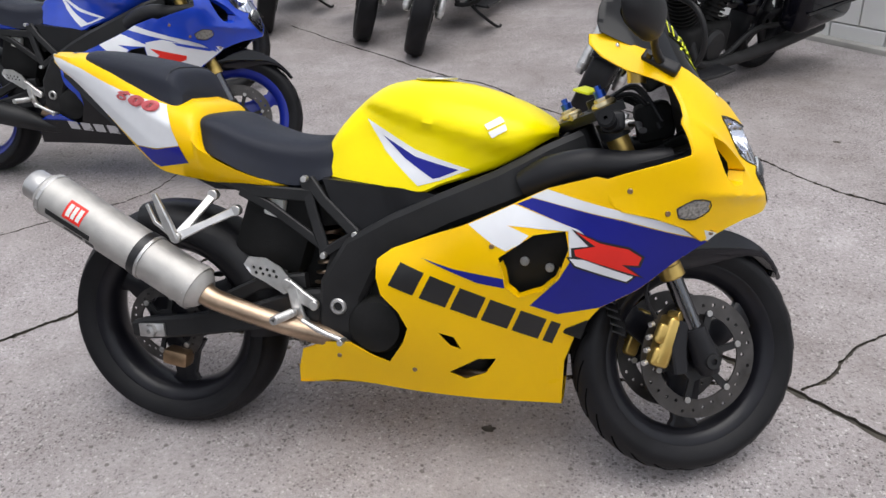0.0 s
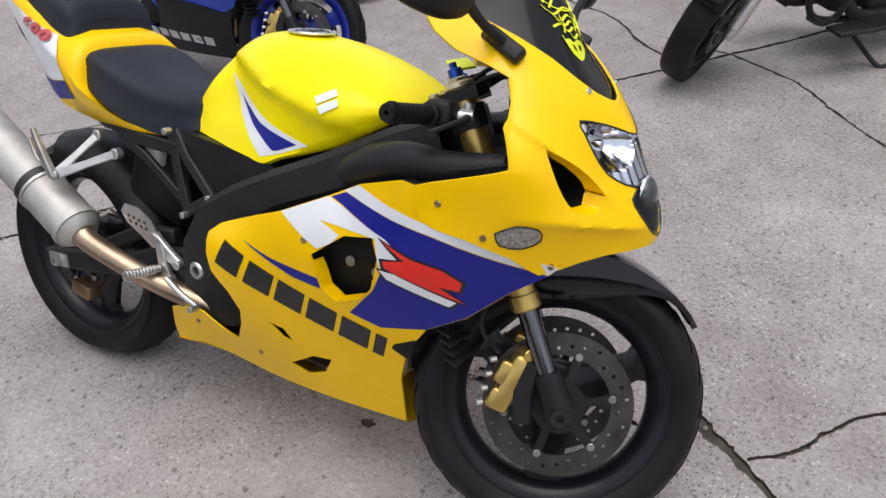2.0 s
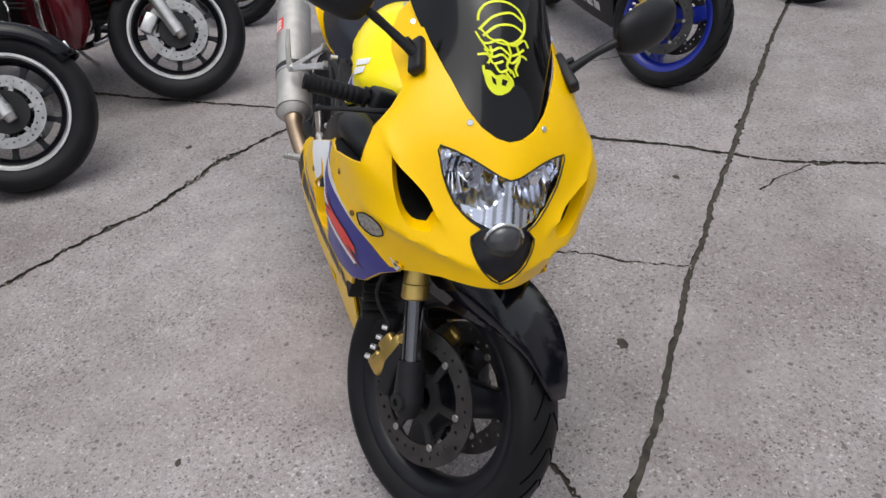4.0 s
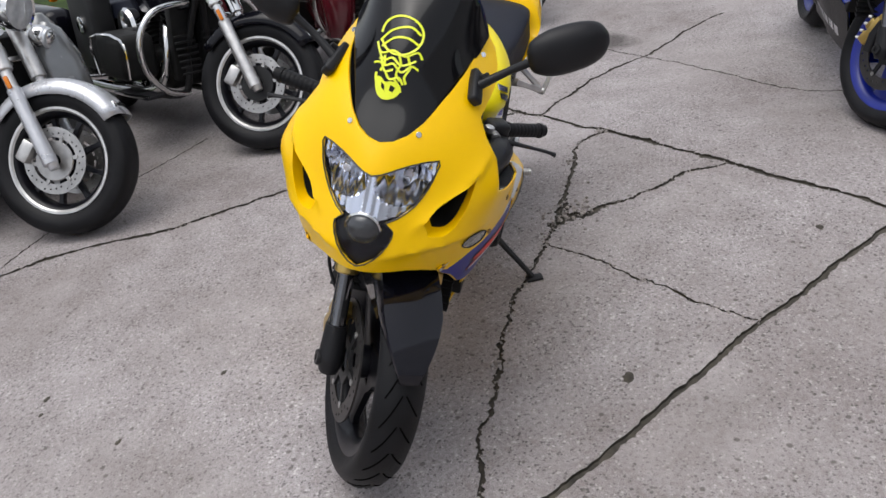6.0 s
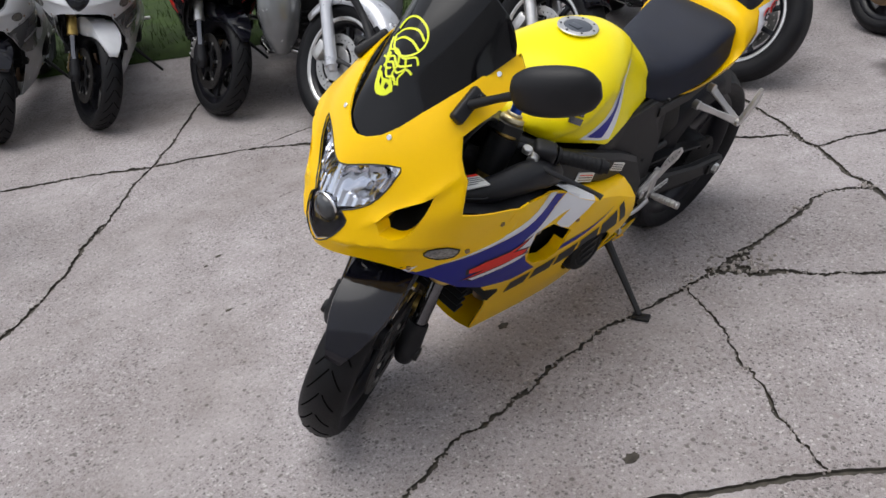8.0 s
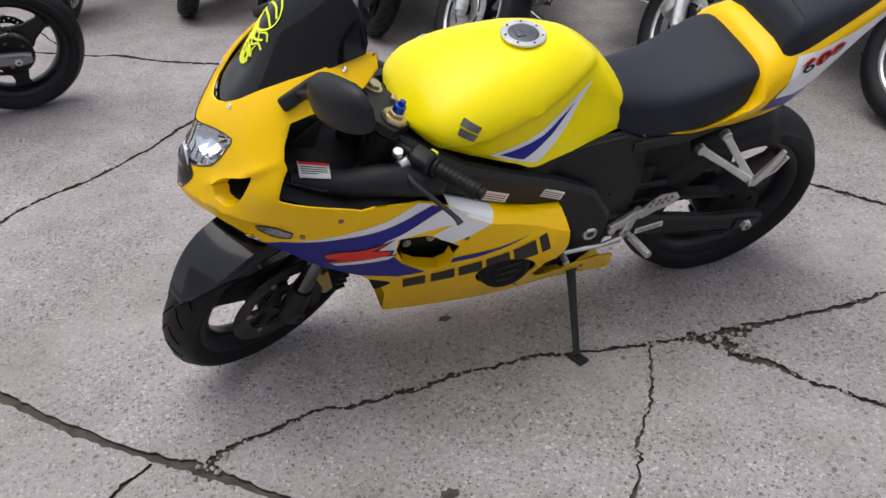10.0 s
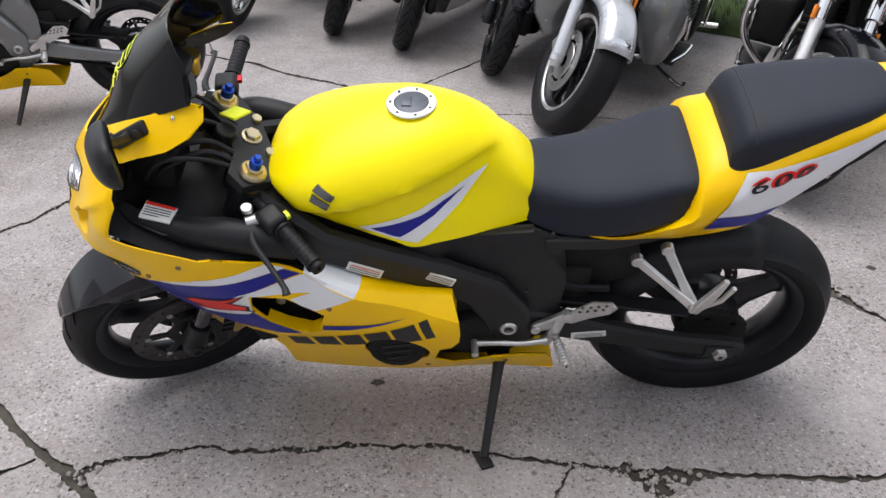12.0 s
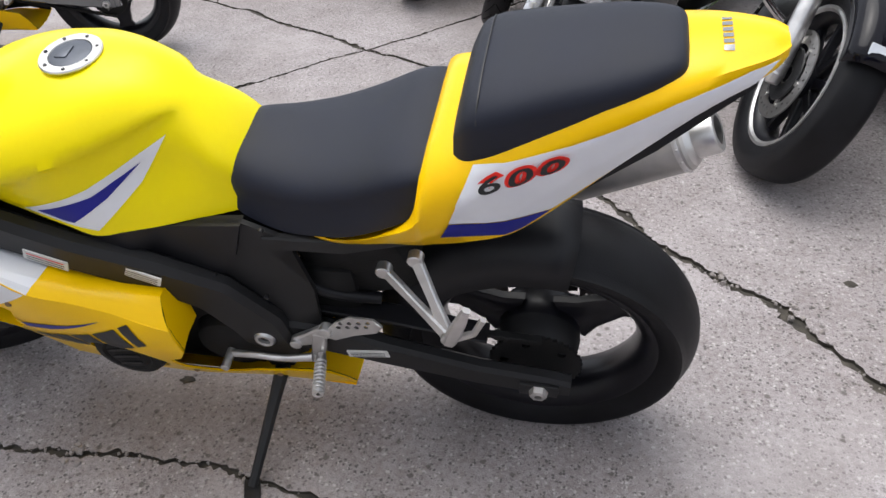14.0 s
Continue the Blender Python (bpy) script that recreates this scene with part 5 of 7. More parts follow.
bm = bmesh.new()
rows = spline_rows(np.array(TAIL), 4)
rings = []
for r in rows:
    h = tail_row(r)
    rings.append([Vector((r[0], -y, z)) for y, z in reversed(h)] + [Vector((r[0], y, z)) for y, z in h[1:]])
vs = ring_skin(bm, rings, closed=False)
bm.faces.new(vs[0])
tail = part("tail_cowl", bm, YELLOW, bike, "yellow tail cowl with white and blue side panels", sharp=55)
for s in (-1, 1):
    f = onto(tail, (0, s * .5, 0), (1, 0, 0), (0, 0, 1), (0, -s, 0), .0030)
    for poly, mm, lb in (([(-.285, 1.038), (-.25, 1.032), (-.165, 1.004), (-.10, .976), (-.035, .950), (.03, .931), (.098, .912), (.122, .861), (.138, .815), (.06, .806), (-.010, .812), (-.10, .888), (-.19, .962), (-.26, 1.012)], WHITE, "white tail panel"),
                         ([(.138, .813), (.155, .772), (.06, .758), (.035, .770), (-.010, .810), (.06, .803)], BLUE, "blue flash at the tail's edge")):
        bm = bmesh.new()
        sheet(bm, fill2d(poly, (), .008), f)
        part("stripe", bm, mm, tail, lb)
    # the number 600 in red over black
    for grow, mm, lift, nm in ((.0056, RED if s > 0 else FADED, .0038, "number_outline"), (.0008, INK if s > 0 else FADED, .0058, "number")):
        cu = bpy.data.curves.new("text", "FONT")
        cu.body, cu.size, cu.shear, cu.offset, cu.align_x, cu.align_y = "600", .060, .22, grow, "CENTER", "CENTER"
        cu.space_character = 1.2
        tmp = bpy.data.objects.new("text", cu)
        scene.collection.objects.link(tmp)
        me = tmp.to_mesh()
        bm = bmesh.new()
        bm.from_mesh(me)
        tmp.to_mesh_clear()
        bpy.data.objects.remove(tmp)
        bmesh.ops.triangulate(bm, faces=bm.faces)
        bmesh.ops.subdivide_edges(bm, edges=[e for e in bm.edges if e.calc_length() > .010], cuts=3)
        ang = radians(-17)
        for v in bm.verts:
            u, w = v.co.x * 1.22 * (-1 if s > 0 else 1), v.co.y * .52
            cx, cz = (.036, .906) if s > 0 else (.012, .924)
            a2 = ang
            q = f(cx + u * math.cos(a2) - w * math.sin(a2), cz + u * math.sin(a2) + w * math.cos(a2))
            v.co = q + Vector((0, s * lift, 0))
        part(nm, bm, mm, tail, "red outline of the number" if grow > 0 else "number on the tail")
# plain grey bars where the tail's top is lettered
f = onto(tail, (0, 0, 1.4), (1, 0, 0), (0, 1, 0), (0, 0, -1), .0012)
for k in range(6):
    bm = bmesh.new()
    y0 = -.036 + .0125 * k
    sheet(bm, fill2d([(-.230, y0), (-.217, y0), (-.217, y0 + .0085), (-.230, y0 + .0085)], (), .006), f)
    part("lettering_bar", bm, GREYP, tail, "small grey block of lettering")
# undertray and tail lamp
bm = bmesh.new()
ring_skin(bm, [[Vector((x, y * w, z)) for y in (-1, -.5, 0, .5, 1)] + [Vector((x, y * w * .8, z + .06)) for y in (1, .5, 0, -.5, -1)] for x, w, z in ((-.27, .03, .985), (-.15, .075, .90), (.0, .10, .79), (.2, .11, .70), (.42, .10, .69), (.5, .08, .70))])
part("undertray", bm, PLASTIC, bike, "black undertray")

# ---- frame, swingarm, engine ----
for s in (-1, 1):
    bm = bmesh.new()
    sweep(bm, [((1.13, s * .075, .80), .02, .05), ((1.06, s * .125, .775), .022, .048), ((.95, s * .168, .725), .022, .043), ((.82, s * .168, .672), .022, .042), ((.70, s * .155, .615), .022, .045), ((.60, s * .145, .55), .02, .055), ((.545, s * .138, .46), .02, .06), ((.53, s * .132, .37), .018, .055), ((.56, s * .12, .30), .016, .035)], .3)
    fr = part("frame_spar", bm, FRAME, bike, "black twin-spar frame beam")
    bm = bmesh.new()
    lathe(bm, [(0, .012), (0, .024), (.012, .022), (.016, .018), (.016, .012), (.006, .010)], (.535, s * .144, .416), (0, s, 0), 24)
    part("pivot_nut", bm, ALLOY, fr, "silver swingarm pivot nut")
    # side cover between tank and frame
    bm = bmesh.new()
    sheet(bm, fill2d([(.50, .735), (.62, .722), (.745, .715), (.80, .70), (.76, .665), (.64, .60), (.575, .59), (.53, .655)], (), .04), lambda x, z: Vector((x, s * (.135 + .02 * (x > .7)), z)), lambda x, z: Vector((x, s * .11, z)))
    part("side_cover", bm, PLASTIC, bike, "black plastic side cover")
    sub = None
    for beam in ([((.585, s * .142, .60), .008, .014), ((.50, s * .13, .68), .009, .014), ((.46, s * .12, .73), .009, .014)], [((.50, s * .135, .55), .008, .013), ((.47, s * .13, .65), .008, .013), ((.45, s * .12, .73), .009, .014)],
                 [((.585, s * .142, .60), .008, .012), ((.50, s * .135, .55), .008, .012)], [((.47, s * .125, .69), .008, .016), ((.33, s * .13, .70), .008, .016), ((.20, s * .125, .735), .008, .014)],
                 [((.50, s * .13, .56), .007, .012), ((.36, s * .13, .66), .007, .012), ((.28, s * .13, .70), .007, .012)]):
        if s > 0 and beam[0][0][0] > .49:
            continue
        bm = bmesh.new()
        sweep(bm, beam)
        sub = part("subframe_beam", bm, FRAME, bike, "black rear subframe beam")
    for x, z in ((.585, .60), (.50, .545), (.46, .735), (.565, .50)):
        bm = bmesh.new()
        rod(bm, (x, s * .138, z), (x, s * (.158 if s < 0 else .146), z), .008 if s < 0 else .005, seg=10)
        part("bolt", bm, ALLOY if s < 0 else FRAME, sub)
    # plate behind the spar, closing the frame
    bm = bmesh.new()
    plate = [(.50, .735), (.62, .722), (.745, .715), (.80, .70), (.76, .665), (.66, .60), (.62, .50), (.60, .36), (.55, .29), (.47, .34), (.42, .44), (.41, .56), (.43, .70)] if s > 0 else [(.58, .60), (.64, .58), (.62, .50), (.60, .36), (.55, .29), (.49, .36), (.48, .46), (.51, .54)]
    sheet(bm, fill2d(plate, (), .05), lambda x, z: Vector((x, s * .128, z)), lambda x, z: Vector((x, s * .118, z)))
    part("pivot_plate", bm, FRAME, fr, "black cast pivot plate")
    # swingarm beam
    bm = bmesh.new()
    sweep(bm, [((.53, s * .12, .41), .018, .045), ((.42, s * .118, .40), .018, .045), ((.30, s * .122, .37), .017, .036), ((.12, s * .126, .335), .016, .030), ((-.02, s * .127, .319), .016, .030), ((-.06, s * .127, .317), .016, .022)], .25)
    arm = part("swingarm", bm, FRAME, bike, "black swingarm beam")
    if s < 0:
        bm = bmesh.new()
        sweep(bm, [((.44, s * .118, .47), .014, .02), ((.32, s * .120, .46), .014, .018), ((.16, s * .123, .385), .014, .018)])
        part("brace", bm, FRAME, arm)
    bm = bmesh.new()
    block(bm, (0.0, s * .146, .319), (.075, .008, .036), (0, -3, 0), .15)
    axle = part("axle_block", bm, ALLOY if s < 0 else FRAME, arm, "chain adjuster block")
    bm = bmesh.new()
    lathe(bm, [(0, .008), (0, .019), (.012, .017), (.014, .008)], (0, s * .150, .319), (0, s, 0), 6)
    part("axle_nut", bm, ALLOY, arm, "silver axle nut")
bm = bmesh.new()
sweep(bm, [((.45, -.12, .42), .03, .03), ((.45, .12, .42), .03, .03)])
block(bm, (.74, 0, .40), (.36, .25, .30), (0, 0, 0), .12, 3)
block(bm, (.92, 0, .54), (.20, .30, .28), (0, 30, 0), .1, 2)
block(bm, (.80, 0, .60), (.40, .24, .16), (0, -22, 0), .1, 2)
block(bm, (.62, 0, .68), (.30, .20, .10), (0, -10, 0), .1, 2)
engine = part("engine", bm, ENGINE, bike, "matt black engine block")
for x, y, z, r, d in ((.63, -.165, .37, .075, .05), (.80, -.15, .44, .085, .05), (.62, .15, .37, .08, .05)):
    bm = bmesh.new()
    s = 1 if y > 0 else -1
    lathe(bm, [(-.06, .0), (-.06, r), (.0, r), (.018, r * .86), (.024, r * .5), (.024, 0)], (x, y - s * .02, z), (0, s, 0), 32, False)
    part("engine_cover", bm, ENGINE, engine, "black round engine cover")
bm = bmesh.new()
lathe(bm, [(-.07, 0), (-.07, .074), (.0, .074), (.014, .066), (.018, .050), (.014, .044), (.018, .038), (.016, 0)], (.800, .205, .412), (0, 1, .0), 40, False)
gen = part("engine_cover", bm, ENGINE, engine, "black round generator cover with an embossed mark")
bm = bmesh.new()
for k in range(3):
    block(bm, (.80, .2235, .437 - .024 * k), (.070 - .01 * k, .004, .007), (0, 12, 0), .2)
part("embossing", bm, FRAME, gen)
for k in range(6):
    bm = bmesh.new()
    block(bm, (.93 - .010 * k, 0, .48 + .02 * k), (.17, .31, .005), (0, 30, 0), 0)
    part("cooling_fin", bm, ENGINE, engine)
# heat-dulled header pipes under the belly
bm = bmesh.new()
for k, y in enumerate((-.09, -.03, .03, .09)):
    tube(bm, [(1.02, y, .50), (1.08, y, .42), (1.06, y * .9, .29), (.95, y * .8, .235), (.75, y * .5, .225)], .019, 12)
tube(bm, [(.78, -.02, .225), (.65, -.05, .235), (.55, -.10, .285), (.46, -.145, .345)], .027, 14)
part("header_pipe", bm, PIPE, engine, "heat-tinted exhaust header pipe")

# ---- exhaust ----
A, B = Vector((-.235, -.185, .693)), Vector((.203, -.205, .447))
d = (B - A).normalized()
L = (B - A).length
bm = bmesh.new()
lathe(bm, [(0, .030), (0, .052), (.006, .0575), (.03, .0585), (L - .07, .0585), (L - .045, .0575), (L - .045, .0605), (L - .025, .0605), (L - .025, .055), (L - .012, .048), (L, .034), (L, .025)], A, d, 40)
can = part("silencer", bm, TITAN, bike, "brushed titanium silencer can with a red label")
bm = bmesh.new()
lathe(bm, [(-.050, .026), (-.050, .038), (-.046, .041), (-.010, .041), (-.004, .050), (.014, .0595), (.020, .0595), (.020, .050), (0, .040), (-.044, .032)], A, d, 36)
part("end_cap", bm, ALLOY, can, "silver outlet cap")
bm = bmesh.new()
for k in range(14):
    a = 2 * math.pi * k / 14
    u, v = basis(d)
    for q in (.014, L - .035):
        p = A + d * q + (u * math.cos(a) + v * math.sin(a)) * .0585
        bmesh.ops.create_icosphere(bm, subdivisions=1, radius=.0032, matrix=Matrix.Translation(p))
part("rivet", bm, ALLOY, can)
bm = bmesh.new()
lathe(bm, [(L * .60, .0590), (L * .60, .0612), (L * .64, .0612), (L * .64, .0590)], A, d, 40)
strap = part("strap", bm, INK, can, "black clamp strap with alloy edge")
bm = bmesh.new()
lathe(bm, [(L * .645, .0590), (L * .645, .0622), (L * .66, .0622), (L * .66, .0590)], A, d, 40)
part("clamp_ring", bm, ALLOY, strap)
u = Vector((0, -1, 0))
u = (u - d * u.dot(d)).normalized()
w = d.cross(u)


def on_can(lift):
    def f(p, q):
        t = q / .0585
        return A + d * p + (u * math.cos(t) + w * math.sin(t)) * (.0587 + lift)
    return f


sgnw = 1 if w.z > 0 else -1
for (p0, p1, q0, q1), mm, lb, lift in (((.095, .150, -.004, .046), RED, "red square label", .0005), ((.045, .185, -.026, -.010), INK, "black lettering strip", .0005), ((.105, .165, -.040, -.030), INK, "small black lettering strip", .0005), ((.172, .200, -.046, -.030), INK, "small dark plate", .0005), ((.102, .114, .004, .038), PAPER, "white character bar", .0009), ((.118, .128, .004, .038), PAPER, "white character bar", .0009), ((.133, .144, .004, .038), PAPER, "white character bar", .0009)):
    bm = bmesh.new()
    sheet(bm, fill2d([(p0, q0 * sgnw), (p1, q0 * sgnw), (p1, q1 * sgnw), (p0, q1 * sgnw)], (), .01), on_can(lift))
    part("label_patch", bm, mm, can, lb)
bm = bmesh.new()
tube(bm, [B + d * -.01, B + d * .03, (.33, -.190, .392), (.42, -.168, .358), (.50, -.14, .330), (.58, -.10, .29)], [.030, .027, .0255, .0255, .027, .028], 18)
part("link_pipe", bm, PIPE, bike, "heat-tinted steel link pipe")

# ---- rests, stand, levers ----
for s in (-1, 1):
    y = s * .150
    bm = bmesh.new()
    hang = [Vector((.206, s * .135, .688)), Vector((.143, s * .220, .594)), Vector((.265, s * .135, .650))]
    for a, b in ((hang[0], hang[1]), (hang[2], hang[1])):
        sweep(bm, [(a, .006, .011), ((a + b) / 2, .006, .009), (b, .007, .012)])
    for a in hang:
        rod(bm, a - Vector((0, .010, 0)), a + Vector((0, .010, 0)), .014, seg=14)
    hg = part("pillion_hanger", bm, ALLOY, bike, "cast alloy pillion footrest hanger")
    bm = bmesh.new()
    sweep(bm, [(hang[1] + Vector((0, s * .006, -.004)), .009, .010), (hang[1] + Vector((-.012, s * .014, .035)), .008, .012), (hang[1] + Vector((-.026, s * .018, .075)), .007, .010), (hang[1] + Vector((-.038, s * .020, .112)), .005, .006)])
    sweep(bm, [(hang[1] + Vector((-.010, s * .008, .010)), .006, .006), (hang[1] + Vector((-.045, s * .014, .040)), .005, .005), (hang[1] + Vector((-.062, s * .016, .085)), .005, .005)])
    part("pillion_peg", bm, ALLOY, hg, "folded alloy pillion peg")
    # heel plate with round holes
    bm = bmesh.new()
    plate = [(.285, .500), (.300, .520), (.345, .522), (.375, .500), (.400, .470), (.405, .445), (.385, .440), (.345, .462), (.300, .478)] if s > 0 else [(.285, .515), (.30, .535), (.345, .533), (.385, .510), (.405, .485), (.41, .45), (.39, .44), (.345, .468), (.305, .488)]
    hl = [circle((.312 + .018 * i + .006 * j, .508 - .014 * j - .003 * i), .0048, 8) for j in range(2) for i in range(4)]
    sheet(bm, fill2d(plate, hl, .012), lambda a, b: Vector((a, s * .155, b)), lambda a, b: Vector((a, s * .151, b)))
    heel = part("heel_plate", bm, ALLOY, bike, "drilled alloy heel plate")
    bm = bmesh.new()
    sweep(bm, [((.40, s * .153, .468), .007, .016), ((.435, s * .150, .435), .008, .018), ((.470, s * .148, .415), .007, .013)])
    sweep(bm, [((.415, s * .153, .455), .007, .014), ((.425, s * .155, .405), .008, .014), ((.435, s * .15, .372), .007, .012)])
    for x, z in ((.470, .415), (.440, .370), (.400, .47)):
        rod(bm, (x, s * .142, z), (x, s * .162, z), .012, seg=12)
    part("rearset", bm, ALLOY, heel, "cast alloy footrest bracket")
    bm = bmesh.new()
    p0 = Vector((.420, s * .165, .398))
    p1 = p0 + Vector((-.018, s * .088, .004))
    prof = []
    Lp = (p1 - p0).length
    for k in range(9):
        q = .012 + (Lp - .016) * k / 9
        prof += [(q, .010), (q + .003, .012), (q + .006, .012), (q + .008, .010)]
    lathe(bm, [(0, .004), (0, .009)] + prof + [(Lp, .011), (Lp, .004)], p0, p1 - p0, 14, False)
    part("footpeg", bm, ALLOY, heel, "knurled alloy footpeg")
bm = bmesh.new()
tube(bm, [(.44, .165, .385), (.50, .172, .380), (.56, .170, .378), (.615, .168, .372)], [.009, .007, .007, .008], 10)
rod(bm, (.615, .160, .372), (.615, .205, .372), .009)
part("gear_lever", bm, ALLOY, bike, "alloy gear lever")
bm = bmesh.new()
tube(bm, [(.44, -.165, .375), (.50, -.172, .350), (.55, -.172, .332)], [.009, .007, .007], 10)
rod(bm, (.55, -.165, .332), (.55, -.20, .335), .008)
part("brake_pedal", bm, ALLOY, bike, "alloy rear brake pedal")
# side stand reaching the ground
foot_l = BIKE.inverted() @ Vector((.602, .392, .012))
bm = bmesh.new()
top = Vector((.545, .125, .262))
sweep(bm, [(top, .012, .016), (top + (foot_l - top) * .25, .010, .013), (foot_l + (top - foot_l) * .1, .008, .010), (foot_l, .009, .010)], .35)
stand = part("side_stand", bm, FRAME, bike, "black side stand propped on the concrete")
bm = bmesh.new()
mm = BIKE.inverted() @ Matrix.Translation((.602, .398, .006))
block(bm, (0, 0, 0), (.034, .055, .010), (0, 0, 20), .3)
bm.transform(mm)
part("stand_foot", bm, FRAME, stand)
bm = bmesh.new()
rod(bm, top + Vector((0, -.02, 0)), top + Vector((0, .02, 0)), .016)
block(bm, top + Vector((.01, -.02, .03)), (.06, .03, .08), (0, 10, 0), .2)
part("stand_bracket", bm, FRAME, stand)

# added filler that blacks out the see-through gap behind the shock
bm = bmesh.new()
block(bm, (.345, 0, .60), (.20, .17, .22), (0, 20, 0), .15, 2)
block(bm, (.40, .04, .50), (.12, .12, .16), (0, 0, 0), .2, 2)
part("battery_box", bm, ENGINE, bike, "black filler block under the seat")
# chain, sprocket, hugger, rear caliper, shock
bm = bmesh.new()
sp = AX_R + Vector((0, .092, 0))
teeth = []
for k in range(84):
    a = 2 * math.pi * k / 84
    teeth.append(((.093 if k % 2 else .087) * math.cos(a), (.093 if k % 2 else .087) * math.sin(a)))
sheet(bm, fill2d(teeth, [circle((.062 * math.cos(k * 1.2566), .062 * math.sin(k * 1.2566)), .009, 12) for k in range(5)], .03), lambda a, b: sp + Vector((a, .003, b)), lambda a, b: sp + Vector((a, -.003, b)))
part("rear_sprocket", bm, ENGINE, bike, "greasy rear sprocket")
bm = bmesh.new()
lathe(bm, [(-.06, 0), (-.06, .085), (-.02, .080), (-.004, .07), (-.004, 0)], sp, (0, 1, 0), 32, False)
part("sprocket_carrier", bm, FRAME, bike, "black sprocket carrier")
for p0, p1 in (((.0, .092 + .319), (.56, .405 + .04)), ((.0, .319 - .092), (.56, .405 - .04))):
    bm = bmesh.new()
    sweep(bm, [((p0[0] + (p1[0] - p0[0]) * k / 58, .092, p0[1] + (p1[1] - p0[1]) * k / 58), .009 if k % 2 else .006, .007 if k % 4 < 2 else .005) for k in range(59)], .1)
    part("chain", bm, ENGINE, bike, "dark greasy drive chain")
bm = bmesh.new()
sweep(bm, [((.50, .09, .475), .022, .004), ((.30, .095, .462), .022, .004), ((.10, .10, .43), .022, .004)])
part("chain_guard", bm, PLASTIC, bike)
bm = bmesh.new()
rings = []
for k in range(13):
    a = radians(-4 + 106 * k / 12)
    rings.append([AX_R + Vector(((.332 - .075 * abs(t) ** 4) * math.cos(a), .100 * t, (.332 - .075 * abs(t) ** 4) * math.sin(a))) for t in np.linspace(-1, 1, 11)])
ring_skin(bm, rings, closed=False)
part("rear_hugger", bm, PLASTIC, bike, "black inner rear mudguard").modifiers.new("thick", "SOLIDIFY").thickness = .004
bm = bmesh.new()
block(bm, (.045, -.105, .232), (.075, .05, .045), (0, 10, 0), .25)
part("rear_caliper", bm, BRONZE, bike, "small dirty bronze rear caliper")
bm = bmesh.new()
tube(bm, [(.44 + .035 * q + .029 * math.cos(44 * q), .029 * math.sin(44 * q), .395 + .19 * q) for q in np.linspace(0, 1, 64)], .0055, 8, 2)
part("shock_spring", bm, PIPE, bike, "rear shock spring")
bm = bmesh.new()
tube(bm, [(.50, .10, .66), (.46, .105, .58), (.40, .10, .52), (.30, .09, .50)], .012, 10)
part("breather_hose", bm, PLASTIC, bike)
bm = bmesh.new()
block(bm, (.355, -.09, .655), (.05, .04, .05), (0, 15, 0), .2)
part("fluid_reservoir", bm, PAPER, bike, "milky plastic fluid reservoir")
# stickers on the left spar and the swingarm
for c, sz, rot in (((.700, .1805, .628), (.068, .024), 24), ((.862, .1925, .668), (.078, .026), 22), ((.335, .1415, .377), (.085, .020), -9)):
    bm = bmesh.new()
    mm = Matrix.Translation(c) @ Euler((0, radians(-rot), 0)).to_matrix().to_4x4()
    sheet(bm, fill2d([(-sz[0] / 2, -sz[1] / 2), (sz[0] / 2, -sz[1] / 2), (sz[0] / 2, sz[1] / 2), (-sz[0] / 2, sz[1] / 2)], (), .02), lambda a, b: mm @ Vector((a, 0, b)), lambda a, b: mm @ Vector((a, -.003, b)))
    st = part("warning_sticker", bm, PAPER, bike, "small white sticker with unreadable print")
    for k in range(3):
        bm = bmesh.new()
        h0 = -sz[1] / 2 + sz[1] * (.18 + .26 * k)
        sheet(bm, fill2d([(-sz[0] * .42, h0), (sz[0] * .42, h0), (sz[0] * .42, h0 + sz[1] * .1), (-sz[0] * .42, h0 + sz[1] * .1)], (), .03), lambda a, b: mm @ Vector((a, .001, b)))
        part("print_bar", bm, RED if (k == 2 and c[0] > .8) else GREYP, st)

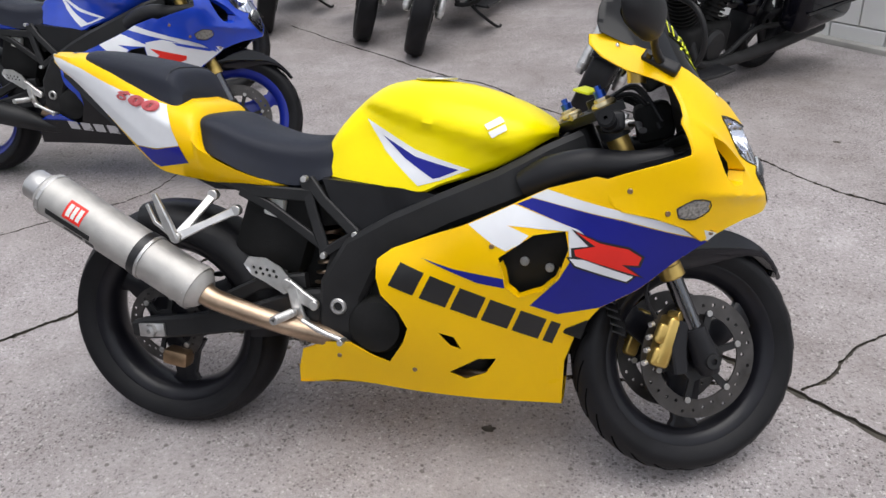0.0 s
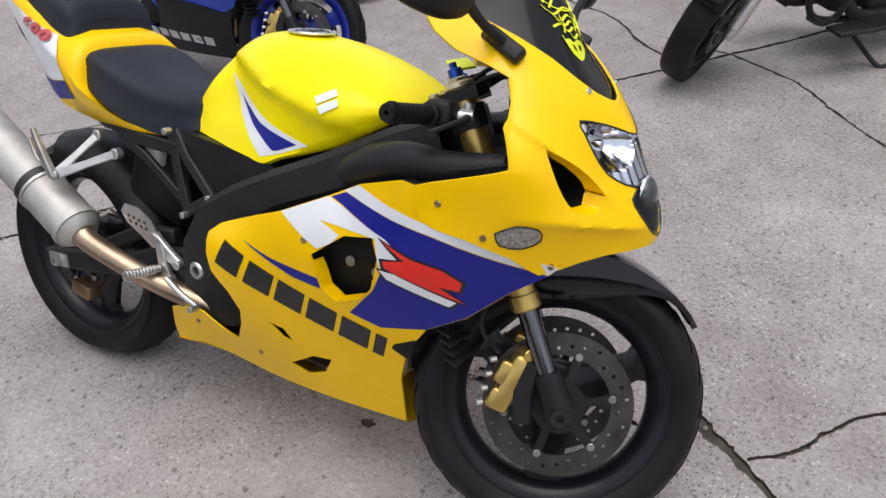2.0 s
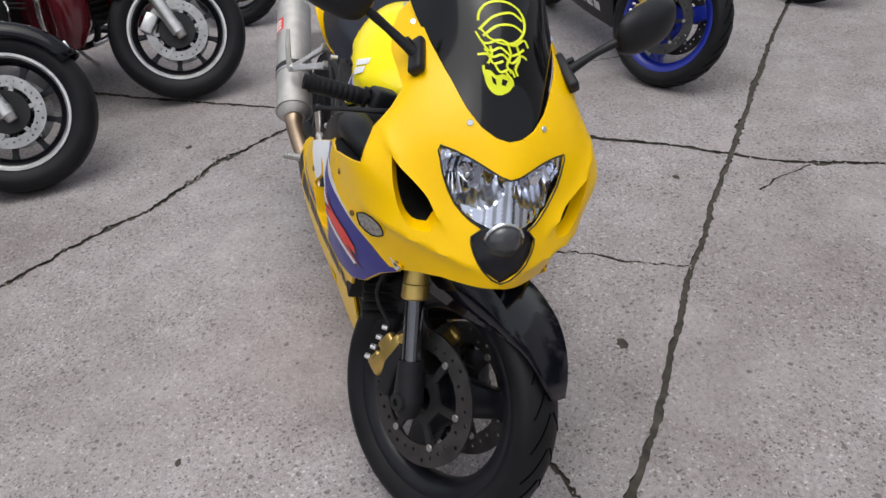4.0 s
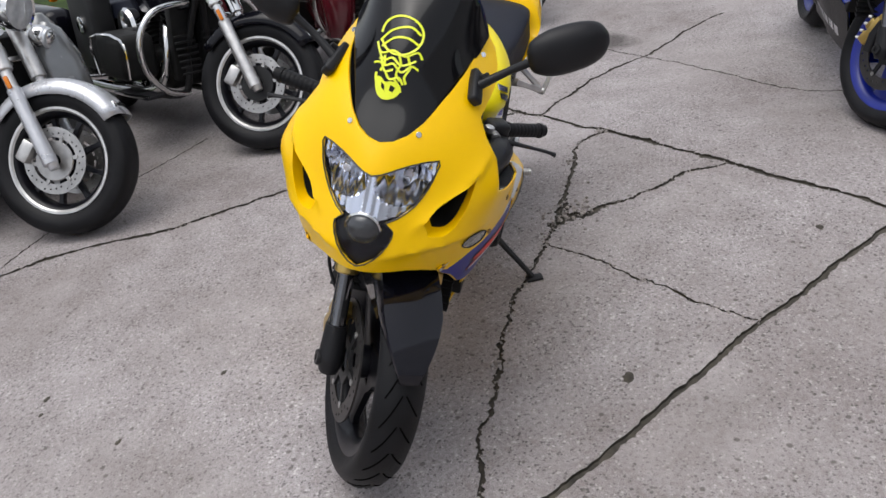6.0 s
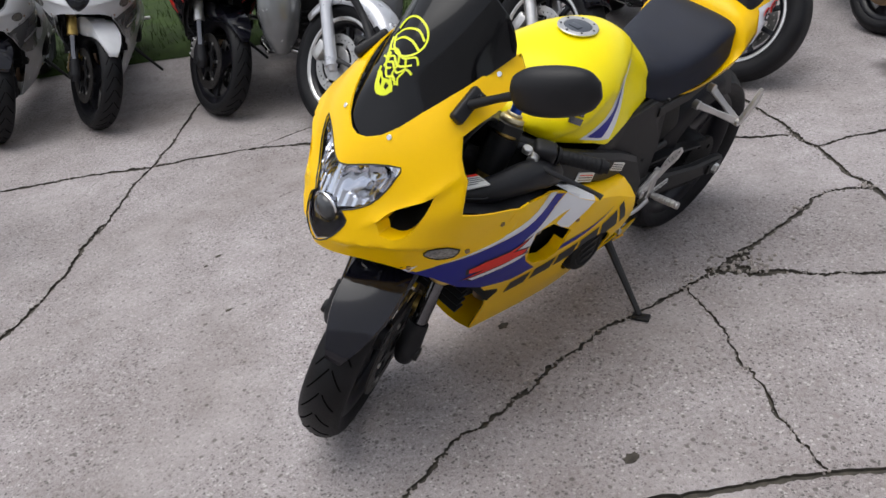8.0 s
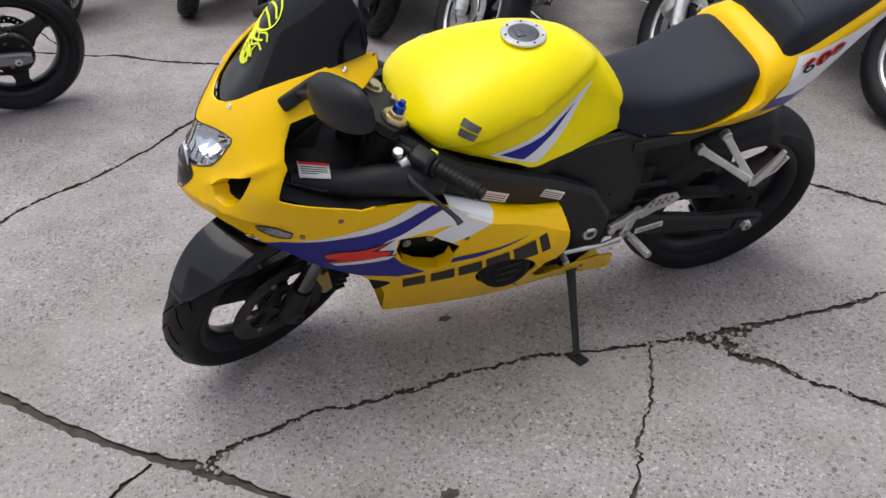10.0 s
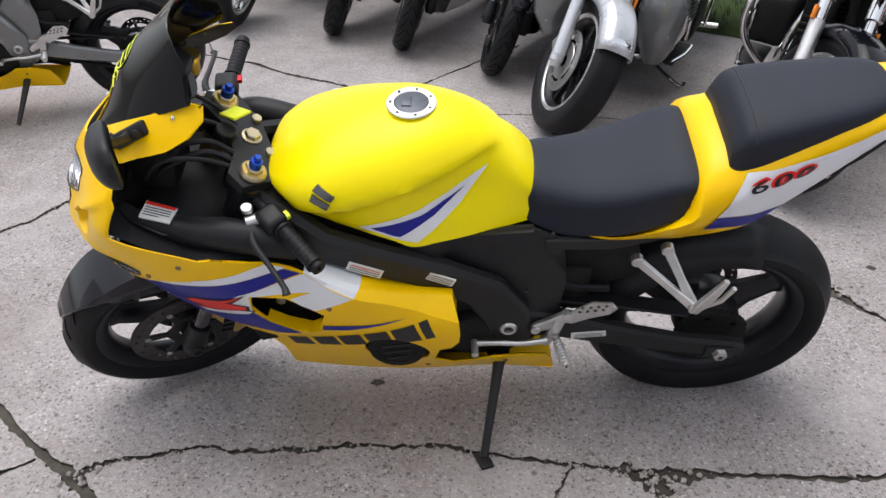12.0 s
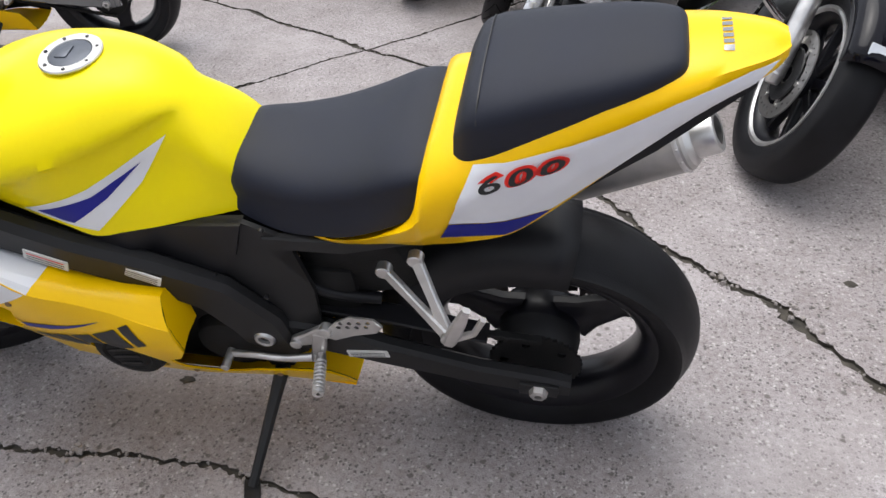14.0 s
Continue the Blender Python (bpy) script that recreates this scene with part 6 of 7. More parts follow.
# mirrors
for s in (-1, 1):
    base, head = Vector((1.287, s * .150, .998)), Vector((1.240, s * .313, 1.097))
    bm = bmesh.new()
    block(bm, base, (.085, .030, .022), (s * -50, 25, s * 12), .3, 3)
    rod(bm, base + Vector((-.025, s * .008, .012)), base + Vector((-.022, s * .02, .022)), .007)
    mir = part("mirror_base", bm, PLASTIC, bike, "black mirror on a short stalk")
    bm = bmesh.new()
    tube(bm, [base, base + (head - base) * .35 + Vector((0, 0, .004)), head + Vector((.03, -s * .045, -.020))], [.011, .008, .010], 10)
    part("stalk", bm, PLASTIC, mir)
    bm = bmesh.new()
    ax = Vector((-.055, s * .115, .042)).normalized()
    rings = []
    for q, h, dp in spline([(-.082, .010, .006), (-.080, .018, .012), (-.070, .034, .022), (-.040, .047, .034), (.0, .050, .038), (.040, .047, .034), (.070, .037, .024), (.086, .018, .012), (.088, .010, .006)], 4):
        c = head + ax * q
        vv = (Vector((0, 0, 1)) - ax * ax.z).normalized()
        uu = vv.cross(ax)
        uu = uu if uu.x > 0 else -uu
        rings.append([c + vv * h * math.copysign(abs(math.sin(a)) ** .8, math.sin(a)) + uu * dp * (math.cos(a) if math.cos(a) > 0 else .25 * math.cos(a)) for a in (2 * math.pi * k / 32 for k in range(32))])
    ring_skin(bm, rings)
    part("mirror_shell", bm, PLASTIC, mir, "matt black mirror shell")
    bm = bmesh.new()
    rings = []
    for q, h in ((-.068, .028), (-.035, .040), (.0, .043), (.040, .040), (.068, .030)):
        c = head + ax * q - uu * .0095
        rings.append([c + vv * h * t for t in (-1, -.5, 0, .5, 1)])
    ring_skin(bm, rings, closed=False)
    part("mirror_glass", bm, CHROME, mir, "mirror glass")


# ---- the machines parked around ----
def repaint(ob, swaps):
    """Gives an object its own materials in place of the shared mesh's."""
    for slot in ob.material_slots:
        slot_mat = slot.material
        if slot_mat in swaps:
            slot.link = "OBJECT"
            slot.material = swaps[slot_mat]


def sister(label, front, yaw, swaps, drop=(), lean=-10, group="sport motorcycles in the yard"):
    """Another sport machine of the same build, parked with its front tyre at front."""
    c, s = math.cos(radians(yaw)), math.sin(radians(yaw))
    x, y = front[0] - 1.42 * c, front[1] - 1.42 * s
    m = Matrix.Translation((x, y, ground_z(x, y))) @ Matrix.Rotation(radians(yaw), 4, "Z") @ Euler((radians(lean), 0, 0)).to_matrix().to_4x4()
    ob = copy_thing(bike, m)
    tagged(ob, label, "motorcycle", group)
    for p in list(ob.children_recursive):
        name = p.name.split(".")[0]
        if name in drop:
            bpy.data.objects.remove(p)
            continue
        if "label" in p:
            del p["label"]
        repaint(p, swaps)
    return ob


LETTERS = ("sticker", "number", "number_outline", "lettering_bar", "label_patch", "warning_sticker", "print_bar", "tank_emblem", "key_tag", "swoosh", "side_stand", "stand_foot", "stand_bracket")


def stand_for(ob, lean):
    """A stand of its own for a copied machine: from the frame down to the ground at its left."""
    inv = ob.matrix_world.inverted()
    top = Vector((.545, .12, .262))
    w = ob.matrix_world @ Vector((.60, .33, .05))
    w.z = ground_z(w.x, w.y) + .008
    foot = inv @ w
    b = bmesh.new()
    sweep(b, [(top, .012, .016), (foot + (top - foot) * .1, .008, .010), (foot, .009, .010)], .3)
    part("side_stand", b, FRAME, ob)


def cruiser(label, front, yaw, paint, second, steer=25, lean=-8, tourer=True, shields=None, trim=None, wheel_mat=None, bags=True, group="cruisers in the yard", spokes=7, R=.325, size=1.0, nacelle=False):
    """A heavy cruiser or tourer, parked with its front tyre at front and its bars turned."""
    c, s = math.cos(radians(yaw)), math.sin(radians(yaw))
    L = 1.66
    x, y = front[0] - L * size * c, front[1] - L * size * s
    root = thing("cruiser_motorcycle", label, "motorcycle", Matrix.Translation((x, y, ground_z(x, y))) @ Matrix.Rotation(radians(yaw), 4, "Z") @ Euler((radians(lean), 0, 0)).to_matrix().to_4x4() @ Matrix.Scale(size, 4), group)
    trim = trim or CHROME
    AR, AF = Vector((0, 0, R)), Vector((L, 0, R))
    up = Vector((-.52, 0, .854))
    piv = AF + Vector((-.854, 0, -.52)) * .05
    S = Matrix.Translation(piv) @ Matrix.Rotation(radians(steer), 4, up) @ Matrix.Translation(-piv)
    wm = wheel_mat or ALLOY
    wheel(root, AR, R, .16, R - .09, (wm, RUBBER, DISC), spokes, None, "rear_wheel", .14, (-.09,), .06, spokes > 6, True)
    fw = wheel(root, AF, R, .14, R - .100, (wm, RUBBER, STEEL if trim is not FRAME else DISC), spokes, S, "front_wheel", .145, (.075, -.075), .05, spokes > 6, True)
    for sy in (-1, 1):
        b = bmesh.new()
        lathe(b, [(sy * .050, R - .110), (sy * .057, R - .102), (sy * .057, R - .092), (sy * .050, R - .090)], AF, seg=56)
        b.transform(S)
        part("rim_band", b, ALLOY if trim is not FRAME else FRAME, fw, "polished rim edge")
        b = bmesh.new()
        lathe(b, [(sy * .079, .03), (sy * .081, .085), (sy * .077, .088), (sy * .076, .03)], AF, seg=32)
        b.transform(S)
        part("hub_cover", b, STEEL if paint is SILVER else FRAME, fw)
    at = lambda q, off, f=0.0: AF + up * q + Vector((.854, 0, .52)) * f + Vector((0, off, 0))
    for sy in (-1, 1):
        b = bmesh.new()
        rod(b, at(-.02, sy * .115), at(.34, sy * .115), .032, .030, 18)
        rod(b, at(-.045, sy * .115, .006), at(.02, sy * .115, .006), .022, .03, 14)
        b.transform(S)
        leg = part("fork_leg", b, SILVER if paint is SILVER else ALLOY, root, "silver fork leg")
        b = bmesh.new()
        rod(b, at(.33, sy * .115), at(.78, sy * .115), .024, seg=16)
        if tourer:
            rod(b, at(.42, sy * .115), at(.74, sy * .115), .036, seg=18)
        b.transform(S)
        part("fork_cover", b, trim if not tourer else (ALLOY if paint is SILVER else trim), leg)
        b = bmesh.new()
        block(b, AF + Vector((-.125, sy * .085, .03)), (.06, .05, .10), (0, 25, 0), .25)
        b.transform(S)
        part("brake_caliper", b, ALLOY, leg)
        b = bmesh.new()
        block(b, at(.36, sy * .15, .01), (.018, .012, .055), (0, -31, 0), .25)
        b.transform(S)
        part("reflector", b, AMBER, leg, "amber reflector")
        b = bmesh.new()
        p = at(.62, sy * .20, .05)
        bmesh.ops.create_uvsphere(b, u_segments=16, v_segments=10, radius=.055, matrix=Matrix.Translation(p) @ Matrix.Diagonal((1.2, 1, 1, 1)))
        b.transform(S)
        lamp = part("passing_lamp", b, trim, root)
        b = bmesh.new()
        lathe(b, [(.045, 0), (.040, .048), (.050, .044), (.058, 0)], p, (1, 0, -.1), 20, False)
        b.transform(S)
        part("lens", b, LAMP_WHITE, lamp)
    # front mudguard
    b = bmesh.new()
    rings = []
    for k in range(15):
        q = k / 14
        a = radians(152 - 112 * q)
        row = []
        for j in range(13):
            t = -1 + 2 * j / 12
            yy = .088 * math.sin(t * 1.45)
            rr = R + .035 - .075 * abs(t) ** 3.2 * (1 - .25 * abs(q - .5))
            row.append(AF + Vector((rr * math.cos(a), yy, rr * math.sin(a))))
        rings.append(row)
    ring_skin(b, rings, closed=False)
    b.transform(S)
    mg2 = part("front_mudguard", b, paint, root, "deep valanced front mudguard")
    mg2.modifiers.new("thick", "SOLIDIFY").thickness = .005
    b = bmesh.new()
    tip = AF + Vector(((R + .036) * math.cos(radians(43)), 0, (R + .036) * math.sin(radians(43))))
    block(b, tip + Vector((-.02, 0, .008)), (.05, .10, .012), (0, 62, 0), .3)
    b.transform(S)
    part("mudguard_trim", b, trim, mg2)
    # headlamp, bars
    b = bmesh.new()
    p = at(.70, 0, .09)
    lathe(b, [(-.10, 0), (-.09, .05), (-.04, .085), (.03, .098), (.05, .096), (.045, .085)], p, (1, 0, -.08), 28, False)
    b.transform(S)
    lamp = part("headlamp", b, trim, root, "round chrome headlamp")
    b = bmesh.new()
    lathe(b, [(.045, .088), (.050, .06), (.056, 0)], p, (1, 0, -.08), 24, False)
    b.transform(S)
    part("lens", b, LAMP_WHITE, lamp)
    b = bmesh.new()
    tube(b, [at(.82, -.42, -.22), at(.86, -.36, -.10), at(.86, -.2, -.02), at(.82, -.08, -.02), at(.82, .08, -.02), at(.86, .2, -.02), at(.86, .36, -.10), at(.82, .42, -.22)], .012, 10)
    b.transform(S)
    part("handlebar", b, trim, root)
    # body
    b = bmesh.new()
    rows = [(1.22, .80, .05, .76, .70, .06), (1.15, .86, .12, .77, .68, .12), (1.0, .90, .155, .78, .67, .15), (.85, .88, .15, .77, .67, .14), (.70, .82, .11, .74, .68, .10), (.62, .78, .08, .73, .69, .08)]
    ring_skin(b, [half_section(*r) for r in spline_rows(np.array(rows), 4)], closed=False)
    part("fuel_tank", b, paint, root, "rounded fuel tank")
    b = bmesh.new()
    rows = [(.72, .74, .08, .71, .66, .10, 3.0), (.62, .73, .15, .69, .63, .16, 3.0), (.45, .70, .18, .66, .60, .18, 3.0), (.30, .72, .18, .67, .60, .18, 3.0), (.22, .80, .17, .72, .64, .17, 3.0), (.05, .82, .16, .76, .70, .16, 3.0), (-.15, .81, .13, .77, .72, .13, 3.0), (-.2, .78, .08, .76, .73, .08, 3.0)]
    vs = ring_skin(b, [half_section(*r) for r in spline_rows(np.array(rows), 3)], closed=False)
    part("seat", b, VINYL, root, "black two-step seat")
    b = bmesh.new()
    rings = []
    for k in range(13):
        a = radians(20 + 150 * k / 12)
        rings.append([AR + Vector(((R + .05 - .07 * abs(t) ** 3) * math.cos(a), .11 * math.sin(t * 1.4), (R + .05 - .07 * abs(t) ** 3) * math.sin(a))) for t in np.linspace(-1, 1, 9)])
    ring_skin(b, rings, closed=False)
    part("rear_mudguard", b, paint, root).modifiers.new("thick", "SOLIDIFY").thickness = .005
    # engine
    b = bmesh.new()
    block(b, (.78, 0, .36), (.46, .26, .22), (0, 0, 0), .2, 3)
    eng = part("engine", b, ENGINE, root, "engine crankcase")
    for tilt, ex in ((24, .90), (-24, .68)):
        b = bmesh.new()
        rod(b, (ex - .02 * tilt / 24, 0, .44), (ex + .23 * math.tan(radians(tilt)), 0, .68), .066, seg=16)
        part("cylinder", b, ENGINE, eng, "finned cylinder")
        for k in range(9):
            b = bmesh.new()
            h = .46 + .025 * k
            lathe(b, [(-.005, .03), (-.005, .090), (.005, .090), (.005, .03)], (ex + (h - .46) * math.tan(radians(tilt)), 0, h), (math.sin(radians(tilt)), 0, math.cos(radians(tilt))), 16)
            part("cylinder_fin", b, ENGINE if not tourer else FRAME, eng)
        b = bmesh.new()
        block(b, (ex + .25 * math.tan(radians(tilt)), 0, .70), (.15, .14, .06), (0, tilt, 0), .3, 3)
        part("rocker_cover", b, trim, eng)
    for sy in (-1, 1):
        b = bmesh.new()
        lathe(b, [(-.03, .0), (-.03, .105), (.01, .105), (.03, .085), (.034, 0)], (.72 + .04 * sy, sy * .14, .34), (0, sy, 0), 28, False)
        part("engine_cover", b, trim, eng, "polished engine cover")
        b = bmesh.new()
        block(b, (.98, sy * .30, .27), (.34, .11, .018), (0, 0, 0), .3)
        fb = part("floorboard", b, PLASTIC, root, "rider floorboard")
        b = bmesh.new()
        tube(b, [(.82, sy * .36, .275), (.98, sy * .365, .275), (1.15, sy * .34, .275)], .010, 8)
        part("board_trim", b, trim, fb)
        b = bmesh.new()
        tube(b, [(1.20, sy * .05, .72), (1.22, sy * .26, .70), (1.22, sy * .36, .58), (1.20, sy * .35, .42), (1.14, sy * .22, .28), (1.10, sy * .08, .24)], .016, 10)
        part("engine_guard", b, trim, root, "chrome engine guard bar")
        b = bmesh.new()
        tube(b, [(.95, sy * .10, .40), (.90, sy * .17, .26), (.60, sy * .19, .23), (.10, sy * .20, .24), (-.42, sy * .20, .27)], [.028, .030, .036, .048, .050], 14)
        part("exhaust_pipe", b, trim, root, "long chrome exhaust pipe")
        if bags:
            b = bmesh.new()
            block(b, (-.12, sy * .29, .52), (.62, .20, .32), (0, 2, 0), .35, 4)
            bag = part("saddlebag", b, paint, root, "rounded hard saddlebag")
            b = bmesh.new()
            tube(b, [(-.42, sy * .395, .50), (-.12, sy * .40, .505), (.17, sy * .395, .50)], .008, 8)
            part("bag_rail", b, trim, bag)
        b = bmesh.new()
        block(b, (-.30, sy * .12, .70), (.05, .05, .06), (0, 0, 0), .3)
        part("indicator_lamp", b, AMBER, root)
        if shields is not None:
            b = bmesh.new()
            rings = []
            for z, w, xx in ((.30, .05, 1.25), (.40, .095, 1.30), (.55, .115, 1.30), (.70, .11, 1.25), (.82, .07, 1.19), (.86, .02, 1.16)):
                rings.append([Vector((xx + .07 * math.cos(a), sy * .27 + w * math.sin(a), z)) for a in (2 * math.pi * k / 18 for k in range(18))])
            ring_skin(b, rings)
            part("leg_shield", b, shields, root, "rounded leg shield")
    if shields is not None:
        b = bmesh.new()
        block(b, (1.13, 0, .58), (.10, .34, .50), (0, 8, 0), .15, 2)
        core = part("radiator", b, ENGINE, root, "dark radiator core")
        b = bmesh.new()
        block(b, (.72, 0, .50), (.60, .22, .40), (0, 0, 0), .2, 3)
        part("engine_shroud", b, ENGINE, root, "dark engine side covers")
        b = bmesh.new()
        block(b, (.12, 0, .60), (.60, .40, .36), (0, 0, 0), .2, 3)
        part("rear_body", b, FRAME, root, "dark bodywork under the seat")
        for sy in (-1, 1):
            b = bmesh.new()
            rows = [(z, 1.10 + .03 * math.sin(z * 3), w, d) for z, w, d in ((.34, .03, .07), (.44, .065, .11), (.58, .09, .13), (.72, .095, .13), (.84, .08, .10), (.89, .04, .06))]
            ring_skin(b, [[Vector((xx + d * math.cos(a), sy * .26 + w * math.sin(a), z)) for a in (2 * math.pi * k / 20 for k in range(20))] for z, xx, w, d in rows])
            low = part("lower_fairing", b, shields, root, "rounded lower fairing")
            for k in range(8):
                b = bmesh.new()
                block(b, (1.10, sy * .372, .50 + .022 * k), (.10, .012, .007), (0, 0, 0), .2, 1)
                part("vent_slat", b, FRAME, low)
        b = bmesh.new()
        block(b, (-.32, 0, .92), (.42, .52, .34), (0, 0, 0), .25, 3)
        part("top_case", b, paint, root, "rounded hard top case")
    if tourer:
        for sy in (-1, 1):
            b = bmesh.new()
            block(b, (.36, sy * .175, .56), (.34, .07, .26), (0, -6, 0), .25, 3)
            part("side_cover", b, ENGINE, root, "dark side cover under the seat")
            b = bmesh.new()
            lathe(b, [(-.05, 0), (-.05, .085), (.0, .095), (.018, .080), (.024, .035), (.024, 0)], (.80, sy * .20, .60), (0, sy, 0), 28, False)
            part("air_cleaner", b, trim, eng, "chrome air cleaner cover")
            b = bmesh.new()
            tube(b, [(.97, sy * .06, .62), (1.06, sy * .12, .58), (1.09, sy * .17, .44), (1.02, sy * .19, .30), (.88, sy * .18, .25)], .021, 12)
            part("header_pipe", b, trim, eng, "curved chrome header pipe")
            b = bmesh.new()
            tube(b, [(.70, sy * .07, .64), (.60, sy * .14, .56), (.60, sy * .19, .42), (.56, sy * .20, .30)], .021, 12)
            part("header_pipe", b, trim, eng, "curved chrome header pipe")
            b = bmesh.new()
            block(b, (.60, sy * .215, .47), (.16, .05, .13), (0, 0, 0), .25, 3)
            part("gear_cover", b, trim, eng, "polished gear cover")
            b = bmesh.new()
            block(b, (.86, sy * .27, .46), (.34, .20, .24), (0, 0, sy * 4), .22, 3)
            head = part("cylinder_head", b, ENGINE, eng, "black flat cylinder head")
            b = bmesh.new()
            tube(b, [(.71, sy * .375, .36), (.71, sy * .38, .56), (1.01, sy * .36, .56), (1.01, sy * .355, .36)], .009, 8, 3)
            part("head_trim", b, trim, head, "chrome edging of the cylinder head")
            b = bmesh.new()
            block(b, (.46, sy * .235, .56), (.30, .13, .42), (0, 0, 0), .22, 3)
            tower = part("side_panel", b, FRAME, root, "dark side panel below the seat")
            b = bmesh.new()
            lathe(b, [(0, 0), (.0, .045), (.010, .045), (.014, .036), (.012, 0)], (.46, sy * .300, .60), (0, sy, 0), 22, False)
            part("panel_badge", b, trim, tower, "round chrome badge")
            b = bmesh.new()
            rod(b, (.62, sy * .30, .33), (.60, sy * .43, .345), .017, .014, 12)
            part("passenger_peg", b, trim, root, "folding chrome passenger peg")
            b = bmesh.new()
            block(b, (1.13, sy * .085, .52), (.05, .13, .40), (0, 8, 0), .15, 2)
            core = part("radiator", b, ENGINE, root, "dark ribbed radiator")
            for k in range(11):
                b = bmesh.new()
                block(b, (1.163 - .0045 * (k - 5), sy * .085, .52 + .032 * (k - 5)), (.012, .12, .010), (0, 8, 0), .2, 1)
                part("radiator_rib", b, FRAME, core)
    # frame tubes, stand
    for line, r in (([(1.26, 0, .82), (1.14, .06, .50), (1.08, .10, .24), (.60, .12, .22), (.30, .12, .34), (.0, .12, R)], .018), ([(1.26, 0, .82), (1.14, -.06, .50), (1.08, -.10, .24), (.60, -.12, .22), (.30, -.12, .34), (.0, -.12, R)], .018), ([(1.26, 0, .80), (.8, 0, .70), (.4, 0, .58), (.15, 0, .45)], .022)):
        b = bmesh.new()
        tube(b, line, r, 10)
        part("frame_tube", b, FRAME, root, "black frame tube")
    inv = root.matrix_world.inverted()
    w = root.matrix_world @ Vector((.86, .36, .05))
    w.z = ground_z(w.x, w.y) + .012
    ft = inv @ w
    b = bmesh.new()
    tube(b, [(.92, .14, .22), (.90, .22, .15), ft, ft + Vector((-.05, .02, .0))], .012, 8)
    part("side_stand", b, trim, root, "chrome side stand")
    if tourer and not nacelle:
        b = bmesh.new()
        rings = []
        for z, w, xx, dp in ((.80, .16, 1.36, .10), (.88, .30, 1.42, .14), (.98, .38, 1.42, .14), (1.08, .38, 1.36, .12), (1.16, .32, 1.28, .09)):
            rings.append([Vector((xx + dp * math.cos(a) - .12 * abs(math.sin(a)), w * math.sin(a), z)) for a in (-1.57 + 3.14 * k / 16 for k in range(17))])
        ring_skin(b, rings, closed=False)
        b.transform(S if steer else Matrix())
        fo = part("front_fairing", b, second, root, "bar-mounted front fairing")
        fo.modifiers.new("thick", "SOLIDIFY").thickness = .008
    return root


BLACKEN = {YELLOW: GLOSS, LEMON: GLOSS, WHITE: RED, BLUE: GLOSS, RED: RED, GOLD: ALLOY, TITAN: FRAME}
ALLBLACK = {YELLOW: GLOSS, LEMON: GLOSS, WHITE: GLOSS, BLUE: GLOSS, RED: GLOSS, GOLD: FRAME, TITAN: FRAME, DISC: BRONZE}
s2 = sister("blue and white sport motorcycle with blue wheels, black tail", (-.48, 1.70), 0, {YELLOW: BLUEP, LEMON: BLUEP, BLUE: BLUEP, RIM: BLUERIM, GOLD: GOLD, TITAN: FRAME}, LETTERS + ("emblem_shape", "silencer", "end_cap", "rivet", "strap", "clamp_ring", "link_pipe"), -9)
bm = bmesh.new()
low_panel = [(.40, .18), (.724, .182), (1.09, .168), (1.10, .30), (1.125, .385), (1.02, .415), (.90, .44), (.74, .44), (.735, .39), (.712, .346), (.67, .28), (.60, .30), (.43, .30)]
sheet(bm, fill2d(low_panel, (), .03), on_side(-1, .005), on_side(-1, -.002))
panel = part("lower_fairing", bm, PLASTIC, s2, "black lower fairing panel")
for k in range(6):
    bm = bmesh.new()
    x0 = .60 + .066 * k
    sheet(bm, fill2d([(x0, .300 - .006 * k), (x0 + .05, .295 - .006 * k), (x0 + .05, .255 - .006 * k), (x0, .260 - .006 * k)], (), .02), on_side(-1, .0065))
    part("lettering_bar", bm, SILVER, panel, "pale grey block of lettering")
bm = bmesh.new()
tube(bm, [(.60, -.10, .25), (.46, -.13, .27), (.34, -.16, .31), (.12, -.175, .36), (-.06, -.18, .40)], [.030, .034, .050, .058, .050], 16)
part("muffler", bm, FRAME, s2, "low black muffler")
for poly, mm, lift, lb in (([(1.112, .664), (1.19, .676), (1.39, .630), (1.403, .613), (1.34, .569), (1.30, .540), (1.13, .572)], WHITE, .0042, "white panel of the fairing"), ([(1.128, .640), (1.20, .622), (1.275, .603), (1.268, .585), (1.245, .578), (1.27, .558), (1.20, .570), (1.13, .588), (1.165, .608)], RED, .0054, "red angular mark"), ([(1.23, .664), (1.385, .628), (1.37, .618), (1.25, .648)], BLUEP, .0054, "blue stripe in the white panel")):
    bm = bmesh.new()
    sheet(bm, fill2d(poly, (), .02), on_side(-1, lift))
    part("fairing_graphic", bm, mm, s2, lb)
for p in s2.children:
    if p.name.split(".")[0] == "tail_cowl":
        repaint(p, {YELLOW: GLOSS})
stand_for(s2, -9)
s3 = sister("silver white sport motorcycle with gold fork facing the yard", (.92, -3.02), 61, {YELLOW: WHITEP, LEMON: WHITEP, BLUE: GREYP, RED: GREYP, WHITE: WHITEP, TITAN: FRAME}, LETTERS)
for p in s3.children:
    if p.name.startswith("front_mudguard"):
        repaint(p, {LACQUER: WHITEP})
s4 = sister("black sport motorcycle with red flashes", (.40, -2.54), 61, BLACKEN, LETTERS)
s5 = sister("yellow and black sport motorcycle seen from its tail", (3.61, -1.95), 10, {LEMON: GLOSS, BLUE: GLOSS, WHITE: YELLOW, RED: GLOSS, FRAME: GREYP, GOLD: ALLOY, TITAN: FRAME}, LETTERS)
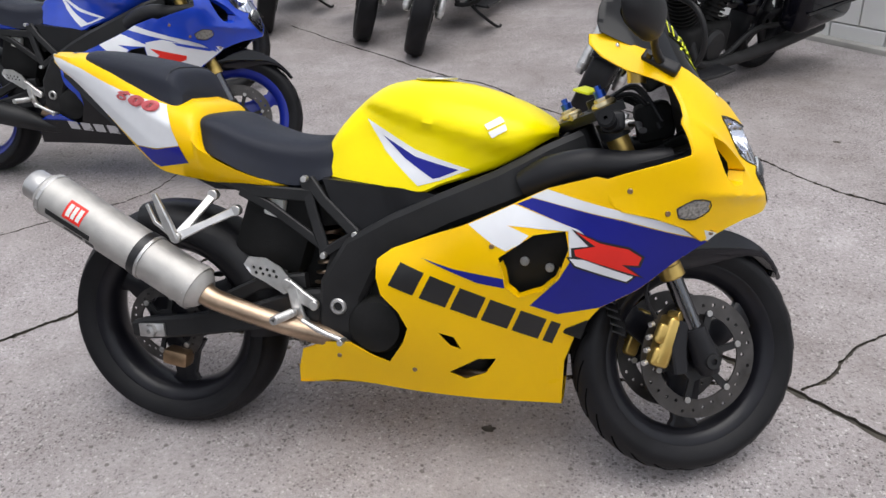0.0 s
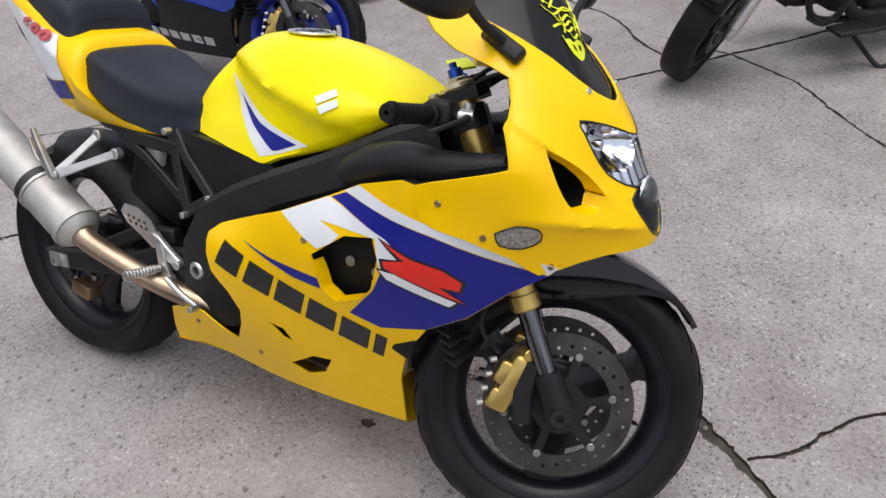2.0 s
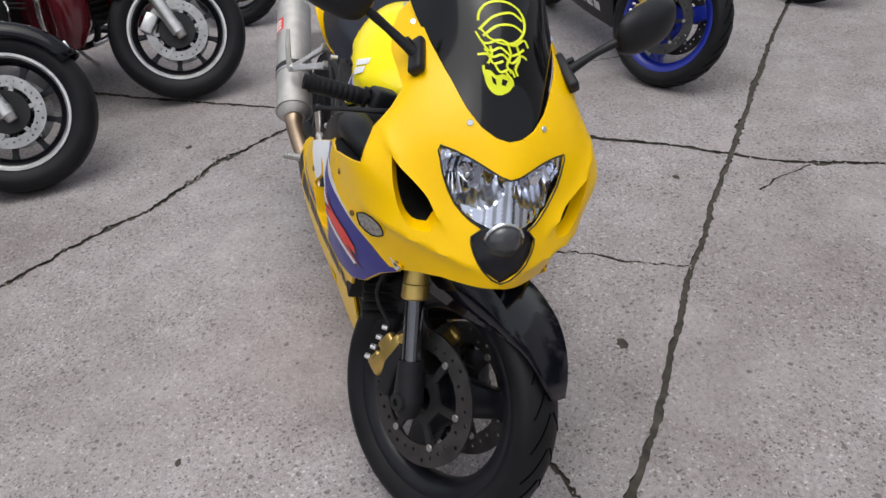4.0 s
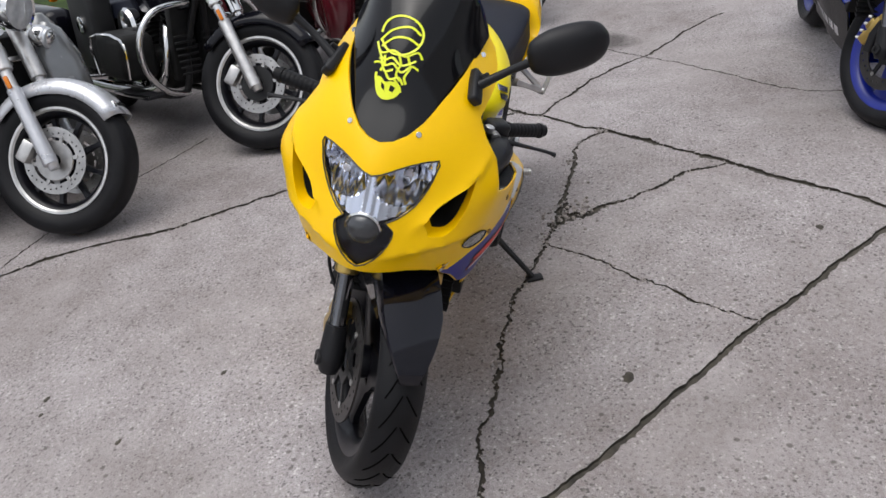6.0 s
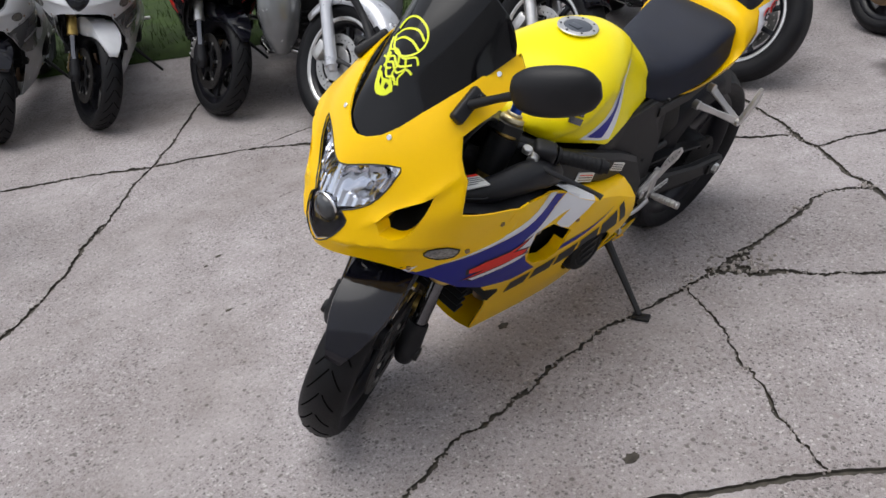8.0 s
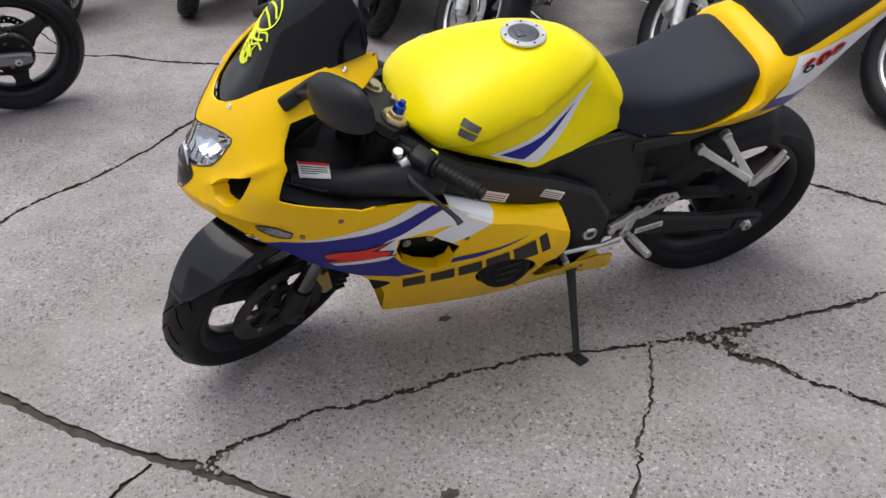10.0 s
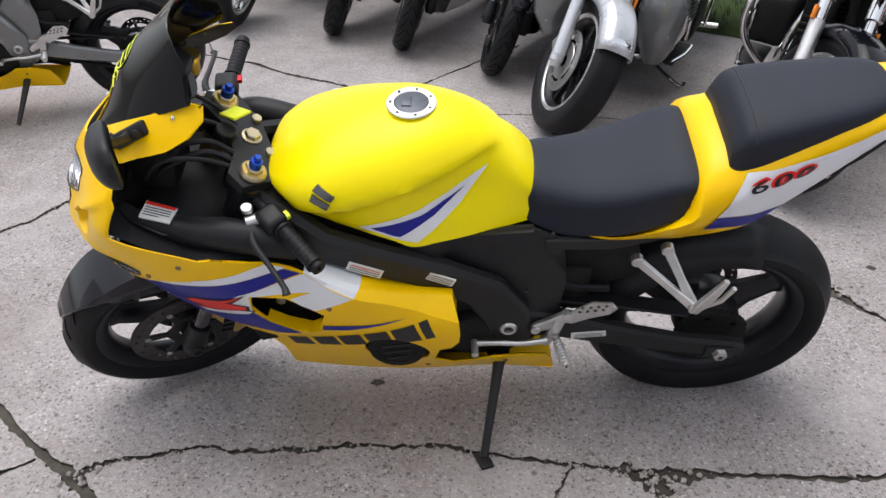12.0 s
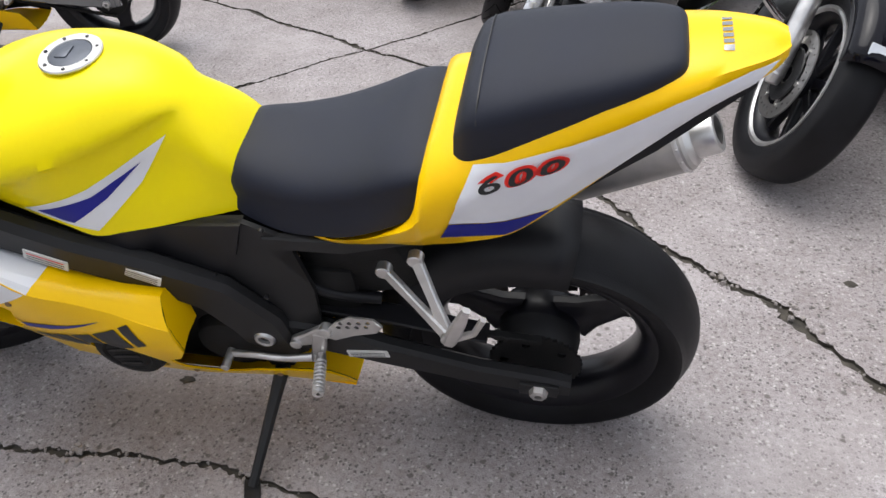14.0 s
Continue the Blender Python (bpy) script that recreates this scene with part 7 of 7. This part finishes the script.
s6 = sister("white sport motorcycle with dark graphics", (1.38, -3.36), 61, {YELLOW: WHITEP, LEMON: WHITEP, BLUE: GREYP, RED: GREYP, WHITE: SILVER, TITAN: FRAME, GOLD: FRAME}, LETTERS)
s7 = sister("green sport motorcycle behind the blue one", (-1.16, 2.99), -2, {YELLOW: GREENP, LEMON: GREENP, BLUE: GLOSS, RED: GLOSS, WHITE: GREENP, TITAN: FRAME, GOLD: ALLOY}, LETTERS)
s8 = sister("black sport motorcycle with bronze brake discs at the row's end", (-2.46, -.10), 40, ALLBLACK, LETTERS)
for p in s5.children:
    if p.name.split(".")[0] == "tail_cowl":
        repaint(p, {YELLOW: GLOSS})
for q in (s3, s4, s5, s6, s7, s8):
    stand_for(q, -10)

cruiser("silver touring cruiser with leg shields and silver fork covers", (.13, -1.74), 60, SILVER, GREYP, 40, nacelle=True, tourer=True, shields=GREYP, wheel_mat=RIM, spokes=9)
cruiser("black touring cruiser with chrome engine and polished rims", (-.68, -1.12), 60, GLOSS, GLOSS, 35, tourer=True, shields=None, wheel_mat=RIM, spokes=9)
cruiser("maroon touring cruiser with chrome trim and polished rims", (-1.40, -.45), 58, MAROON, MAROON, 36, tourer=True, shields=MAROON, wheel_mat=RIM, spokes=9)
cruiser("large black cruiser with chrome guard bars beside the block wall", (1.10, 2.51), 229, GLOSS, GLOSS, 34, tourer=False, shields=None, wheel_mat=RIM, size=.9, trim=FRAME, spokes=5)
cruiser("white cruiser with chrome spoked front wheel", (2.08, -3.62), 62, WHITEP, GLOSS, 20, tourer=False, bags=False, wheel_mat=CHROME, spokes=12, trim=CHROME)
cruiser("black cruiser in the rear row", (-1.54, 4.58), 277, GLOSS, GLOSS, 14, tourer=False, bags=False, wheel_mat=RIM, spokes=5, trim=FRAME)
cruiser("black standard motorcycle in the rear row", (-.64, 4.30), 274, GLOSS, GLOSS, 14, tourer=False, bags=False, wheel_mat=RIM, spokes=5, trim=FRAME)
cruiser("dark red cruiser in the rear row with black wheels", (-.13, 3.90), 262, MAROON, MAROON, 18, tourer=False, bags=True, wheel_mat=RIM, spokes=5, trim=FRAME)
cruiser("black standard motorcycle behind the others", (2.78, -4.55), 62, GLOSS, GLOSS, 20, tourer=False, bags=False, wheel_mat=RIM, spokes=5)

# ---- block wall with kerb, and the grass verge ----
wall_a, wall_b = Vector((-2.73, 10.12, 0)), Vector((6.14, .35, 0))
wd = (wall_b - wall_a).normalized()
wn2 = Vector((wd.y, -wd.x, 0))
wn2 = wn2 if wn2.dot(Vector((1, 1, 0))) > 0 else -wn2
wall_len = (wall_b - wall_a).length
bm = bmesh.new()
ang = math.degrees(math.atan2(wd.y, wd.x))
mid = (wall_a + wall_b) / 2 + wn2 * .16
block(bm, (mid.x, mid.y, 1.35), (wall_len, .18, 2.9), (0, 0, ang), .01, 1)
wall = tagged(part("wall_north", bm, BLOCK, None, smooth=False), "white painted concrete block wall", "wall", kind="structure")
bme = bpy.data.meshes.new("block")
bm = bmesh.new()
block(bm, (0, 0, 0), (.388, .05, .190), (0, 0, 0), .08, 1)
bm.to_mesh(bme)
bm.free()
bme.materials.append(BLOCK)
for r in range(8):
    for k in range(18):
        q = 5.4 + .4 * k + (.2 if r % 2 else 0)
        if q > wall_len - .3:
            continue
        p = wall_a + wd * q + wn2 * .055
        ob = new("block", bme)
        ob.parent = wall
        ob.matrix_basis = pose(p.x, p.y, .03 + .2 * r, 0, 0, ang)
bm = bmesh.new()
p = (wall_a + wall_b) / 2 + wn2 * .01
block(bm, (p.x, p.y, ground_z(p.x, p.y) + .0), (wall_len, .10, .07), (0, 0, ang), .12, 2)
tagged(part("kerb", bm, CURB, None), "low weathered concrete kerb along the wall", "kerb", kind="structure")
# grass verge behind the row
GA, GB = Vector((3.56, -6.40, 0)), Vector((-3.5, -1.52, 0))
rnd = random.Random(8)
gd = (GB - GA)
gn = Vector((gd.y, -gd.x, 0)).normalized()
gn = gn if gn.dot(Vector((-1, -1, 0))) > 0 else -gn
bm = bmesh.new()
ring_skin(bm, [[GA + gd * q + gn * (w + (.05 * noise.noise(Vector((q * 20, w, 0))) if w < .2 else 0)) + Vector((0, 0, ground_z(*(GA + gd * q + gn * w).xy) + hgt)) for w, hgt in ((0, .004), (.08, .05), (.6, .10), (6.0, .30), (14, .5))] for q in np.linspace(-.6, 1.6, 60)], closed=False)
tagged(part("verge", bm, GRASS, None), "mown grass verge along the edge of the concrete", "grass", kind="structure")
bm = bmesh.new()
for k in range(9000):
    q, w = rnd.uniform(-.3, 1.3), abs(rnd.gauss(0, .8)) + .02
    p = GA + gd * q + gn * w
    p.z = ground_z(p.x, p.y) + min(.05 + .09 * w, .12) * min(w / .08, 1)
    h, a = rnd.uniform(.03, .085), rnd.uniform(0, 6.28)
    e = Vector((math.cos(a), math.sin(a), 0))
    t = Vector((rnd.uniform(-.03, .03), rnd.uniform(-.03, .03), h))
    bm.faces.new([bm.verts.new(z) for z in (p - e * .003, p + e * .003, p + t)])
tagged(part("grass_blades", bm, GRASS, None, smooth=False), "short green grass blades", "grass", kind="stuff")
